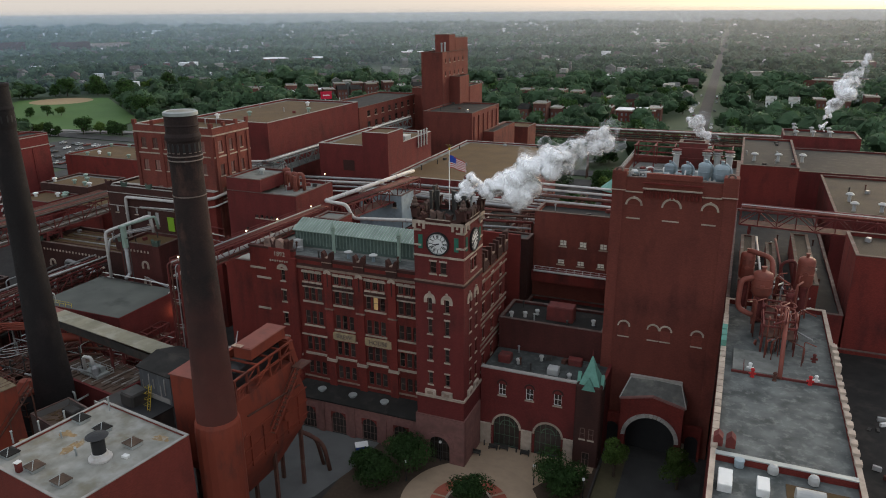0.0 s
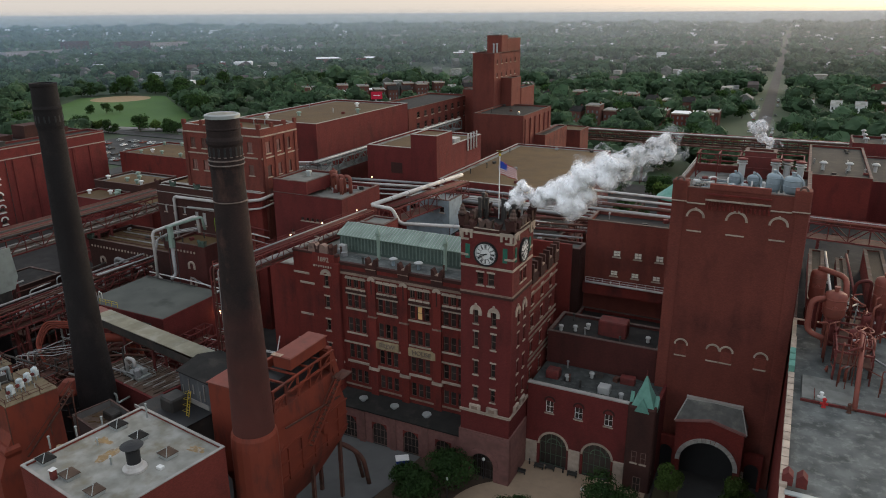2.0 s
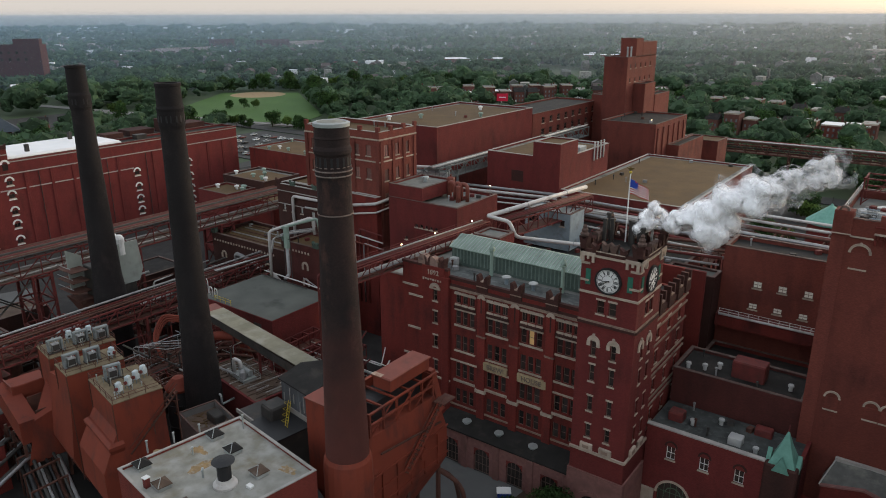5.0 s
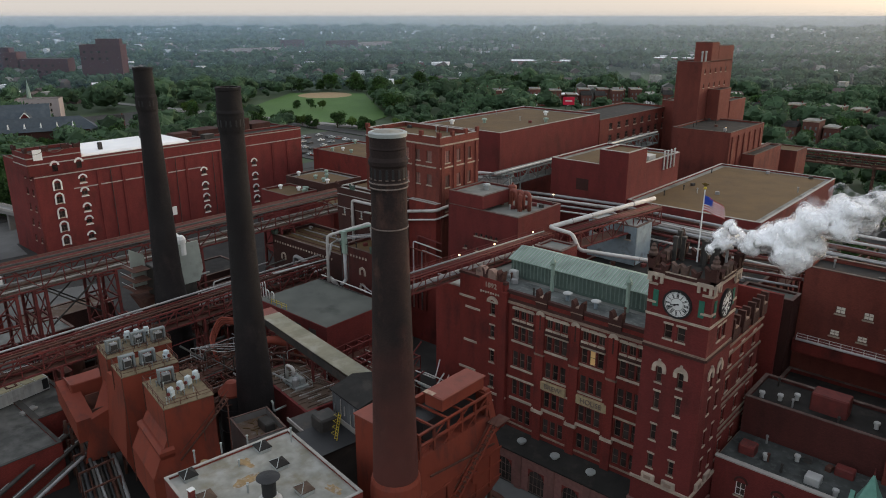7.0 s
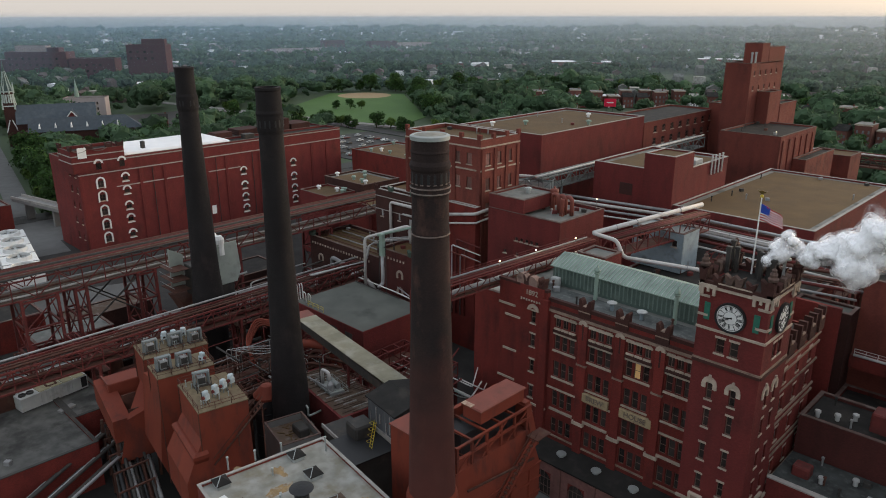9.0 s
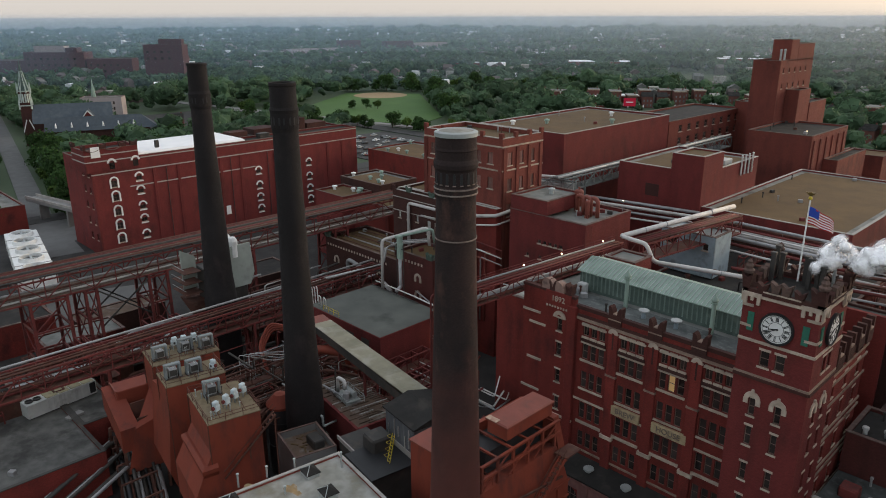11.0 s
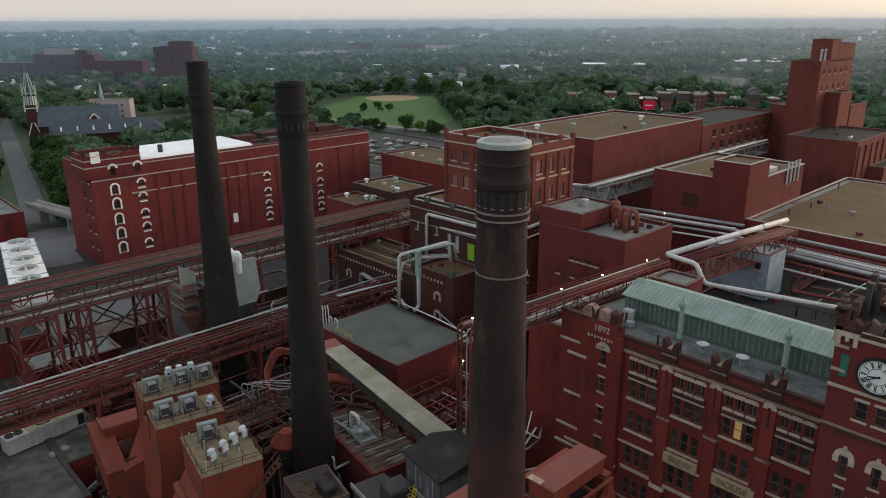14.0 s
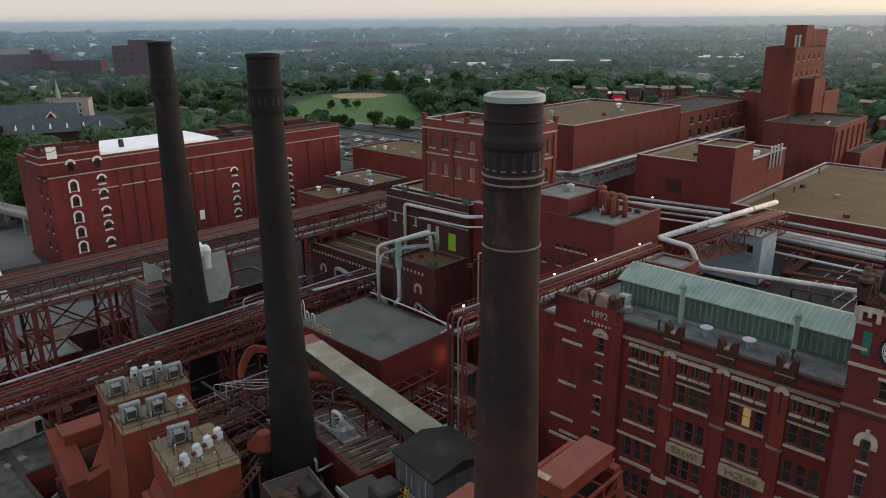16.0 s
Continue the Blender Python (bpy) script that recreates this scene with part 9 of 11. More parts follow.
for x, y, z in ((-32.5, 119.5, 19.6), (-30.2, 120.3, 19.6), (-18.0, 121.0, 19.6), (-28.4, 122.0, 19.6), (-29.0, 112.6, 14.1), (-25.6, 115.2, 14.1), (-19.6, 110.4, 14.1)):
    solid("roof_vent", Shape().lathe([(0.3, 0), (0.3, 0.7), (0.45, 0.72), (0.4, 1.0), (0.0, 1.1)], (0, 0), 10), MACHINE_GREY, "small grey vent on a dark flat roof", "vent", group="dark roof vents", at=pose(x, y, z))
for x, y in ((-59.2, 108.4), (-54.3, 108.4)):
    t = thing("roof_cowl", "pale mushroom ventilator behind the parapet", "cowl", (x, y, 30.9), group="brewhouse cowls")
    part("pipe", Shape().lathe([(0.3, 0), (0.3, 1.2)], (0, 0), 10), PALE_BLUE, t)
    part("cap", Shape().lathe([(0.72, 1.2), (0.75, 1.35), (0.3, 1.55), (0.0, 1.6)], (0, 0), 14), MACHINE_GREY, t)
for x in (-63.2, -50.2):
    t = thing("roof_flue", "slim green flue with onion cap on the brewhouse", "flue", (x, 110.2, 30.9), group="brewhouse flues")
    part("pipe", Shape().lathe([(0.32, 0), (0.28, 4.4)], (0, 0), 12), COPPER, t)
    part("cap", Shape().lathe([(0.5, 4.4), (0.5, 4.55), (0.3, 4.6), (0.5, 4.75), (0.45, 5.0), (0.12, 5.5), (0.0, 5.9)], (0, 0), 12), COPPER, t)
solid("roof_unit", Shape().bevel(-0.7, 0.7, -0.5, 0.5, 0, 1.5, 0.1), MACHINE_GREY, "grey air unit beside the green roof", "air unit", at=pose(-71.2, 111.0, 30.9))

# ---- flag ----
BRASS_DARK = mat("dark_gilt_metal", (0.20, 0.13, 0.04), (0.10, 0.07, 0.03), rough=0.4, metal=0.6, scale=3.0)
fp = thing("flagpole", "white flagpole with gilt eagle finial and striped flag", "flagpole", (-39.7, 107.6, 41.9))
part("pole", Shape().lathe([(0.11, 0), (0.07, 9.7)], (0, 0), 10), WHITE_PAINT, fp)
part("ball", Shape().lathe([(0.0, 9.65), (0.18, 9.75), (0.22, 9.88), (0.16, 10.02), (0.0, 10.1)], (0, 0), 10), YELLOW_PAINT, fp)
part("finial", Shape().rings([[(-0.62, y, 10.55), (-0.2, y, 10.2), (0, y, 10.08), (0.2, y, 10.2), (0.62, y, 10.55), (0.25, y, 10.48), (0.0, y, 10.6), (-0.25, y, 10.48)] for y in (0.07, -0.07)]), BRASS_DARK, fp, "dark gilt spread finial")
FW, FH = 3.7, 2.0


def flag_part(name, u0, u1, v0, v1, m, off=0.0, nu=14):
    s = Shape()
    ps = []
    for i in range(nu + 1):
        u = u0 + (u1 - u0) * i / nu
        q = u / FW
        sag = 0.95 * q ** 1.3
        wave = 0.26 * math.sin(u * 2.4 + 0.5 * v0) * q + off
        low, high = v0 * (1 - 0.25 * q), v1 * (1 - 0.25 * q)
        ps.append(((u * 0.82, wave, low - sag + 0.4 * q), (u * 0.82, wave, high - sag + 0.4 * q)))
    s.rings([[(a[0], a[1] - 0.01, a[2]), (b[0], b[1] - 0.01, b[2]), (b[0], b[1] + 0.01, b[2]), (a[0], a[1] + 0.01, a[2])] for a, b in ps])
    return part(name, s, m, fp, at=pose(0.1, 0, 6.95, 0, 0, -14))


for k in range(13):
    flag_part("stripe", 0, FW, FH * k / 13, FH * (k + 1) / 13, RED_PAINT if k % 2 == 0 else WHITE_PAINT)
flag_part("canton", 0, FW * 0.42, FH * 6 / 13, FH, BLUE_PAINT, -0.03)
flag_part("canton", 0, FW * 0.42, FH * 6 / 13, FH, BLUE_PAINT, 0.03)

# ---- forecourt ----
def disc(x, y, r0, r1, z0, z1, n=40):
    if r0 <= 0:
        return Shape().prism([(x + r1 * math.cos(2 * math.pi * i / n), y + r1 * math.sin(2 * math.pi * i / n)) for i in range(n)], z0, z1)
    return Shape().rings([[(x + r * math.cos(2 * math.pi * i / n), y + r * math.sin(2 * math.pi * i / n), z) for i in range(n)] for r, z in ((r0, z0), (r1, z0), (r1, z1), (r0, z1), (r0, z0))], close=False)


CX, CY = -30.3, 91.6
solid("planted_ground", Shape().box(-52, -13.2, 80, 108.1, 0.0, 0.06), SOIL, "dark planted ground before the tower", "ground", kind="structure")
solid("pavement_forecourt", disc(CX, CY, 0, 10.7, 0.0, 0.12, 64), PLAZA, "buff paved round forecourt before the entrance", "pavement", kind="structure")
solid("pavement_entrance", Shape().prism([(-35.4, 98.5), (-22.4, 98.0), (-19.5, 104.0), (-14.2, 106.0), (-14.2, 108.1), (-35.4, 108.1)], 0.0, 0.115), PLAZA, "buff paving up to the entrance doors", "pavement", kind="structure")
for k in range(8):
    a0, a1 = 2 * math.pi * k / 8 + 0.04, 2 * math.pi * (k + 1) / 8 - 0.04
    arc = [a0 + (a1 - a0) * i / 6 for i in range(7)]
    solid("paving_ring", Shape().prism([(CX + 6.1 * math.cos(a), CY + 6.1 * math.sin(a)) for a in arc] + [(CX + 3.7 * math.cos(a), CY + 3.7 * math.sin(a)) for a in reversed(arc)], 0.10, 0.135), PLAZA_RED, "segment of red paving round the planter", "paving", kind="structure")
solid("kerb_ring", disc(CX, CY, 3.3, 3.7, 0.10, 0.5), STONE, "round stone kerb of the planter", "kerb", kind="structure")
solid("planter_soil", disc(CX, CY, 0, 3.3, 0.10, 0.42), SOIL, "dark soil in the round planter", "soil", kind="structure")
solid("road_gate", Shape().box(-9.6, -2.4, 60, 113.2, 0.0, 0.06), ASPHALT, "dark asphalt drive through the gateway", "road", kind="structure")
solid("verge", Shape().box(-13.2, -9.6, 60, 112.0, 0.0, 0.09), mat("worn_verge", (0.11, 0.095, 0.055), (0.08, 0.07, 0.04), scale=0.8), "worn earth verge beside the drive", "verge", kind="structure")
solid("verge", Shape().box(-2.4, 2.4, 60, 112.0, 0.0, 0.09), ASPHALT, "dark strip beside the drive", "verge", kind="structure")
solid("kerb", Shape().box(-13.5, -13.2, 84, 108.0, 0.0, 0.9), DARK_STEEL, "low dark garden wall by the drive", "kerb", kind="structure")
solid("pavement_court", Shape().prism([(-78.0, 78.0), (-60.0, 78.0), (-53.4, 84.0), (-51.4, 92.0), (-50.6, 101.0), (-78.0, 101.0)], 0.0, 0.1), COURT, "worn pale concrete court before the arcade", "pavement", kind="structure")
sk = thing("waste_skip", "blue waste skip with white lid in the yard", "skip", (-52.2, 97.6, 0.1), 35)
part("body", Shape().rings([rect(-0.9, 0.9, -0.55, 0.55, 0.15), rect(-1.1, 1.1, -0.8, 0.8, 1.3)]), BLUE_PAINT, sk)
part("lid", Shape().bevel(-1.12, 1.12, -0.82, 0.82, 1.3, 1.45, 0.05), WHITE_PAINT, sk)
for x in (-0.7, 0.7):
    for y in (-0.4, 0.4):
        part("wheel", Shape().tube([(x - 0.05, y, 0.09), (x + 0.05, y, 0.09)], 0.09, 8), BLACK_STEEL, sk)
for x, y in ((-41.6, 93.0), (-22.2, 99.6), (-14.2, 99.0), (-38.6, 100.2)):
    t = thing("street_lamp", "black lamp post with white globe", "street lamp", (x, y, 0.1), group="forecourt lamps")
    part("post", Shape().lathe([(0.16, 0), (0.08, 0.5), (0.06, 3.3)], (0, 0), 8), BLACK_STEEL, t)
    part("globe", Shape().lathe([(0.0, 3.3), (0.2, 3.4), (0.26, 3.6), (0.18, 3.8), (0.0, 3.86)], (0, 0), 10), WHITE_PAINT, t)
for x, y in ((-31.4, 106.6), (-33.6, 104.0), (-29.6, 107.0), (-25.8, 106.8)):
    t = thing("bench", "dark bench before the entrance", "bench", (x, y, 0.1), group="forecourt benches")
    part("seat", Shape().box(-0.8, 0.8, -0.25, 0.25, 0.4, 0.48), DARK_STEEL, t)
    part("backrest", Shape().box(-0.8, 0.8, 0.2, 0.27, 0.5, 0.9), DARK_STEEL, t)
    for s in (-0.7, 0.7):
        part("leg", Shape().box(s - 0.05, s + 0.05, -0.22, 0.22, 0, 0.4), DARK_STEEL, t)
for x in (-33.2, -27.4, -25.2, -20.0, -35.4):
    t = thing("bollard", "dark bollard on the forecourt", "bollard", (x, 107.2, 0.1), group="forecourt bollards")
    part("shaft", Shape().lathe([(0.14, 0), (0.12, 0.85), (0.15, 0.9), (0.1, 1.02), (0.0, 1.05)], (0, 0), 10), BLACK_STEEL, t)

# ---- steam ----
def steam_mat(name, low, high, alpha, soft):
    """White steam: soft inside, thinning in slow waves."""
    m = bpy.data.materials.new(name)
    m.use_nodes = True
    n, l = m.node_tree.nodes, m.node_tree.links
    b = n["Principled BSDF"]
    b.inputs["Base Color"].default_value = (0.96, 0.955, 0.96, 1)
    b.inputs["Roughness"].default_value = 1.0
    b.inputs["Specular IOR Level"].default_value = 0.0
    b.inputs["Subsurface Weight"].default_value = soft
    b.inputs["Subsurface Radius"].default_value = (1.0, 1.0, 1.0)
    b.inputs["Subsurface Scale"].default_value = 0.9
    tc, nz, mr = n.new("ShaderNodeTexCoord"), n.new("ShaderNodeTexNoise"), n.new("ShaderNodeMapRange")
    nz.inputs["Scale"].default_value, nz.inputs["Detail"].default_value, nz.inputs["Roughness"].default_value = 0.75, 3.5, 0.5
    mr.interpolation_type = "SMOOTHSTEP"
    mr.inputs["From Min"].default_value, mr.inputs["From Max"].default_value = low, high
    mr.inputs["To Max"].default_value = alpha
    l.new(tc.outputs["Object"], nz.inputs["Vector"])
    l.new(nz.outputs["Fac"], mr.inputs["Value"])
    l.new(mr.outputs["Result"], b.inputs["Alpha"])
    return m


steam, steam_veil = steam_mat("steam", -0.6, -0.1, 1.0, 0.7), steam_mat("steam_veil", 0.26, 0.70, 0.62, 0.0)
steam_edge, steam_thin = steam_mat("steam_edge", 0.34, 0.78, 0.40, 0.0), steam_mat("thin_steam", 0.42, 0.80, 0.30, 0.0)


def big_mesh(name, v, f, material, smooth=False):
    """A mesh from arrays of points and triangles."""
    me = bpy.data.meshes.new(name)
    me.vertices.add(len(v))
    me.vertices.foreach_set("co", np.asarray(v, np.float32).ravel())
    me.loops.add(f.size)
    me.loops.foreach_set("vertex_index", np.asarray(f, np.int32).ravel())
    me.polygons.add(len(f))
    me.polygons.foreach_set("loop_start", np.arange(0, f.size, f.shape[1], dtype=np.int32))
    me.polygons.foreach_set("loop_total", np.full(len(f), f.shape[1], np.int32))
    me.update(calc_edges=True)
    me.materials.append(material)
    me.polygons.foreach_set("use_smooth", np.full(len(f), smooth))
    return me


def cloud_mesh(name, balls, cell, material, ruffle):
    """One smooth skin round many blended balls, ruffled at three scales."""
    mb = bpy.data.metaballs.new(name)
    mb.resolution, mb.render_resolution, mb.threshold = cell, cell, 0.35
    for x, y, z, r in balls:
        e = mb.elements.new()
        e.co, e.radius, e.stiffness = (x, y, z), r, 1.6
    ob = bpy.data.objects.new(name, mb)
    scene.collection.objects.link(ob)
    bpy.context.view_layer.update()
    me = bpy.data.meshes.new_from_object(ob.evaluated_get(bpy.context.evaluated_depsgraph_get()))
    bpy.data.objects.remove(ob)
    me.name = name
    nv = len(me.vertices)
    co, nr = np.empty(nv * 3, np.float32), np.empty(nv * 3, np.float32)
    me.vertices.foreach_get("co", co)
    me.vertices.foreach_get("normal", nr)
    co, nr = co.reshape(-1, 3), nr.reshape(-1, 3)
    d = np.array([noise.noise(Vector(p) * 0.5) + 0.45 * noise.noise(Vector(p) * 1.2) + 0.12 * noise.noise(Vector(p) * 2.6) for p in co])
    me.vertices.foreach_set("co", (co + nr * (d * ruffle)[:, None]).astype(np.float32).ravel())
    me.polygons.foreach_set("use_smooth", [True] * len(me.polygons))
    me.materials.clear()
    me.materials.append(material)
    me.update()
    return me


def plume(name, label, path, seed, n, r0, r1, cell, dense=1.0):
    """Steam along a path: a billowing core inside two thinner shells, and thin drift at the end."""
    rnd = random.Random(seed)
    core, veil, edge, drift = [], [], [], []
    p0 = Vector(path[0])
    for i in range(n):
        s = i / (n - 1)
        k = s * (len(path) - 1)
        i0 = int(min(k, len(path) - 2))
        p = Vector(path[i0]).lerp(Vector(path[i0 + 1]), k - i0) - p0
        wide = (r0 + (r1 - r0) * min(1.0, s * 1.8)) * (0.85 + 0.25 * math.sin(9.0 * s + seed))
        q = Vector([max(-0.7, min(0.7, rnd.gauss(0, 0.42))) for _ in range(3)]) * wide
        r = wide * rnd.uniform(0.5, 0.95)
        if s < dense:
            core.append((*(p + q * 0.95), r * 0.9))
        veil.append((*(p + q * 1.02), r * 1.02))
        edge.append((*(p + q * 1.06), r * 1.14))
        if s > 0.6:
            drift.append((*(p + q * 1.5 + Vector((wide * 0.4, 0, wide * 0.2))), r * 1.2))
    t = thing(name, label, "steam", path[0], kind="stuff")
    f = min(1.0, r1 / 2.5)
    for nm, balls, m, ru in (("billow", core, steam, 0.55 * f), ("veil", veil, steam_veil, 0.60 * f), ("torn_edge", edge, steam_edge, 0.70 * f), ("drift", drift, steam_thin, 0.8)):
        if balls:
            part(nm, cloud_mesh(nm, balls, cell, m, ru), None, t)
    return t


plume("steam_cloud", "white steam cloud drifting off the tower vents", [(-37.0, 106.2, 45.4), (-35.6, 106.6, 47.0), (-32.4, 107.4, 45.8), (-28.6, 108.4, 46.6), (-25.0, 109.6, 49.6), (-21.0, 111.4, 52.6), (-17.0, 113.4, 53.4)], 3, 96, 1.7, 2.9, 0.30, 0.78)
plume("steam_cloud", "grey steam column over a far roof", [(28.0, 288.0, 31.0), (30.0, 290.0, 38.0), (34.0, 292.0, 47.0), (40.0, 294.0, 55.0)], 9, 40, 1.2, 3.6, 0.45, 0.7)
plume("steam_cloud", "thin steam behind the tall block", [(-9.0, 300.0, 22.0), (-12.0, 300.0, 28.0), (-16.0, 300.0, 33.0)], 15, 14, 1.5, 4.0, 0.6, 0.0)


# ---- streets and open ground ----
def strip(name, label, a, b, w, z, m, category="road"):
    a, b = Vector((*a, 0)), Vector((*b, 0))
    d = (b - a).normalized()
    s = Vector((-d.y, d.x, 0)) * (w / 2)
    n = max(1, int((b - a).length / 100))
    rings = []
    for i in range(n + 1):
        p = a.lerp(b, i / n)
        h = ground_height(p.length)
        rings.append([(p.x - s.x, p.y - s.y, h + z - 0.25), (p.x + s.x, p.y + s.y, h + z - 0.25), (p.x + s.x, p.y + s.y, h + z), (p.x - s.x, p.y - s.y, h + z)])
    return solid(name, Shape().rings(rings), m, label, category, kind="structure")


LANE = mat("grey_worn_street", (0.115, 0.115, 0.112), (0.08, 0.08, 0.078), scale=0.3, stain=(0.06, 0.06, 0.058), stain_scale=0.15, stain_amount=0.6)
ROADS = [((-18, 330), (-62, 2200), 8.5), ((-420, 330), (60, 334), 12), ((-640, 165.4), (-300, 97), 9), ((-300, 85), (-290, 330), 11), ((-700, 290), (-300, 360), 9)]
for k, (a, b, w) in enumerate(ROADS):
    strip("road_%d" % (k + 1), "pale worn asphalt street between trees", a, b, w, 0.12 + 0.02 * k, CONCRETE if k == 4 else YARD if k == 0 else LANE if k == 2 else ASPHALT)
solid("field_grass", Shape().prism([(-478, 296), (-427, 320), (-383, 370), (-395, 398), (-526, 496), (-582, 452), (-525, 372)], -0.25, 0.1), GRASS, "bright green mown ball field", "field", kind="structure")
solid("infield", disc(-543, 462, 0, 25, 0.08, 0.14, 30), INFIELD, "bare clay infield of the ball field", "infield", kind="structure")
solid("car_park", Shape().box(-372, -292, 255, 322, -0.25, 0.08), ASPHALT, "asphalt car park full of cars", "car park", kind="structure")
solid("yard_church", Shape().box(-560, -470, 222, 290, -0.25, 0.08), YARD, "wide pale paved lot", "lot", kind="structure")
strip("path_field", "pale path along the ball field", (-560, 306), (-330, 352), 4.5, 0.2, CONCRETE, "path")

# ---- cars ----
def car_mesh(m):
    t = thing("car", "parked car in the car park", "car", (0, 0, -50), group="parked cars")
    part("body", Shape().bevel(-2.2, 2.2, -0.9, 0.9, 0.35, 0.95, 0.18), m, t)
    part("cabin", Shape().rings([rect(-1.5, 1.2, -0.82, 0.82, 0.95), rect(-1.0, 0.7, -0.66, 0.66, 1.45)]), PANE_SKY, t)
    part("roof", Shape().box(-0.98, 0.68, -0.64, 0.64, 1.45, 1.5), m, t)
    wheel = Shape().tube([(0, -0.12, 0), (0, 0.12, 0)], 0.33, 8).mesh("wheel", BLACK_STEEL)
    for x in (-1.35, 1.35):
        for y in (-0.84, 0.84):
            part("wheel", wheel, None, t, at=pose(x, y, 0.33))
    return t


_c = random.Random(21)
CARS = [car_mesh(m) for m in (WHITE_PAINT, MACHINE_GREY, DARK_STEEL, GALV, RED_STEEL)]
spots = [(-368 + (k % 24) * 3.1, 262 + (k // 24) * 11.0, 90 + _c.uniform(-4, 4)) for k in range(120) if _c.random() < 0.42]
spots += [(-26.5 - (y - 400) * 0.0235, y, 91) for y in range(420, 700, 14) if _c.random() < 0.4] + [(-13.5 - (y - 400) * 0.0235, y, 91) for y in range(420, 700, 14) if _c.random() < 0.4]
for k, (x, y, a) in enumerate(spots):
    src = CARS[k % 5]
    z = 0.1
    if k < 5:
        src.matrix_basis = pose(x, y, z, 0, 0, a)
    else:
        copy_thing(src, pose(x, y, z, 0, 0, a))

# ---- houses ----
def house(label, w, d, h, wall_m, roof_m, gable, cols=3):
    t = thing("house", label, "house", (0, 0, -60), group="neighbourhood houses")
    part("wall", Shape().box(0, w, 0, d, 0, h), wall_m, t)
    if gable:
        part("roof", Shape().rings([[(x, -0.4, h), (x, d / 2, h + d * 0.32), (x, d + 0.4, h)] for x in (w + 0.3, -0.3)]), roof_m, t)
    else:
        part("roof", Shape().box(-0.2, w + 0.2, -0.3, d + 0.2, h, h + 0.35), roof_m, t)
        part("cornice", Shape().box(-0.25, w + 0.25, -0.5, -0.3, h - 0.5, h + 0.3), STONE, t)
    part("flue", Shape().box(w * 0.8, w * 0.8 + 0.8, d * 0.6, d * 0.6 + 0.6, h, h + (d * 0.32 + 0.8 if gable else 1.8)), BRICK_HOUSE, t)
    wm = Shape().box(0, 1.05, -0.06, 0.0, 0, 1.8).mesh("window", PANE_HOUSE)
    for r in range(int(h / 3.4)):
        for c in range(cols):
            part("window", wm, None, t, at=pose(w * (c + 0.5) / cols - 0.5, 0, 1.0 + r * 3.4))
    part("door", Shape().box(w * 0.06, w * 0.06 + 1.0, -0.08, 0.0, 0, 2.1), WHITE_PAINT, t)
    return t


HOUSES = [house("three-storey red brick row house with flat roof", 9, 12, 12.8, BRICK_HOUSE, ROOF_GREY, False), house("two-storey brick house with pale flat roof", 8, 13, 9.4, BRICK_HOUSE, ROOF_PALE, False),
          house("two-storey dark brick house with gabled roof", 8, 10, 8.6, BRICK_HOUSE, ROOF_DARK, True), house("white sided house with pale roof", 7, 10, 7.4, WHITE_PAINT, ROOF_PALE, True),
          house("broad brick house with white flat roof", 14, 14, 8.0, BRICK_BROWN, ROOF_WHITE, False, 5)]
_h = random.Random(33)
lots = []
for k in range(9):
    lots.append((-140 + k * 10.5 + _h.uniform(-1, 1), 478 + k * 3.4 + _h.uniform(-2, 2), 0))
for k in range(10):
    lots.append((-205 + k * 14 + _h.uniform(-1, 1), 560 + _h.uniform(-3, 3), 0))
for k in range(16):
    lots.append((-392 + k * 11.0, 505 + k * 8.6 + _h.uniform(-2, 2), 38))
for k in range(7):
    lots.append((0 + k * 16 + _h.uniform(-2, 2), 590 + _h.uniform(-4, 4), 0))
for k in range(9):
    lots.append((-376 + k * 9.5, 498 + k * 8.2 + _h.uniform(-2, 2), 40))
for x, y in ((-462, 222), (-452, 232)):
    lots.append((x, y, 62))
for k, (x, y, a) in enumerate(lots):
    src = HOUSES[2 if x < -440 else _h.choice((0, 1, 2, 3, 1, 0, 4, 2))]
    if src.location.z < -10:
        src.matrix_basis = pose(x, y, 0, 0, 0, a)
    else:
        copy_thing(src, pose(x, y, 0, 0, 0, a))
sg = thing("billboard", "red billboard on posts with pale bars", "billboard", (-282, 468, 0), 35)
part("panel", Shape().box(-4, 4, -0.2, 0.2, 11, 16.4), mat("billboard_red", (0.55, 0.02, 0.05), (0.5, 0.02, 0.05), scale=0.1), sg)
part("pale_bar", Shape().box(-2.4, 2.4, -0.3, -0.2, 13.4, 14.1), WHITE_PAINT, sg)
part("post", Shape().box(-2.2, -1.8, -0.2, 0.2, 0, 11), DARK_STEEL, sg)
part("post", Shape().box(1.8, 2.2, -0.2, 0.2, 0, 11), DARK_STEEL, sg)
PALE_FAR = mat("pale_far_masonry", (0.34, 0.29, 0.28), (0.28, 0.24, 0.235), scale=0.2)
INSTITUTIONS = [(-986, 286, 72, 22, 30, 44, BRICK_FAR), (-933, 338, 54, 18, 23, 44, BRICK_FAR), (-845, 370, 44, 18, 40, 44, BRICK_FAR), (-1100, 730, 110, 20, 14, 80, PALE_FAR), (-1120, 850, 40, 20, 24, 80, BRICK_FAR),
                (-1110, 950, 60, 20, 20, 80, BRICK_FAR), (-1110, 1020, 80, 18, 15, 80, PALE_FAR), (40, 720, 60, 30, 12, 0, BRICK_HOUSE)]
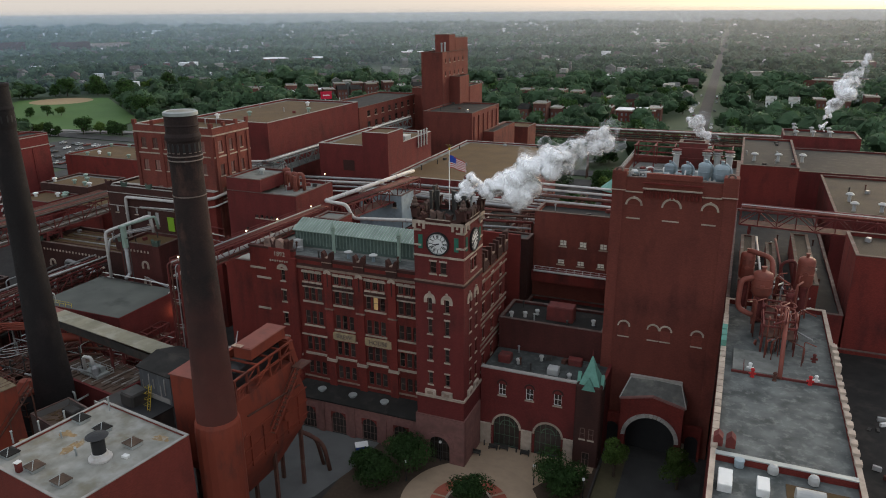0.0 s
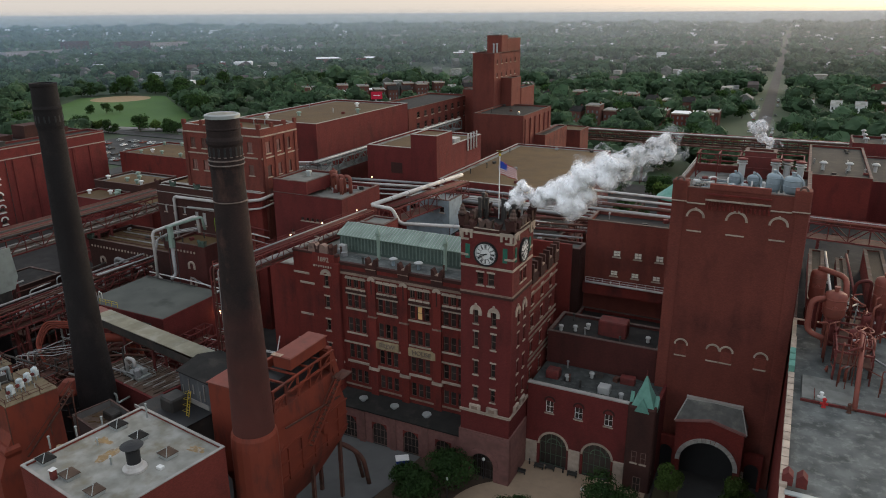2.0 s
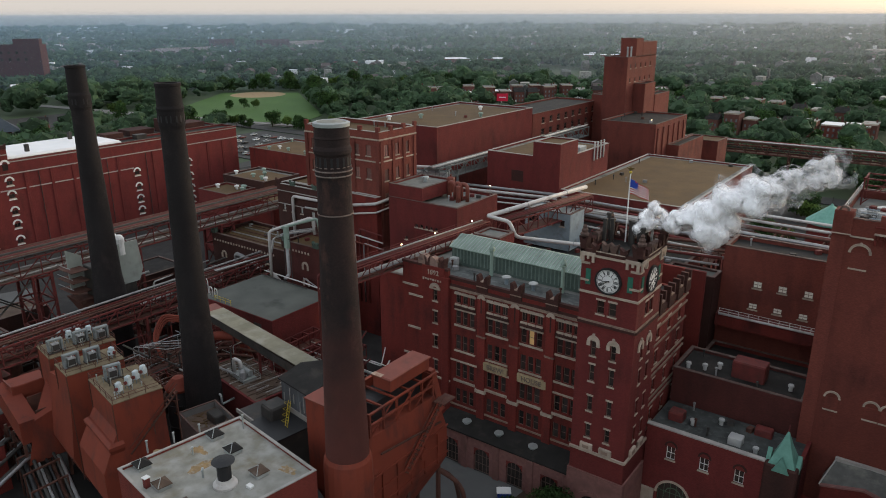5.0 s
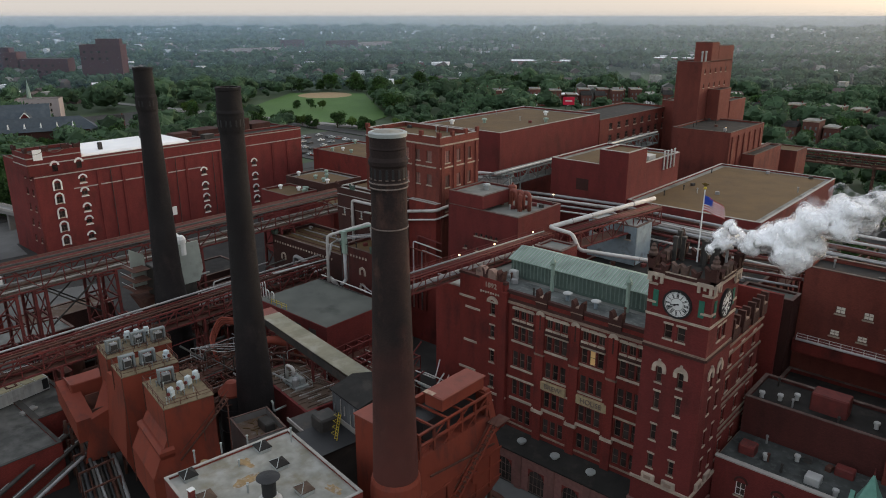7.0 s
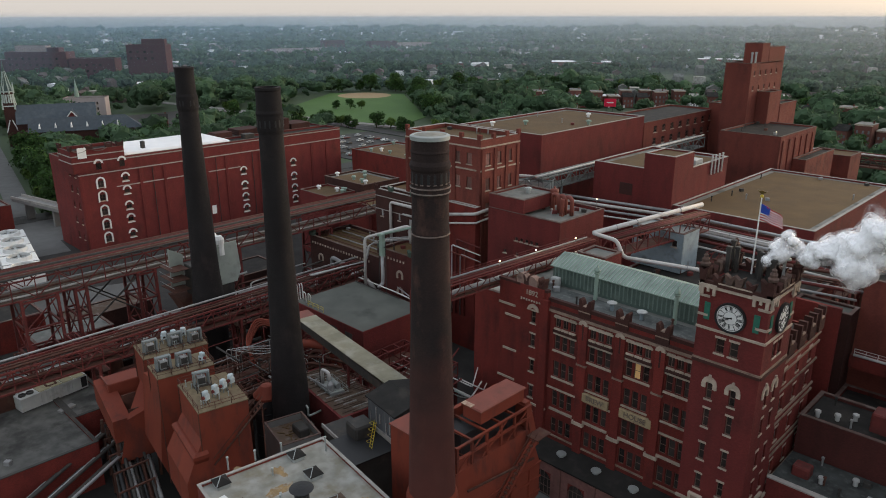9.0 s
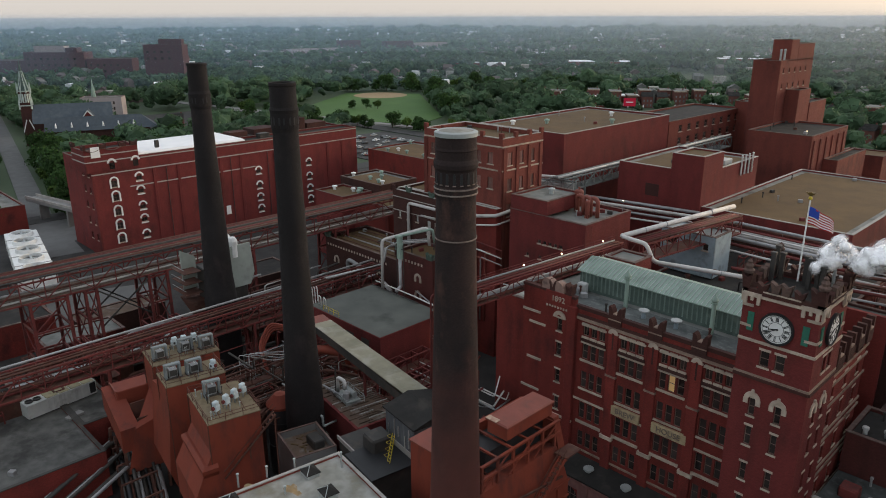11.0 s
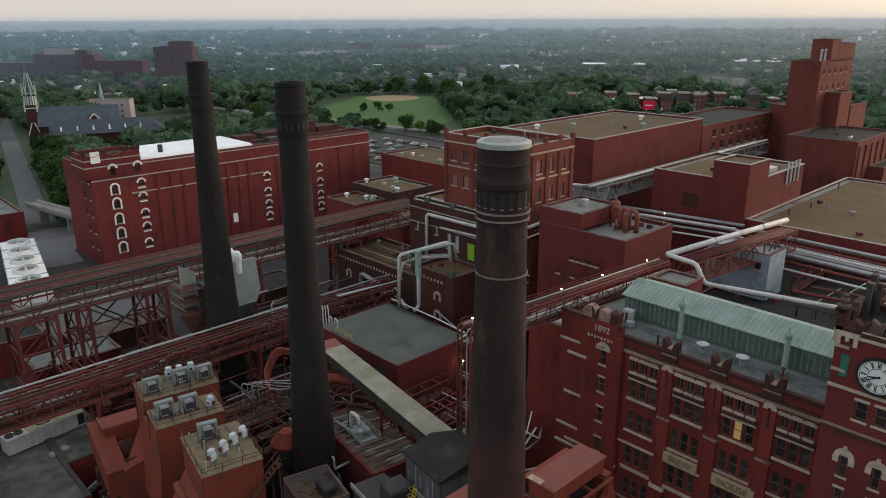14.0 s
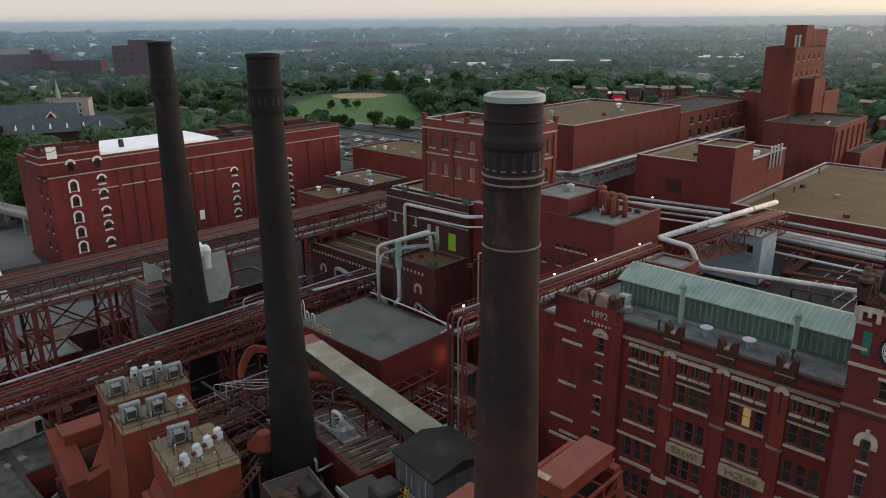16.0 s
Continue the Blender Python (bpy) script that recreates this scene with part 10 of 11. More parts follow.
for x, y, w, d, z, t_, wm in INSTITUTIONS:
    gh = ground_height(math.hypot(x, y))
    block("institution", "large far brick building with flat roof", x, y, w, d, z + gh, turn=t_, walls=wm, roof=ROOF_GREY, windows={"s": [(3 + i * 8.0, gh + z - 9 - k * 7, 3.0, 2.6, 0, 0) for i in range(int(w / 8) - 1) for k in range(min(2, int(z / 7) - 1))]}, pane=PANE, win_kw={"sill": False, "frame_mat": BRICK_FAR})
for x, y, w, d, h, t_, m in ((-735, 330, 40, 26, 7, 66, ROOF_WHITE), (-395, 470, 40, 22, 7, 38, ROOF_WHITE), (-760, 700, 90, 40, 9, 40, ROOF_WHITE), (-620, 860, 110, 40, 9, 35, ROOF_WHITE), (-500, 1050, 70, 30, 9, 30, ROOF_WHITE), (60, 1000, 80, 40, 10, 0, ROOF_PALE)):
    block("supermarket", "low wide building with bright flat roof", x, y, w, d, h + ground_height(math.hypot(x, y)), turn=t_, walls=BRICK_HOUSE, roof=m, parapet=0.1)

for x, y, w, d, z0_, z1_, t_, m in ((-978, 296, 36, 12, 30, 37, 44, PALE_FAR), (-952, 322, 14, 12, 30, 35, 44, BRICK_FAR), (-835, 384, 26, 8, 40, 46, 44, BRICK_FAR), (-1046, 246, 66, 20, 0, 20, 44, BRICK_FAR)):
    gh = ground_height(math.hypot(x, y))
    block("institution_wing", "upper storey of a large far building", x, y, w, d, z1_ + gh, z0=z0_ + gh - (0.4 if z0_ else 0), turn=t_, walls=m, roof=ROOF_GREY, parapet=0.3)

# ---- church ----
ch = thing("church", "dark brick church with green spire and slate roofs", "church", (-478, 146, 0), 68)
part("tower", Shape().bevel(-3, 3, -3, 3, 0, 24, 0.3), BRICK_DARK, ch)
SPIRE = mat("dark_green_spire_copper", (0.085, 0.125, 0.112), (0.055, 0.08, 0.075), rough=0.6, scale=0.5, stain=(0.16, 0.20, 0.18), stain_scale=0.4, stain_amount=0.5)
TRIM_PALE = mat("pale_green_trim", (0.44, 0.50, 0.46), (0.33, 0.38, 0.35), scale=0.8)
part("belfry", Shape().rings([ring_at(3.3, 24, 8), ring_at(3.1, 31, 8)]), BRICK_DARK, ch)
for k in range(8):
    a = 2 * math.pi * k / 8
    for s_ in (-0.65, 0.65):
        part("belfry_opening", Shape().box(-0.1, 0.14, s_ - 0.42, s_ + 0.42, 24.6, 29.4), TRIM_PALE, ch, at=pose(3.0 * math.cos(a), 3.0 * math.sin(a), 0, 0, 0, 45 * k))
part("belfry_cornice", Shape().rings([ring_at(3.5, 30.6, 8), ring_at(3.7, 31.2, 8)]), TRIM_PALE, ch)
part("spire", Shape().rings([ring_at(3.0, 31, 8), ring_at(1.9, 35.0, 8), ring_at(0.8, 42, 8), ring_at(0.05, 48, 8)]), SPIRE, ch, "dark green copper spire")
for k in range(8):
    a = 2 * math.pi * (k + 0.5) / 8
    part("spire_rib", Shape().bar((3.05 * math.cos(a), 3.05 * math.sin(a), 31), (0.8 * math.cos(a), 0.8 * math.sin(a), 42), 0.22), TRIM_PALE, ch)
    part("pinnacle", Shape().rings([ring_at(0.42, 0, 4), ring_at(0.36, 3, 4), ring_at(0.02, 6.4, 4)]), TRIM_PALE, ch, at=pose(3.5 * math.cos(a), 3.5 * math.sin(a), 29.8))
part("tower_band", Shape().box(-3.15, 3.15, -3.15, 3.15, 22.6, 23.2), TRIM_PALE, ch)
for sx in (-3, 3):
    for sy in (-3, 3):
        part("pinnacle", Shape().rings([ring_at(0.6, 0, 4), ring_at(0.5, 3, 4), ring_at(0.02, 6, 4)]), TRIM_PALE, ch, at=pose(sx, sy, 21))
for sx in (-3.0, 3.0):
    part("tower_trim", Shape().bar((sx, -3.1, 8.0), (sx * 0.2, -3.1, 15.0), 0.5), WHITE_PAINT, ch)
    part("transept_trim", Shape().bar((32 + sx * 2.2, -15.7, 11.8), (32, -15.7, 19.9), 0.5), WHITE_PAINT, ch)
for k in range(6):
    part("dormer", Shape().rings([[(x, -26.2, 12.0), (x + 1.4, -26.2, 12.0), (x + 0.7, -26.2, 14.0)] for x in (15 + k * 8.0,)] + [[(x, -23.0, 14.4), (x + 1.4, -23.0, 14.4), (x + 0.7, -23.0, 15.2)] for x in (15 + k * 8.0,)]), WHITE_PAINT, ch)
part("nave", Shape().box(3, 44, -8, 8, 0, 13), BRICK_DARK, ch)
SLATE = mat("blue_grey_slate", (0.070, 0.085, 0.100), (0.052, 0.064, 0.076), scale=0.6, stain=(0.10, 0.115, 0.12), stain_scale=0.2)
part("nave_roof", Shape().rings([[(x, -8.6, 13), (x, 0, 23), (x, 8.6, 13)] for x in (44.6, 2.6)]), SLATE, ch)
part("transept", Shape().box(26, 38, -15, 15, 0, 12), BRICK_DARK, ch)
part("transept_roof", Shape().rings([[(25.5, y, 12), (32, y, 20), (38.5, y, 12)] for y in (-15.4, 15.4)]), SLATE, ch)
part("gable", Shape().rings([[(26, y, 12), (32, y, 19.6), (38, y, 12)] for y in (-15.6, -15.3)]), BRICK, ch)
for k in range(5):
    part("window", Shape().box(8 + k * 6.6, 9.4 + k * 6.6, -8.1, -8.0, 4, 10), PANE_SKY, ch)
part("aisle", Shape().box(8, 64, -27, -16, 0, 10.5), BRICK_DARK, ch)
part("aisle_roof", Shape().rings([[(68.5, -28, 10.5), (60.0, -21, 17.5), (68.5, -14, 10.5)], [(10.0, -28, 10.5), (10.0, -21, 17.5), (10.0, -14, 10.5)]]), SLATE, ch)
ch2 = block("parish_house", "white stone house with low spire behind the church", -566, 204, 28, 12, 16, turn=55, walls=PALE_FAR, roof=ROOF_GREY, windows={"s": [(2 + i * 4, 3 + k * 4, 1.2, 2, 0, 1) for i in range(6) for k in range(3)]})
part("spirelet", Shape().rings([ring_at(1.6, 16, 6), ring_at(1.3, 20, 6), ring_at(0.05, 29, 6)]), COPPER, ch2, at=pose(8, 6, 0))

# ---- cooling units by the street on the left ----
cu_ = thing("cooling_unit", "white cooling unit with five large round fans", "cooling unit", (-260, 76.0, 0), -10.5)
part("case", Shape().bevel(0, 47, 0, 9, 2.5, 7.4, 0.2), WHITE_PAINT, cu_)
for k in range(5):
    c = 4.8 + k * 9.35
    part("fan_ring", Shape().lathe([(3.3, 7.4), (3.1, 8.4), (2.8, 8.4), (2.8, 7.45)], (c, 4.5), 24), WHITE_PAINT, cu_)
    part("fan_well", disc(c, 4.5, 0, 2.8, 7.4, 7.46, 24), DARK_STEEL, cu_)
    part("fan_blade", Shape().box(c - 2.6, c + 2.6, 4.2, 4.8, 7.9, 7.98), GALV, cu_)
    part("fan_blade", Shape().box(c - 0.3, c + 0.3, 1.9, 7.1, 7.8, 7.88), GALV, cu_)
    part("divider", Shape().box(c + 4.5, c + 4.75, -0.1, 9.1, 2.5, 7.6), MACHINE_GREY, cu_)
for x in (0.6, 16, 31, 46.4):
    for y in (0.5, 8.5):
        part("leg", Shape().box(x - 0.2, x + 0.2, y - 0.2, y + 0.2, 0, 2.5), DARK_STEEL, cu_)
ov = thing("road_bridge", "low concrete bridge over the yard road", "bridge", (-300, 62, 0), 12)
part("deck", Shape().box(0, 52, 34, 38, 6.0, 7.2), CONCRETE, ov)
part("parapet", Shape().box(0, 52, 33.8, 34.1, 7.2, 8.1).box(0, 52, 37.9, 38.2, 7.2, 8.1), COPING, ov)
for u in (8, 26, 44):
    part("pier", Shape().box(u - 0.5, u + 0.5, 34.5, 37.5, 0, 6), CONCRETE, ov)
block("left_store", "low dark red brick store by the street", -318, 70, 30, 20, 9, walls=BRICK_OX, roof=ROOF_GREY)

# ---- trees ----


def crown(h, r, n, leaf, lobes=7, seed=0, single=False, low=0.26):
    """A crown of many small leaf clumps on several rounded boughs, with gaps."""
    g = np.random.default_rng(seed)
    vs, fs = [], []
    lob = [(g.uniform(-0.55, 0.55) * r, g.uniform(-0.55, 0.55) * r, h * g.uniform(low, 0.76), r * g.uniform(0.45, 0.75)) for _ in range(lobes)] + [(0, 0, h * 0.46, r * 0.9)]
    for i in range(n):
        lx, ly, lz, lr = lob[i % len(lob)]
        d = g.normal(size=3)
        d /= np.linalg.norm(d)
        if d[2] < -0.35:
            d[2] *= -0.6
        c = np.array([lx, ly, lz]) + d * lr * g.uniform(0.72, 1.08) * np.array([1, 1, 0.82])
        a = g.normal(size=3)
        a = a - d * a.dot(d) * 0.6
        a /= np.linalg.norm(a)
        b = np.cross(d, a)
        b /= np.linalg.norm(b) + 1e-6
        s = leaf * g.uniform(0.6, 1.3)
        k = len(vs)
        vs += [c - a * s, c + b * s * 0.8 + d * s * 0.25, c + a * s, c - b * s * 0.8 + d * s * 0.25]
        fs.append((k, k + 1, k + 2))
        if not single:
            fs.append((k, k + 2, k + 3))
    return np.array(vs), np.array(fs)


def trunk_shape(h, r):
    s = Shape().tube([(0, 0, 0), (0.05, 0.03, h * 0.25), (0.0, 0.1, h * 0.5), (0.1, 0, h * 0.72)], r, 8)
    for k in range(5):
        a = 2 * math.pi * k / 5
        s.tube([(0, 0.05, h * (0.3 + 0.06 * k)), (h * 0.1 * math.cos(a), h * 0.1 * math.sin(a), h * (0.45 + 0.05 * k)), (h * 0.2 * math.cos(a), h * 0.2 * math.sin(a), h * (0.58 + 0.05 * k))], r * 0.4, 5)
    return s


def tree(label, h, r, n, leaf, m, seed, at, low=0.26):
    t = thing("tree", label, "tree", at)
    part("trunk", trunk_shape(h, 0.02 * h + 0.06), TRUNK, t)
    v, f = crown(h, r, n, leaf, 8, seed, low=low)
    part("crown", big_mesh("crown", v, f, m), None, t)
    return t


tree("young yellow-green street tree beside the gateway", 9.0, 2.1, 3400, 0.18, LEAF_LIGHT, 1, (-10.8, 106.6, 0.1))
tree("young yellow-green street tree beside the gateway", 8.6, 2.5, 3600, 0.18, LEAF_LIGHT, 2, (-1.0, 106.9, 0.1))
tree("full green garden tree before the tower", 6.8, 3.9, 5200, 0.19, LEAF, 3, (-42.2, 96.0, 0.1))
tree("full green garden tree before the tower", 5.4, 3.4, 4400, 0.19, LEAF, 4, (-45.6, 89.6, 0.1))
tree("round green garden tree by the entrance", 5.4, 3.9, 5200, 0.19, LEAF, 6, (-18.0, 100.0, 0.1))
tree("round green shrub tree in the planter", 4.0, 3.0, 3200, 0.18, LEAF, 7, (-30.3, 91.8, 0.4))
tree("low green garden tree by the bed", 4.2, 2.6, 2800, 0.18, LEAF, 8, (-48.6, 93.2, 0.1))

TREES = []
for k, (h, r, m) in enumerate(((13, 5.6, LEAF), (15, 6.4, LEAF), (11, 5.0, LEAF_LIGHT), (16, 6.0, LEAF), (12, 5.4, LEAF))):
    TREES.append(tree("broad green park tree", h, r, 900, 0.70, m, 40 + k, (0, 0, -80), 0.14))
_p = random.Random(77)
spots = []
for x, y in ((-481, 381), (-473, 389), (-466, 395)):
    spots.append((x, y, 0.62))
for k in range(26):
    spots.append((-600 + k * 9.5 + _p.uniform(-4, 4), 470 + k * 7.5 + _p.uniform(-14, 14), _p.uniform(0.9, 1.35)))
for k in range(24):
    spots.append((-420 + k * 6.0 + _p.uniform(-3, 3), 322 + k * 2.2 + _p.uniform(-9, 9), _p.uniform(0.5, 0.85)))
for k in range(22):
    spots.append((-372 + _p.uniform(-60, 10), 112 + k * 5 + _p.uniform(-6, 6), _p.uniform(0.7, 1.05)))
for k in range(16):
    spots.append((-300 + k * 3.2 + _p.uniform(-3, 3), 102 + _p.uniform(-4, 12) + k, _p.uniform(0.4, 0.8)) if k < 6 else (-560 + k * 9 + _p.uniform(-6, 6), 300 + _p.uniform(-12, 12), _p.uniform(0.7, 1.1)))
for k in range(46):
    spots.append((-90 + k * 3.4 + _p.uniform(-4, 4), 350 + _p.uniform(-14, 110), _p.uniform(0.5, 0.95)))
for k in range(40):
    spots.append((-250 + k * 8.5 + _p.uniform(-5, 5), 480 + _p.uniform(-14, 200), _p.uniform(0.7, 1.15)))
for k in range(14):
    spots.append((-70 + k * 2.4, 236 + _p.uniform(0, 70), _p.uniform(0.5, 0.9)))
for k in range(22):
    spots.append((-405 + k * 5.2 + _p.uniform(-5, 5), 146 - k * 1.7 + _p.uniform(-8, 10), _p.uniform(0.6, 1.0)))
for k in range(9):
    spots.append((-392 - k * 13 + _p.uniform(-3, 3), 400 + k * 11 + _p.uniform(-4, 4), _p.uniform(1.0, 1.4)))
for k in range(13):
    spots.append((-322 - k * 5.6 + _p.uniform(-4, 4), 106 + k * 1.6 + _p.uniform(-6, 7), _p.uniform(0.75, 1.1)))
for k in range(22):
    x = -300 - k * 8.2 + _p.uniform(-3, 3)
    spots.append((x, 97 - (x + 300) * 0.2012 + _p.uniform(11, 17) * (1 if x > -440 else -1), _p.uniform(0.85, 1.2)))
for k in range(11):
    x = -296 - k * 16 + _p.uniform(-4, 4)
    spots.append((x, 97 - (x + 300) * 0.2012 - _p.uniform(11, 17), _p.uniform(0.6, 0.95)))
spots = [s for s in spots if abs(s[0] - (-18 - (s[1] - 330) * 0.0235)) > 11 and not (-650 < s[0] < -296 and abs(s[1] - 97 + (s[0] + 300) * 0.2012) < 9.5) and not (-575 < s[0] < -465 and 205 < s[1] < 296)]
for k, (x, y, s) in enumerate(spots):
    src = TREES[k % 5]
    m = pose(x, y, 0, 0, 0, _p.uniform(0, 360))
    if src.location.z < -10:
        src.matrix_basis = m @ Matrix.Scale(s, 4)
    else:
        t = copy_thing(src, m)
        t.scale = (s, s, s)

# ---- distant woods and roofs ----
FIELD = [(-478, 296), (-427, 320), (-383, 370), (-395, 398), (-526, 496), (-582, 452), (-525, 372)]


def inside(x, y, poly):
    hit = False
    for (x0, y0), (x1, y1) in zip(poly, poly[1:] + poly[:1]):
        if (y0 > y) != (y1 > y) and x < (x1 - x0) * (y - y0) / (y1 - y0) + x0:
            hit = not hit
    return hit


def allowed(x, y):
    if x > -300 and y < 335 and x < 70:
        return False
    if abs(x - (-18 - (y - 330) * 0.0235)) < 10 and y > 330:
        return False
    if inside(x, y, FIELD) or (-575 < x < -465 and 205 < y < 292) or (-760 < x < -690 and 290 < y < 372) or (-378 < x < -286 and 250 < y < 326) or (x > -350 and y < 112):
        return False
    if math.hypot(x + 462, y - 168) < 42 or math.hypot(x + 556, y - 218) < 20:
        return False
    for (ax, ay), (bx, by), w in ROADS[1:]:
        s = max(0.0, min(1.0, ((x - ax) * (bx - ax) + (y - ay) * (by - ay)) / ((bx - ax) ** 2 + (by - ay) ** 2)))
        if math.hypot(x - ax - s * (bx - ax), y - ay - s * (by - ay)) < w / 2 + 4:
            return False
    return not any(abs(x - a[0] - 4) < 10 and -20 < y - a[1] < 15 for a in lots)


def scatter(r0, r1, area, seed):
    g = np.random.default_rng(seed)
    a0, a1 = radians(-22), radians(92)
    n = int((r1 * r1 - r0 * r0) / 2 * (a1 - a0) / area)
    rr_ = np.sqrt(g.uniform(r0 * r0, r1 * r1, n))
    aa = g.uniform(a0, a1, n)
    return [(x, y) for x, y in zip(-rr_ * np.sin(aa), rr_ * np.cos(aa)) if allowed(x, y)]


ICO_V = np.array([(0, 0, 1)] + [(0.894 * math.cos(radians(72 * k)), 0.894 * math.sin(radians(72 * k)), 0.447) for k in range(5)] + [(0.894 * math.cos(radians(72 * k + 36)), 0.894 * math.sin(radians(72 * k + 36)), -0.447) for k in range(5)] + [(0, 0, -1)])
ICO_F = [(0, 1 + k, 1 + (k + 1) % 5) for k in range(5)] + [(1 + k, 6 + k, 1 + (k + 1) % 5) for k in range(5)] + [(6 + k, 6 + (k + 1) % 5, 1 + (k + 1) % 5) for k in range(5)] + [(11, 6 + (k + 1) % 5, 6 + k) for k in range(5)]


def bough(fine):
    """A rounded bough: twenty faces, or eighty."""
    v, f = [Vector(p) for p in ICO_V], list(ICO_F)
    if fine:
        mids, out = {}, []

        def mid(i, j):
            key = (min(i, j), max(i, j))
            if key not in mids:
                mids[key] = len(v)
                v.append(((v[i] + v[j]) / 2).normalized())
            return mids[key]

        for p, q, r in f:
            pq, qr, rp = mid(p, q), mid(q, r), mid(r, p)
            out += [(p, pq, rp), (q, qr, pq), (r, rp, qr), (pq, qr, rp)]
        f = out
    return np.array([tuple(p) for p in v]), np.array(f)


def wood_tree(h, r, lobes, fine, sprays, leaf, seed):
    """A far tree: uneven rounded boughs with loose sprays of leaves between and over them."""
    g = np.random.default_rng(seed)
    bv, bf = bough(fine)
    vs, fs, k = [], [], 0
    at = [(0.0, 0.0, h * 0.62, r * 0.72)]
    for i in range(lobes - 1):
        a = 2 * math.pi * i / (lobes - 1) + g.uniform(-0.5, 0.5)
        at.append((r * 0.52 * math.cos(a), r * 0.52 * math.sin(a), h * g.uniform(0.40, 0.68), r * g.uniform(0.42, 0.60)))
    for x, y, z, q in at:
        w = bv * (q * g.uniform(0.68, 1.2, (len(bv), 1))) * np.array([1, 1, 0.86])
        vs.append(w + np.array([x, y, z]))
        fs.append(bf + k)
        k += len(bv)
    for i in range(sprays):
        x, y, z, q = at[i % len(at)]
        d = g.normal(size=3)
        d /= np.linalg.norm(d)
        d[2] = abs(d[2]) * 0.8
        c = np.array([x, y, z]) + d * q * g.uniform(0.92, 1.2)
        tri = c + g.normal(size=(3, 3)) * leaf
        vs.append(tri)
        fs.append(np.array([(k, k + 1, k + 2)]))
        k += 3
    return np.concatenate(vs), np.concatenate(fs)


def forest(name, label, points, template, size, material, seed, clear=0.0, taken=None):
    g = np.random.default_rng(seed)
    vs, fs = [], []
    kinds = len(template)
    k = 0
    for x, y in points:
        if clear and noise.noise(Vector((x * 0.006, y * 0.006, seed))) > clear:
            continue
        if taken and (round(x / 11), round(y / 11)) in taken:
            continue
        v, f = template[g.integers(kinds)]
        a, s = g.uniform(0, 6.28), size * g.choice((0.6, 0.8, 0.95, 1.1, 1.3)) * (1.0 + 0.55 * noise.noise(Vector((x * 0.009, y * 0.009, 7.0))))
        c, sn_ = math.cos(a) * s, math.sin(a) * s
        w = np.stack([v[:, 0] * c - v[:, 1] * sn_ + x, v[:, 0] * sn_ + v[:, 1] * c + y, v[:, 2] * s + ground_height(math.hypot(x, y)) - 0.4], 1)
        vs.append(w)
        fs.append(f + k)
        k += len(v)
    return solid(name, big_mesh(name, np.concatenate(vs), np.concatenate(fs), material), None, label, "woods", kind="stuff")


SUBURB = [[(x, y) for x, y in pts if not (-640 < x < -380 and 200 < y < 530)] for pts in (scatter(640, 1700, 8000, 11), scatter(600, 2600, 7000, 12), scatter(600, 2400, 6500, 13), scatter(700, 2900, 13000, 14))]
TAKEN = {(round(x / 11), round(y / 11)) for pts in SUBURB for x, y in pts}
near_t = [wood_tree(13.5, 6.6, 4, True, 80, 0.75, 60 + k) for k in range(7)]
sub_t = [wood_tree(11.5, 6.8, 4, False, 26, 1.2, 70 + k) for k in range(7)]
far_t = [wood_tree(10.5, 8.0, 3, False, 10, 1.7, 80 + k) for k in range(6)]
vfar_t = [wood_tree(10.0, 16.0, 4, False, 8, 3.0, 90 + k) for k in range(5)]
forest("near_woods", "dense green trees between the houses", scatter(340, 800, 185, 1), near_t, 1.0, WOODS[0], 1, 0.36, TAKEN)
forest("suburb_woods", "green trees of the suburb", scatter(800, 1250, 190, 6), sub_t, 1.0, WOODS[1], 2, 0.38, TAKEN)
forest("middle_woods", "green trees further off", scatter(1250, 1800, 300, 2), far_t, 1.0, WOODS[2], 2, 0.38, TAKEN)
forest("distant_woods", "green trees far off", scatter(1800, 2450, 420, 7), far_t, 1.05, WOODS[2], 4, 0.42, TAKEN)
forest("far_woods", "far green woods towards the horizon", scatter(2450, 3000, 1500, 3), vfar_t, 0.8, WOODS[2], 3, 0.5)


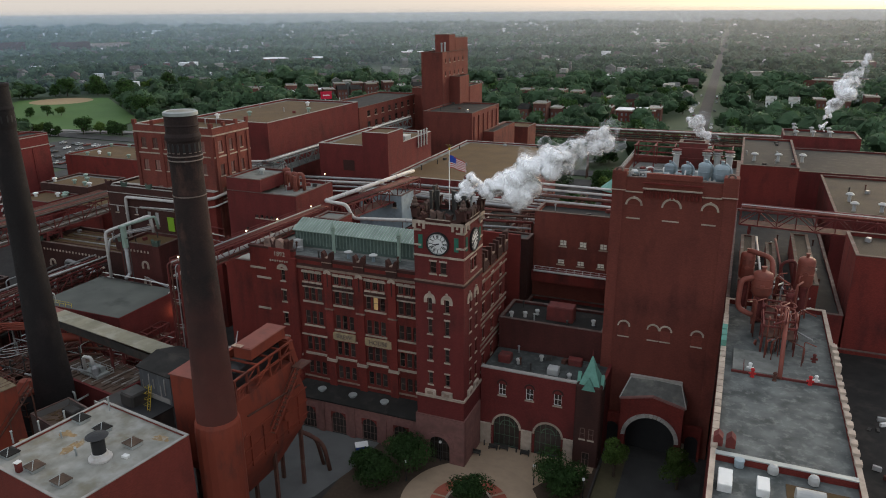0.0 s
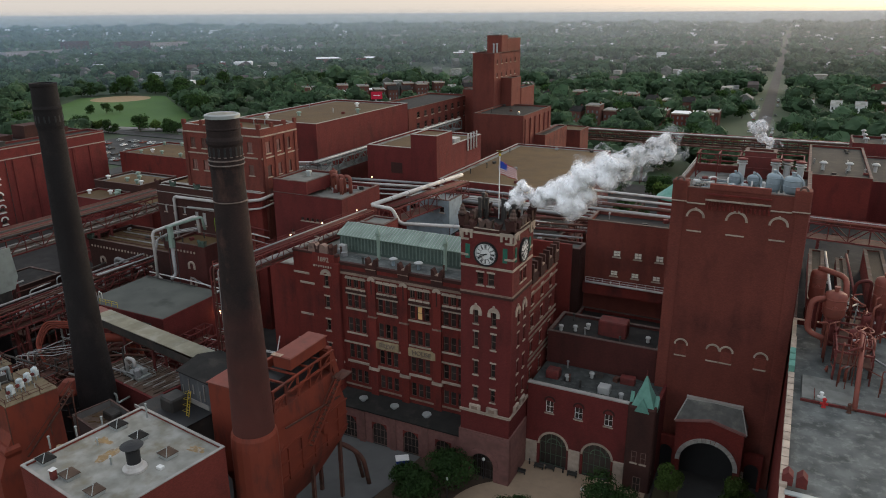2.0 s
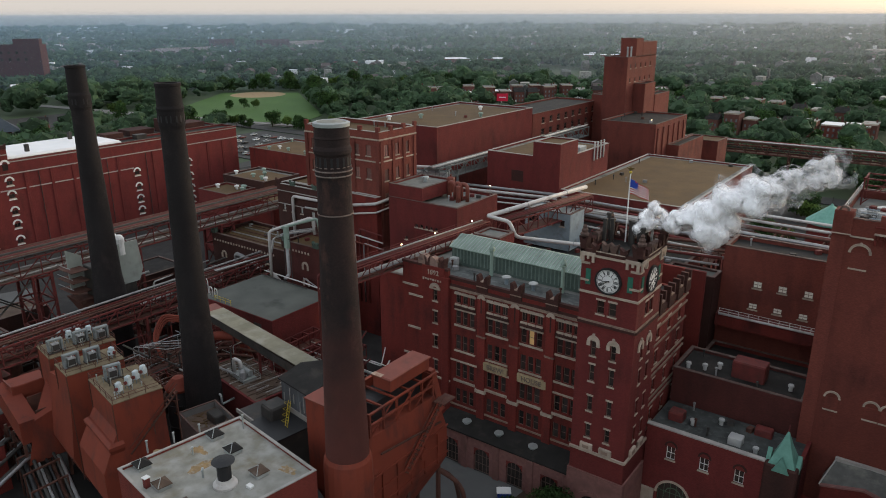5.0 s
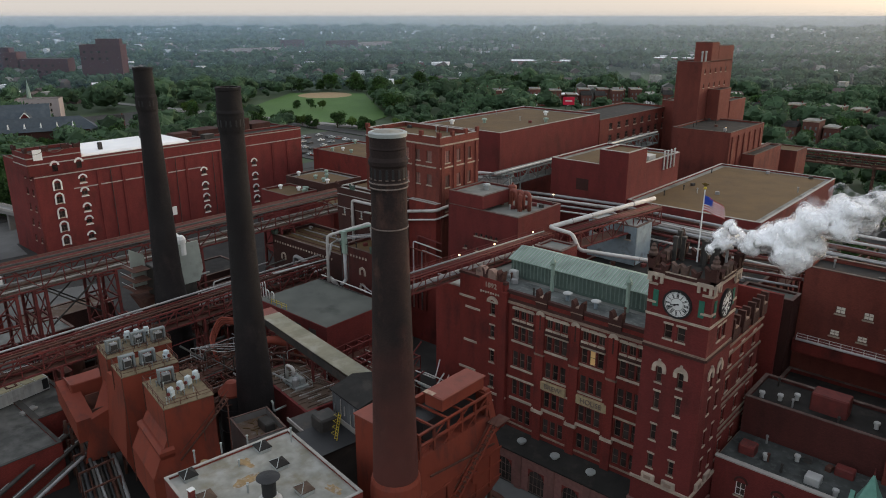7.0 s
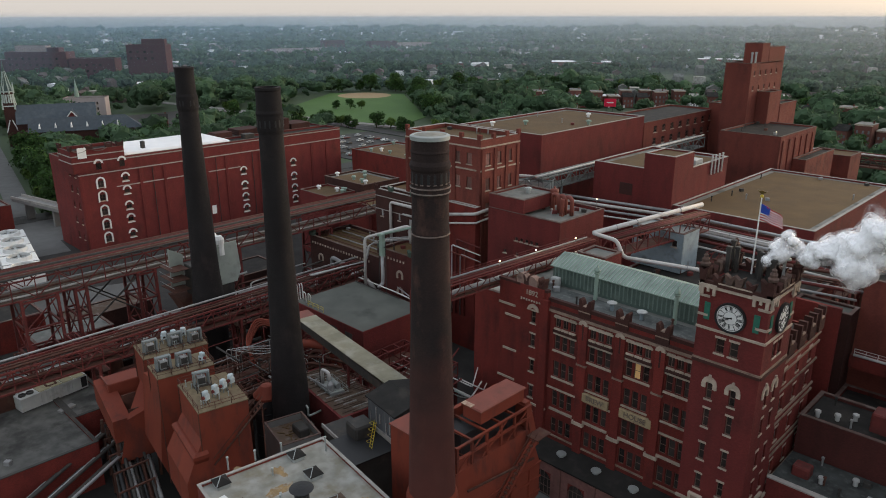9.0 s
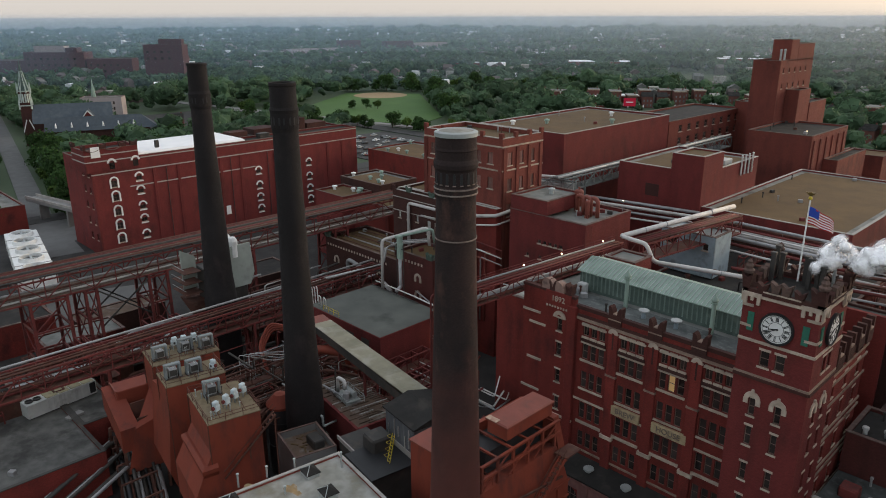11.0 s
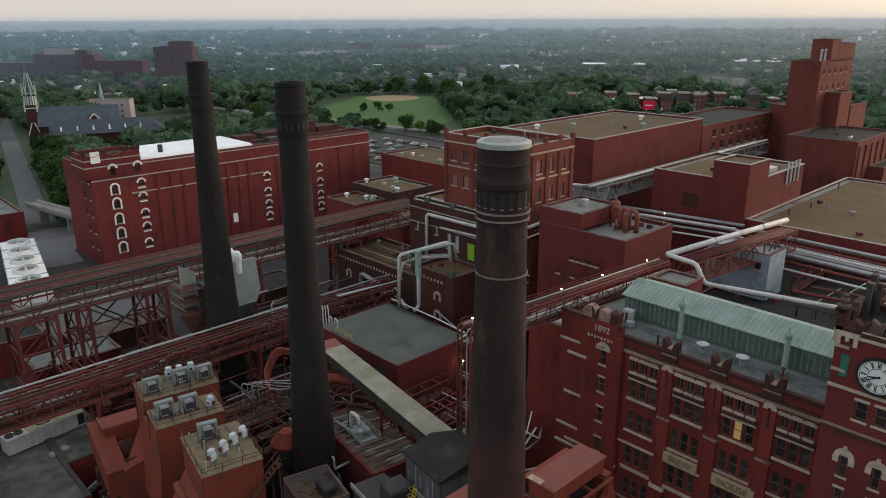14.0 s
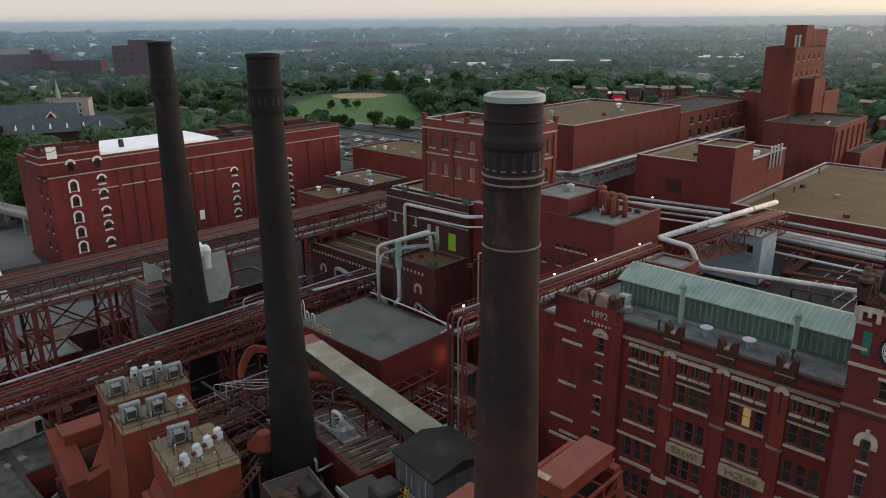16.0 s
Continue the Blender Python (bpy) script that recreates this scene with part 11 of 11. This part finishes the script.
def haze(name, radius, thick):
    """A curved sheet standing in for evening haze over the suburb: lit by the sky, thinning out with height."""
    m = bpy.data.materials.new(name)
    m.use_nodes = True
    n, l = m.node_tree.nodes, m.node_tree.links
    n.clear()
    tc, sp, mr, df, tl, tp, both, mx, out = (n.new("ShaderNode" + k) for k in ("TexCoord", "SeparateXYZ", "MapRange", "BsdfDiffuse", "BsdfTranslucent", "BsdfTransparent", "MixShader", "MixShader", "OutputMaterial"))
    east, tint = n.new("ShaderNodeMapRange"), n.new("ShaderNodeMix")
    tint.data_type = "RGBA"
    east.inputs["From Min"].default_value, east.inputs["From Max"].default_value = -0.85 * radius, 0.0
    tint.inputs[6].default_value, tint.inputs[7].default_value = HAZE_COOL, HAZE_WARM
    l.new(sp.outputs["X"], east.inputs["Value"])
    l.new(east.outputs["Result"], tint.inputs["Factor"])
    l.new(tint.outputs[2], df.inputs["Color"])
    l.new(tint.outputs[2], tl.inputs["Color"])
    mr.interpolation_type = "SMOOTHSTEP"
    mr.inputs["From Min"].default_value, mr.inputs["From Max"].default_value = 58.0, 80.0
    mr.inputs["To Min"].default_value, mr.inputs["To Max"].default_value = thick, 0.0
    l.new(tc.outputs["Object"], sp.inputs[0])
    l.new(sp.outputs["Z"], mr.inputs["Value"])
    l.new(df.outputs[0], both.inputs[1])
    l.new(tl.outputs[0], both.inputs[2])
    l.new(mr.outputs["Result"], mx.inputs["Fac"])
    l.new(tp.outputs[0], mx.inputs[1])
    l.new(both.outputs[0], mx.inputs[2])
    l.new(mx.outputs[0], out.inputs["Surface"])
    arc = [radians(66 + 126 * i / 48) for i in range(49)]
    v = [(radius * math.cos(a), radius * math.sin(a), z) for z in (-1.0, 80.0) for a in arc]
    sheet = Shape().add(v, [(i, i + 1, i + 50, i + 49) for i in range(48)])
    ob = solid("haze", sheet, m, "curved translucent sheet standing in for haze over the suburb", "haze", kind="stuff")
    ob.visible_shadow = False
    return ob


# painted tint of the haze sheets: bluer to the west, greyer towards the sun
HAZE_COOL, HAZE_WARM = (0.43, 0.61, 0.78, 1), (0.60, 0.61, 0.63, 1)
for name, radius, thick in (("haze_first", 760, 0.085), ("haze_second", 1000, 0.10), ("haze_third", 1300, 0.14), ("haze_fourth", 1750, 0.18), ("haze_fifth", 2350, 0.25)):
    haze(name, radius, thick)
# glowing backdrop: the haze of the far distance painted as a colour ramp
hz = bpy.data.materials.new("painted_distant_haze")
hz.use_nodes = True
hn, hl = hz.node_tree.nodes, hz.node_tree.links
hn.clear()
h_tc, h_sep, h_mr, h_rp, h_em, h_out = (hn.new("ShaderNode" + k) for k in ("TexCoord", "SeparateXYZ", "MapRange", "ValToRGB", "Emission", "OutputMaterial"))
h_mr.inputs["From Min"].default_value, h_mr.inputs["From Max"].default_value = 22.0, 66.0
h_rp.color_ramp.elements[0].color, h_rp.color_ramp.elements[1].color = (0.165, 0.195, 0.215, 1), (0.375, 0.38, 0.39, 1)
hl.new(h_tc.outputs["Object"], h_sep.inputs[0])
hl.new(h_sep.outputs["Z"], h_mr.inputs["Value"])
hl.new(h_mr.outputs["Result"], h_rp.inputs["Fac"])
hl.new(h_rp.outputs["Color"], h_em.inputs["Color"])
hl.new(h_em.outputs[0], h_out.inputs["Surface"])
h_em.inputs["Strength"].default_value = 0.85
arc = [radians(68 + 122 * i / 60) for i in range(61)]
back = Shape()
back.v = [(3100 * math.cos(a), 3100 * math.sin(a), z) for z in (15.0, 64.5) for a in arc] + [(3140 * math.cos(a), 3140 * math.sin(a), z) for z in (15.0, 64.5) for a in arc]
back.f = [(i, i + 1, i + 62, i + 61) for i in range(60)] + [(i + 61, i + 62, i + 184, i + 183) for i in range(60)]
solid("backdrop", back, hz, "glowing backdrop painted as hazy blue-grey distance below the sky", "distance", kind="structure")


ROOF_BROWN = mat("brown_grey_shingles", (0.125, 0.100, 0.090), (0.09, 0.075, 0.07), scale=0.5)


def far_roofs(name, label, points, m, seed, gable):
    g = np.random.default_rng(seed)
    vs, fs, k = [], [], 0
    for x, y in points:
        w, d, h = g.uniform(7, 11), g.uniform(8, 13), g.uniform(6.5, 10.0)
        if g.random() < 0.025 and not gable:
            w, d = w * 3.2, d * 2.4
        a = radians(g.choice((0, 90)) + g.normal() * 4 + (35 if x < -250 else 0))
        z = ground_height(math.hypot(x, y)) - 0.4
        top = 0.02 if not gable else d * 0.28
        p = [(-w / 2, -d / 2, 0), (w / 2, -d / 2, 0), (w / 2, d / 2, 0), (-w / 2, d / 2, 0), (-w / 2, -d / 2, h), (w / 2, -d / 2, h), (w / 2, d / 2, h), (-w / 2, d / 2, h), (-w / 2, 0, h + top), (w / 2, 0, h + top)]
        vs += [(q[0] * math.cos(a) - q[1] * math.sin(a) + x, q[0] * math.sin(a) + q[1] * math.cos(a) + y, q[2] + z) for q in p]
        fs += [tuple(i + k for i in t) for t in ((0, 1, 5), (0, 5, 4), (1, 2, 6), (1, 6, 5), (2, 3, 7), (2, 7, 6), (3, 0, 4), (3, 4, 7), (4, 5, 9), (4, 9, 8), (6, 7, 8), (6, 8, 9), (5, 6, 9), (7, 4, 8))]
        k += 10
    return solid(name, big_mesh(name, np.array(vs), np.array(fs), m), None, label, "houses", kind="stuff")


far_roofs("brick_suburb", "brick houses between the trees", SUBURB[0], ROOF_BROWN, 11, True)
far_roofs("pale_suburb", "houses with pale roofs between the trees", SUBURB[1], ROOF_PALE, 12, False)
far_roofs("grey_suburb", "houses with grey roofs between the trees", SUBURB[2], ROOF_GREY, 13, True)
far_roofs("white_suburb", "white sheds and roofs far off", SUBURB[3], ROOF_WHITE, 14, False)
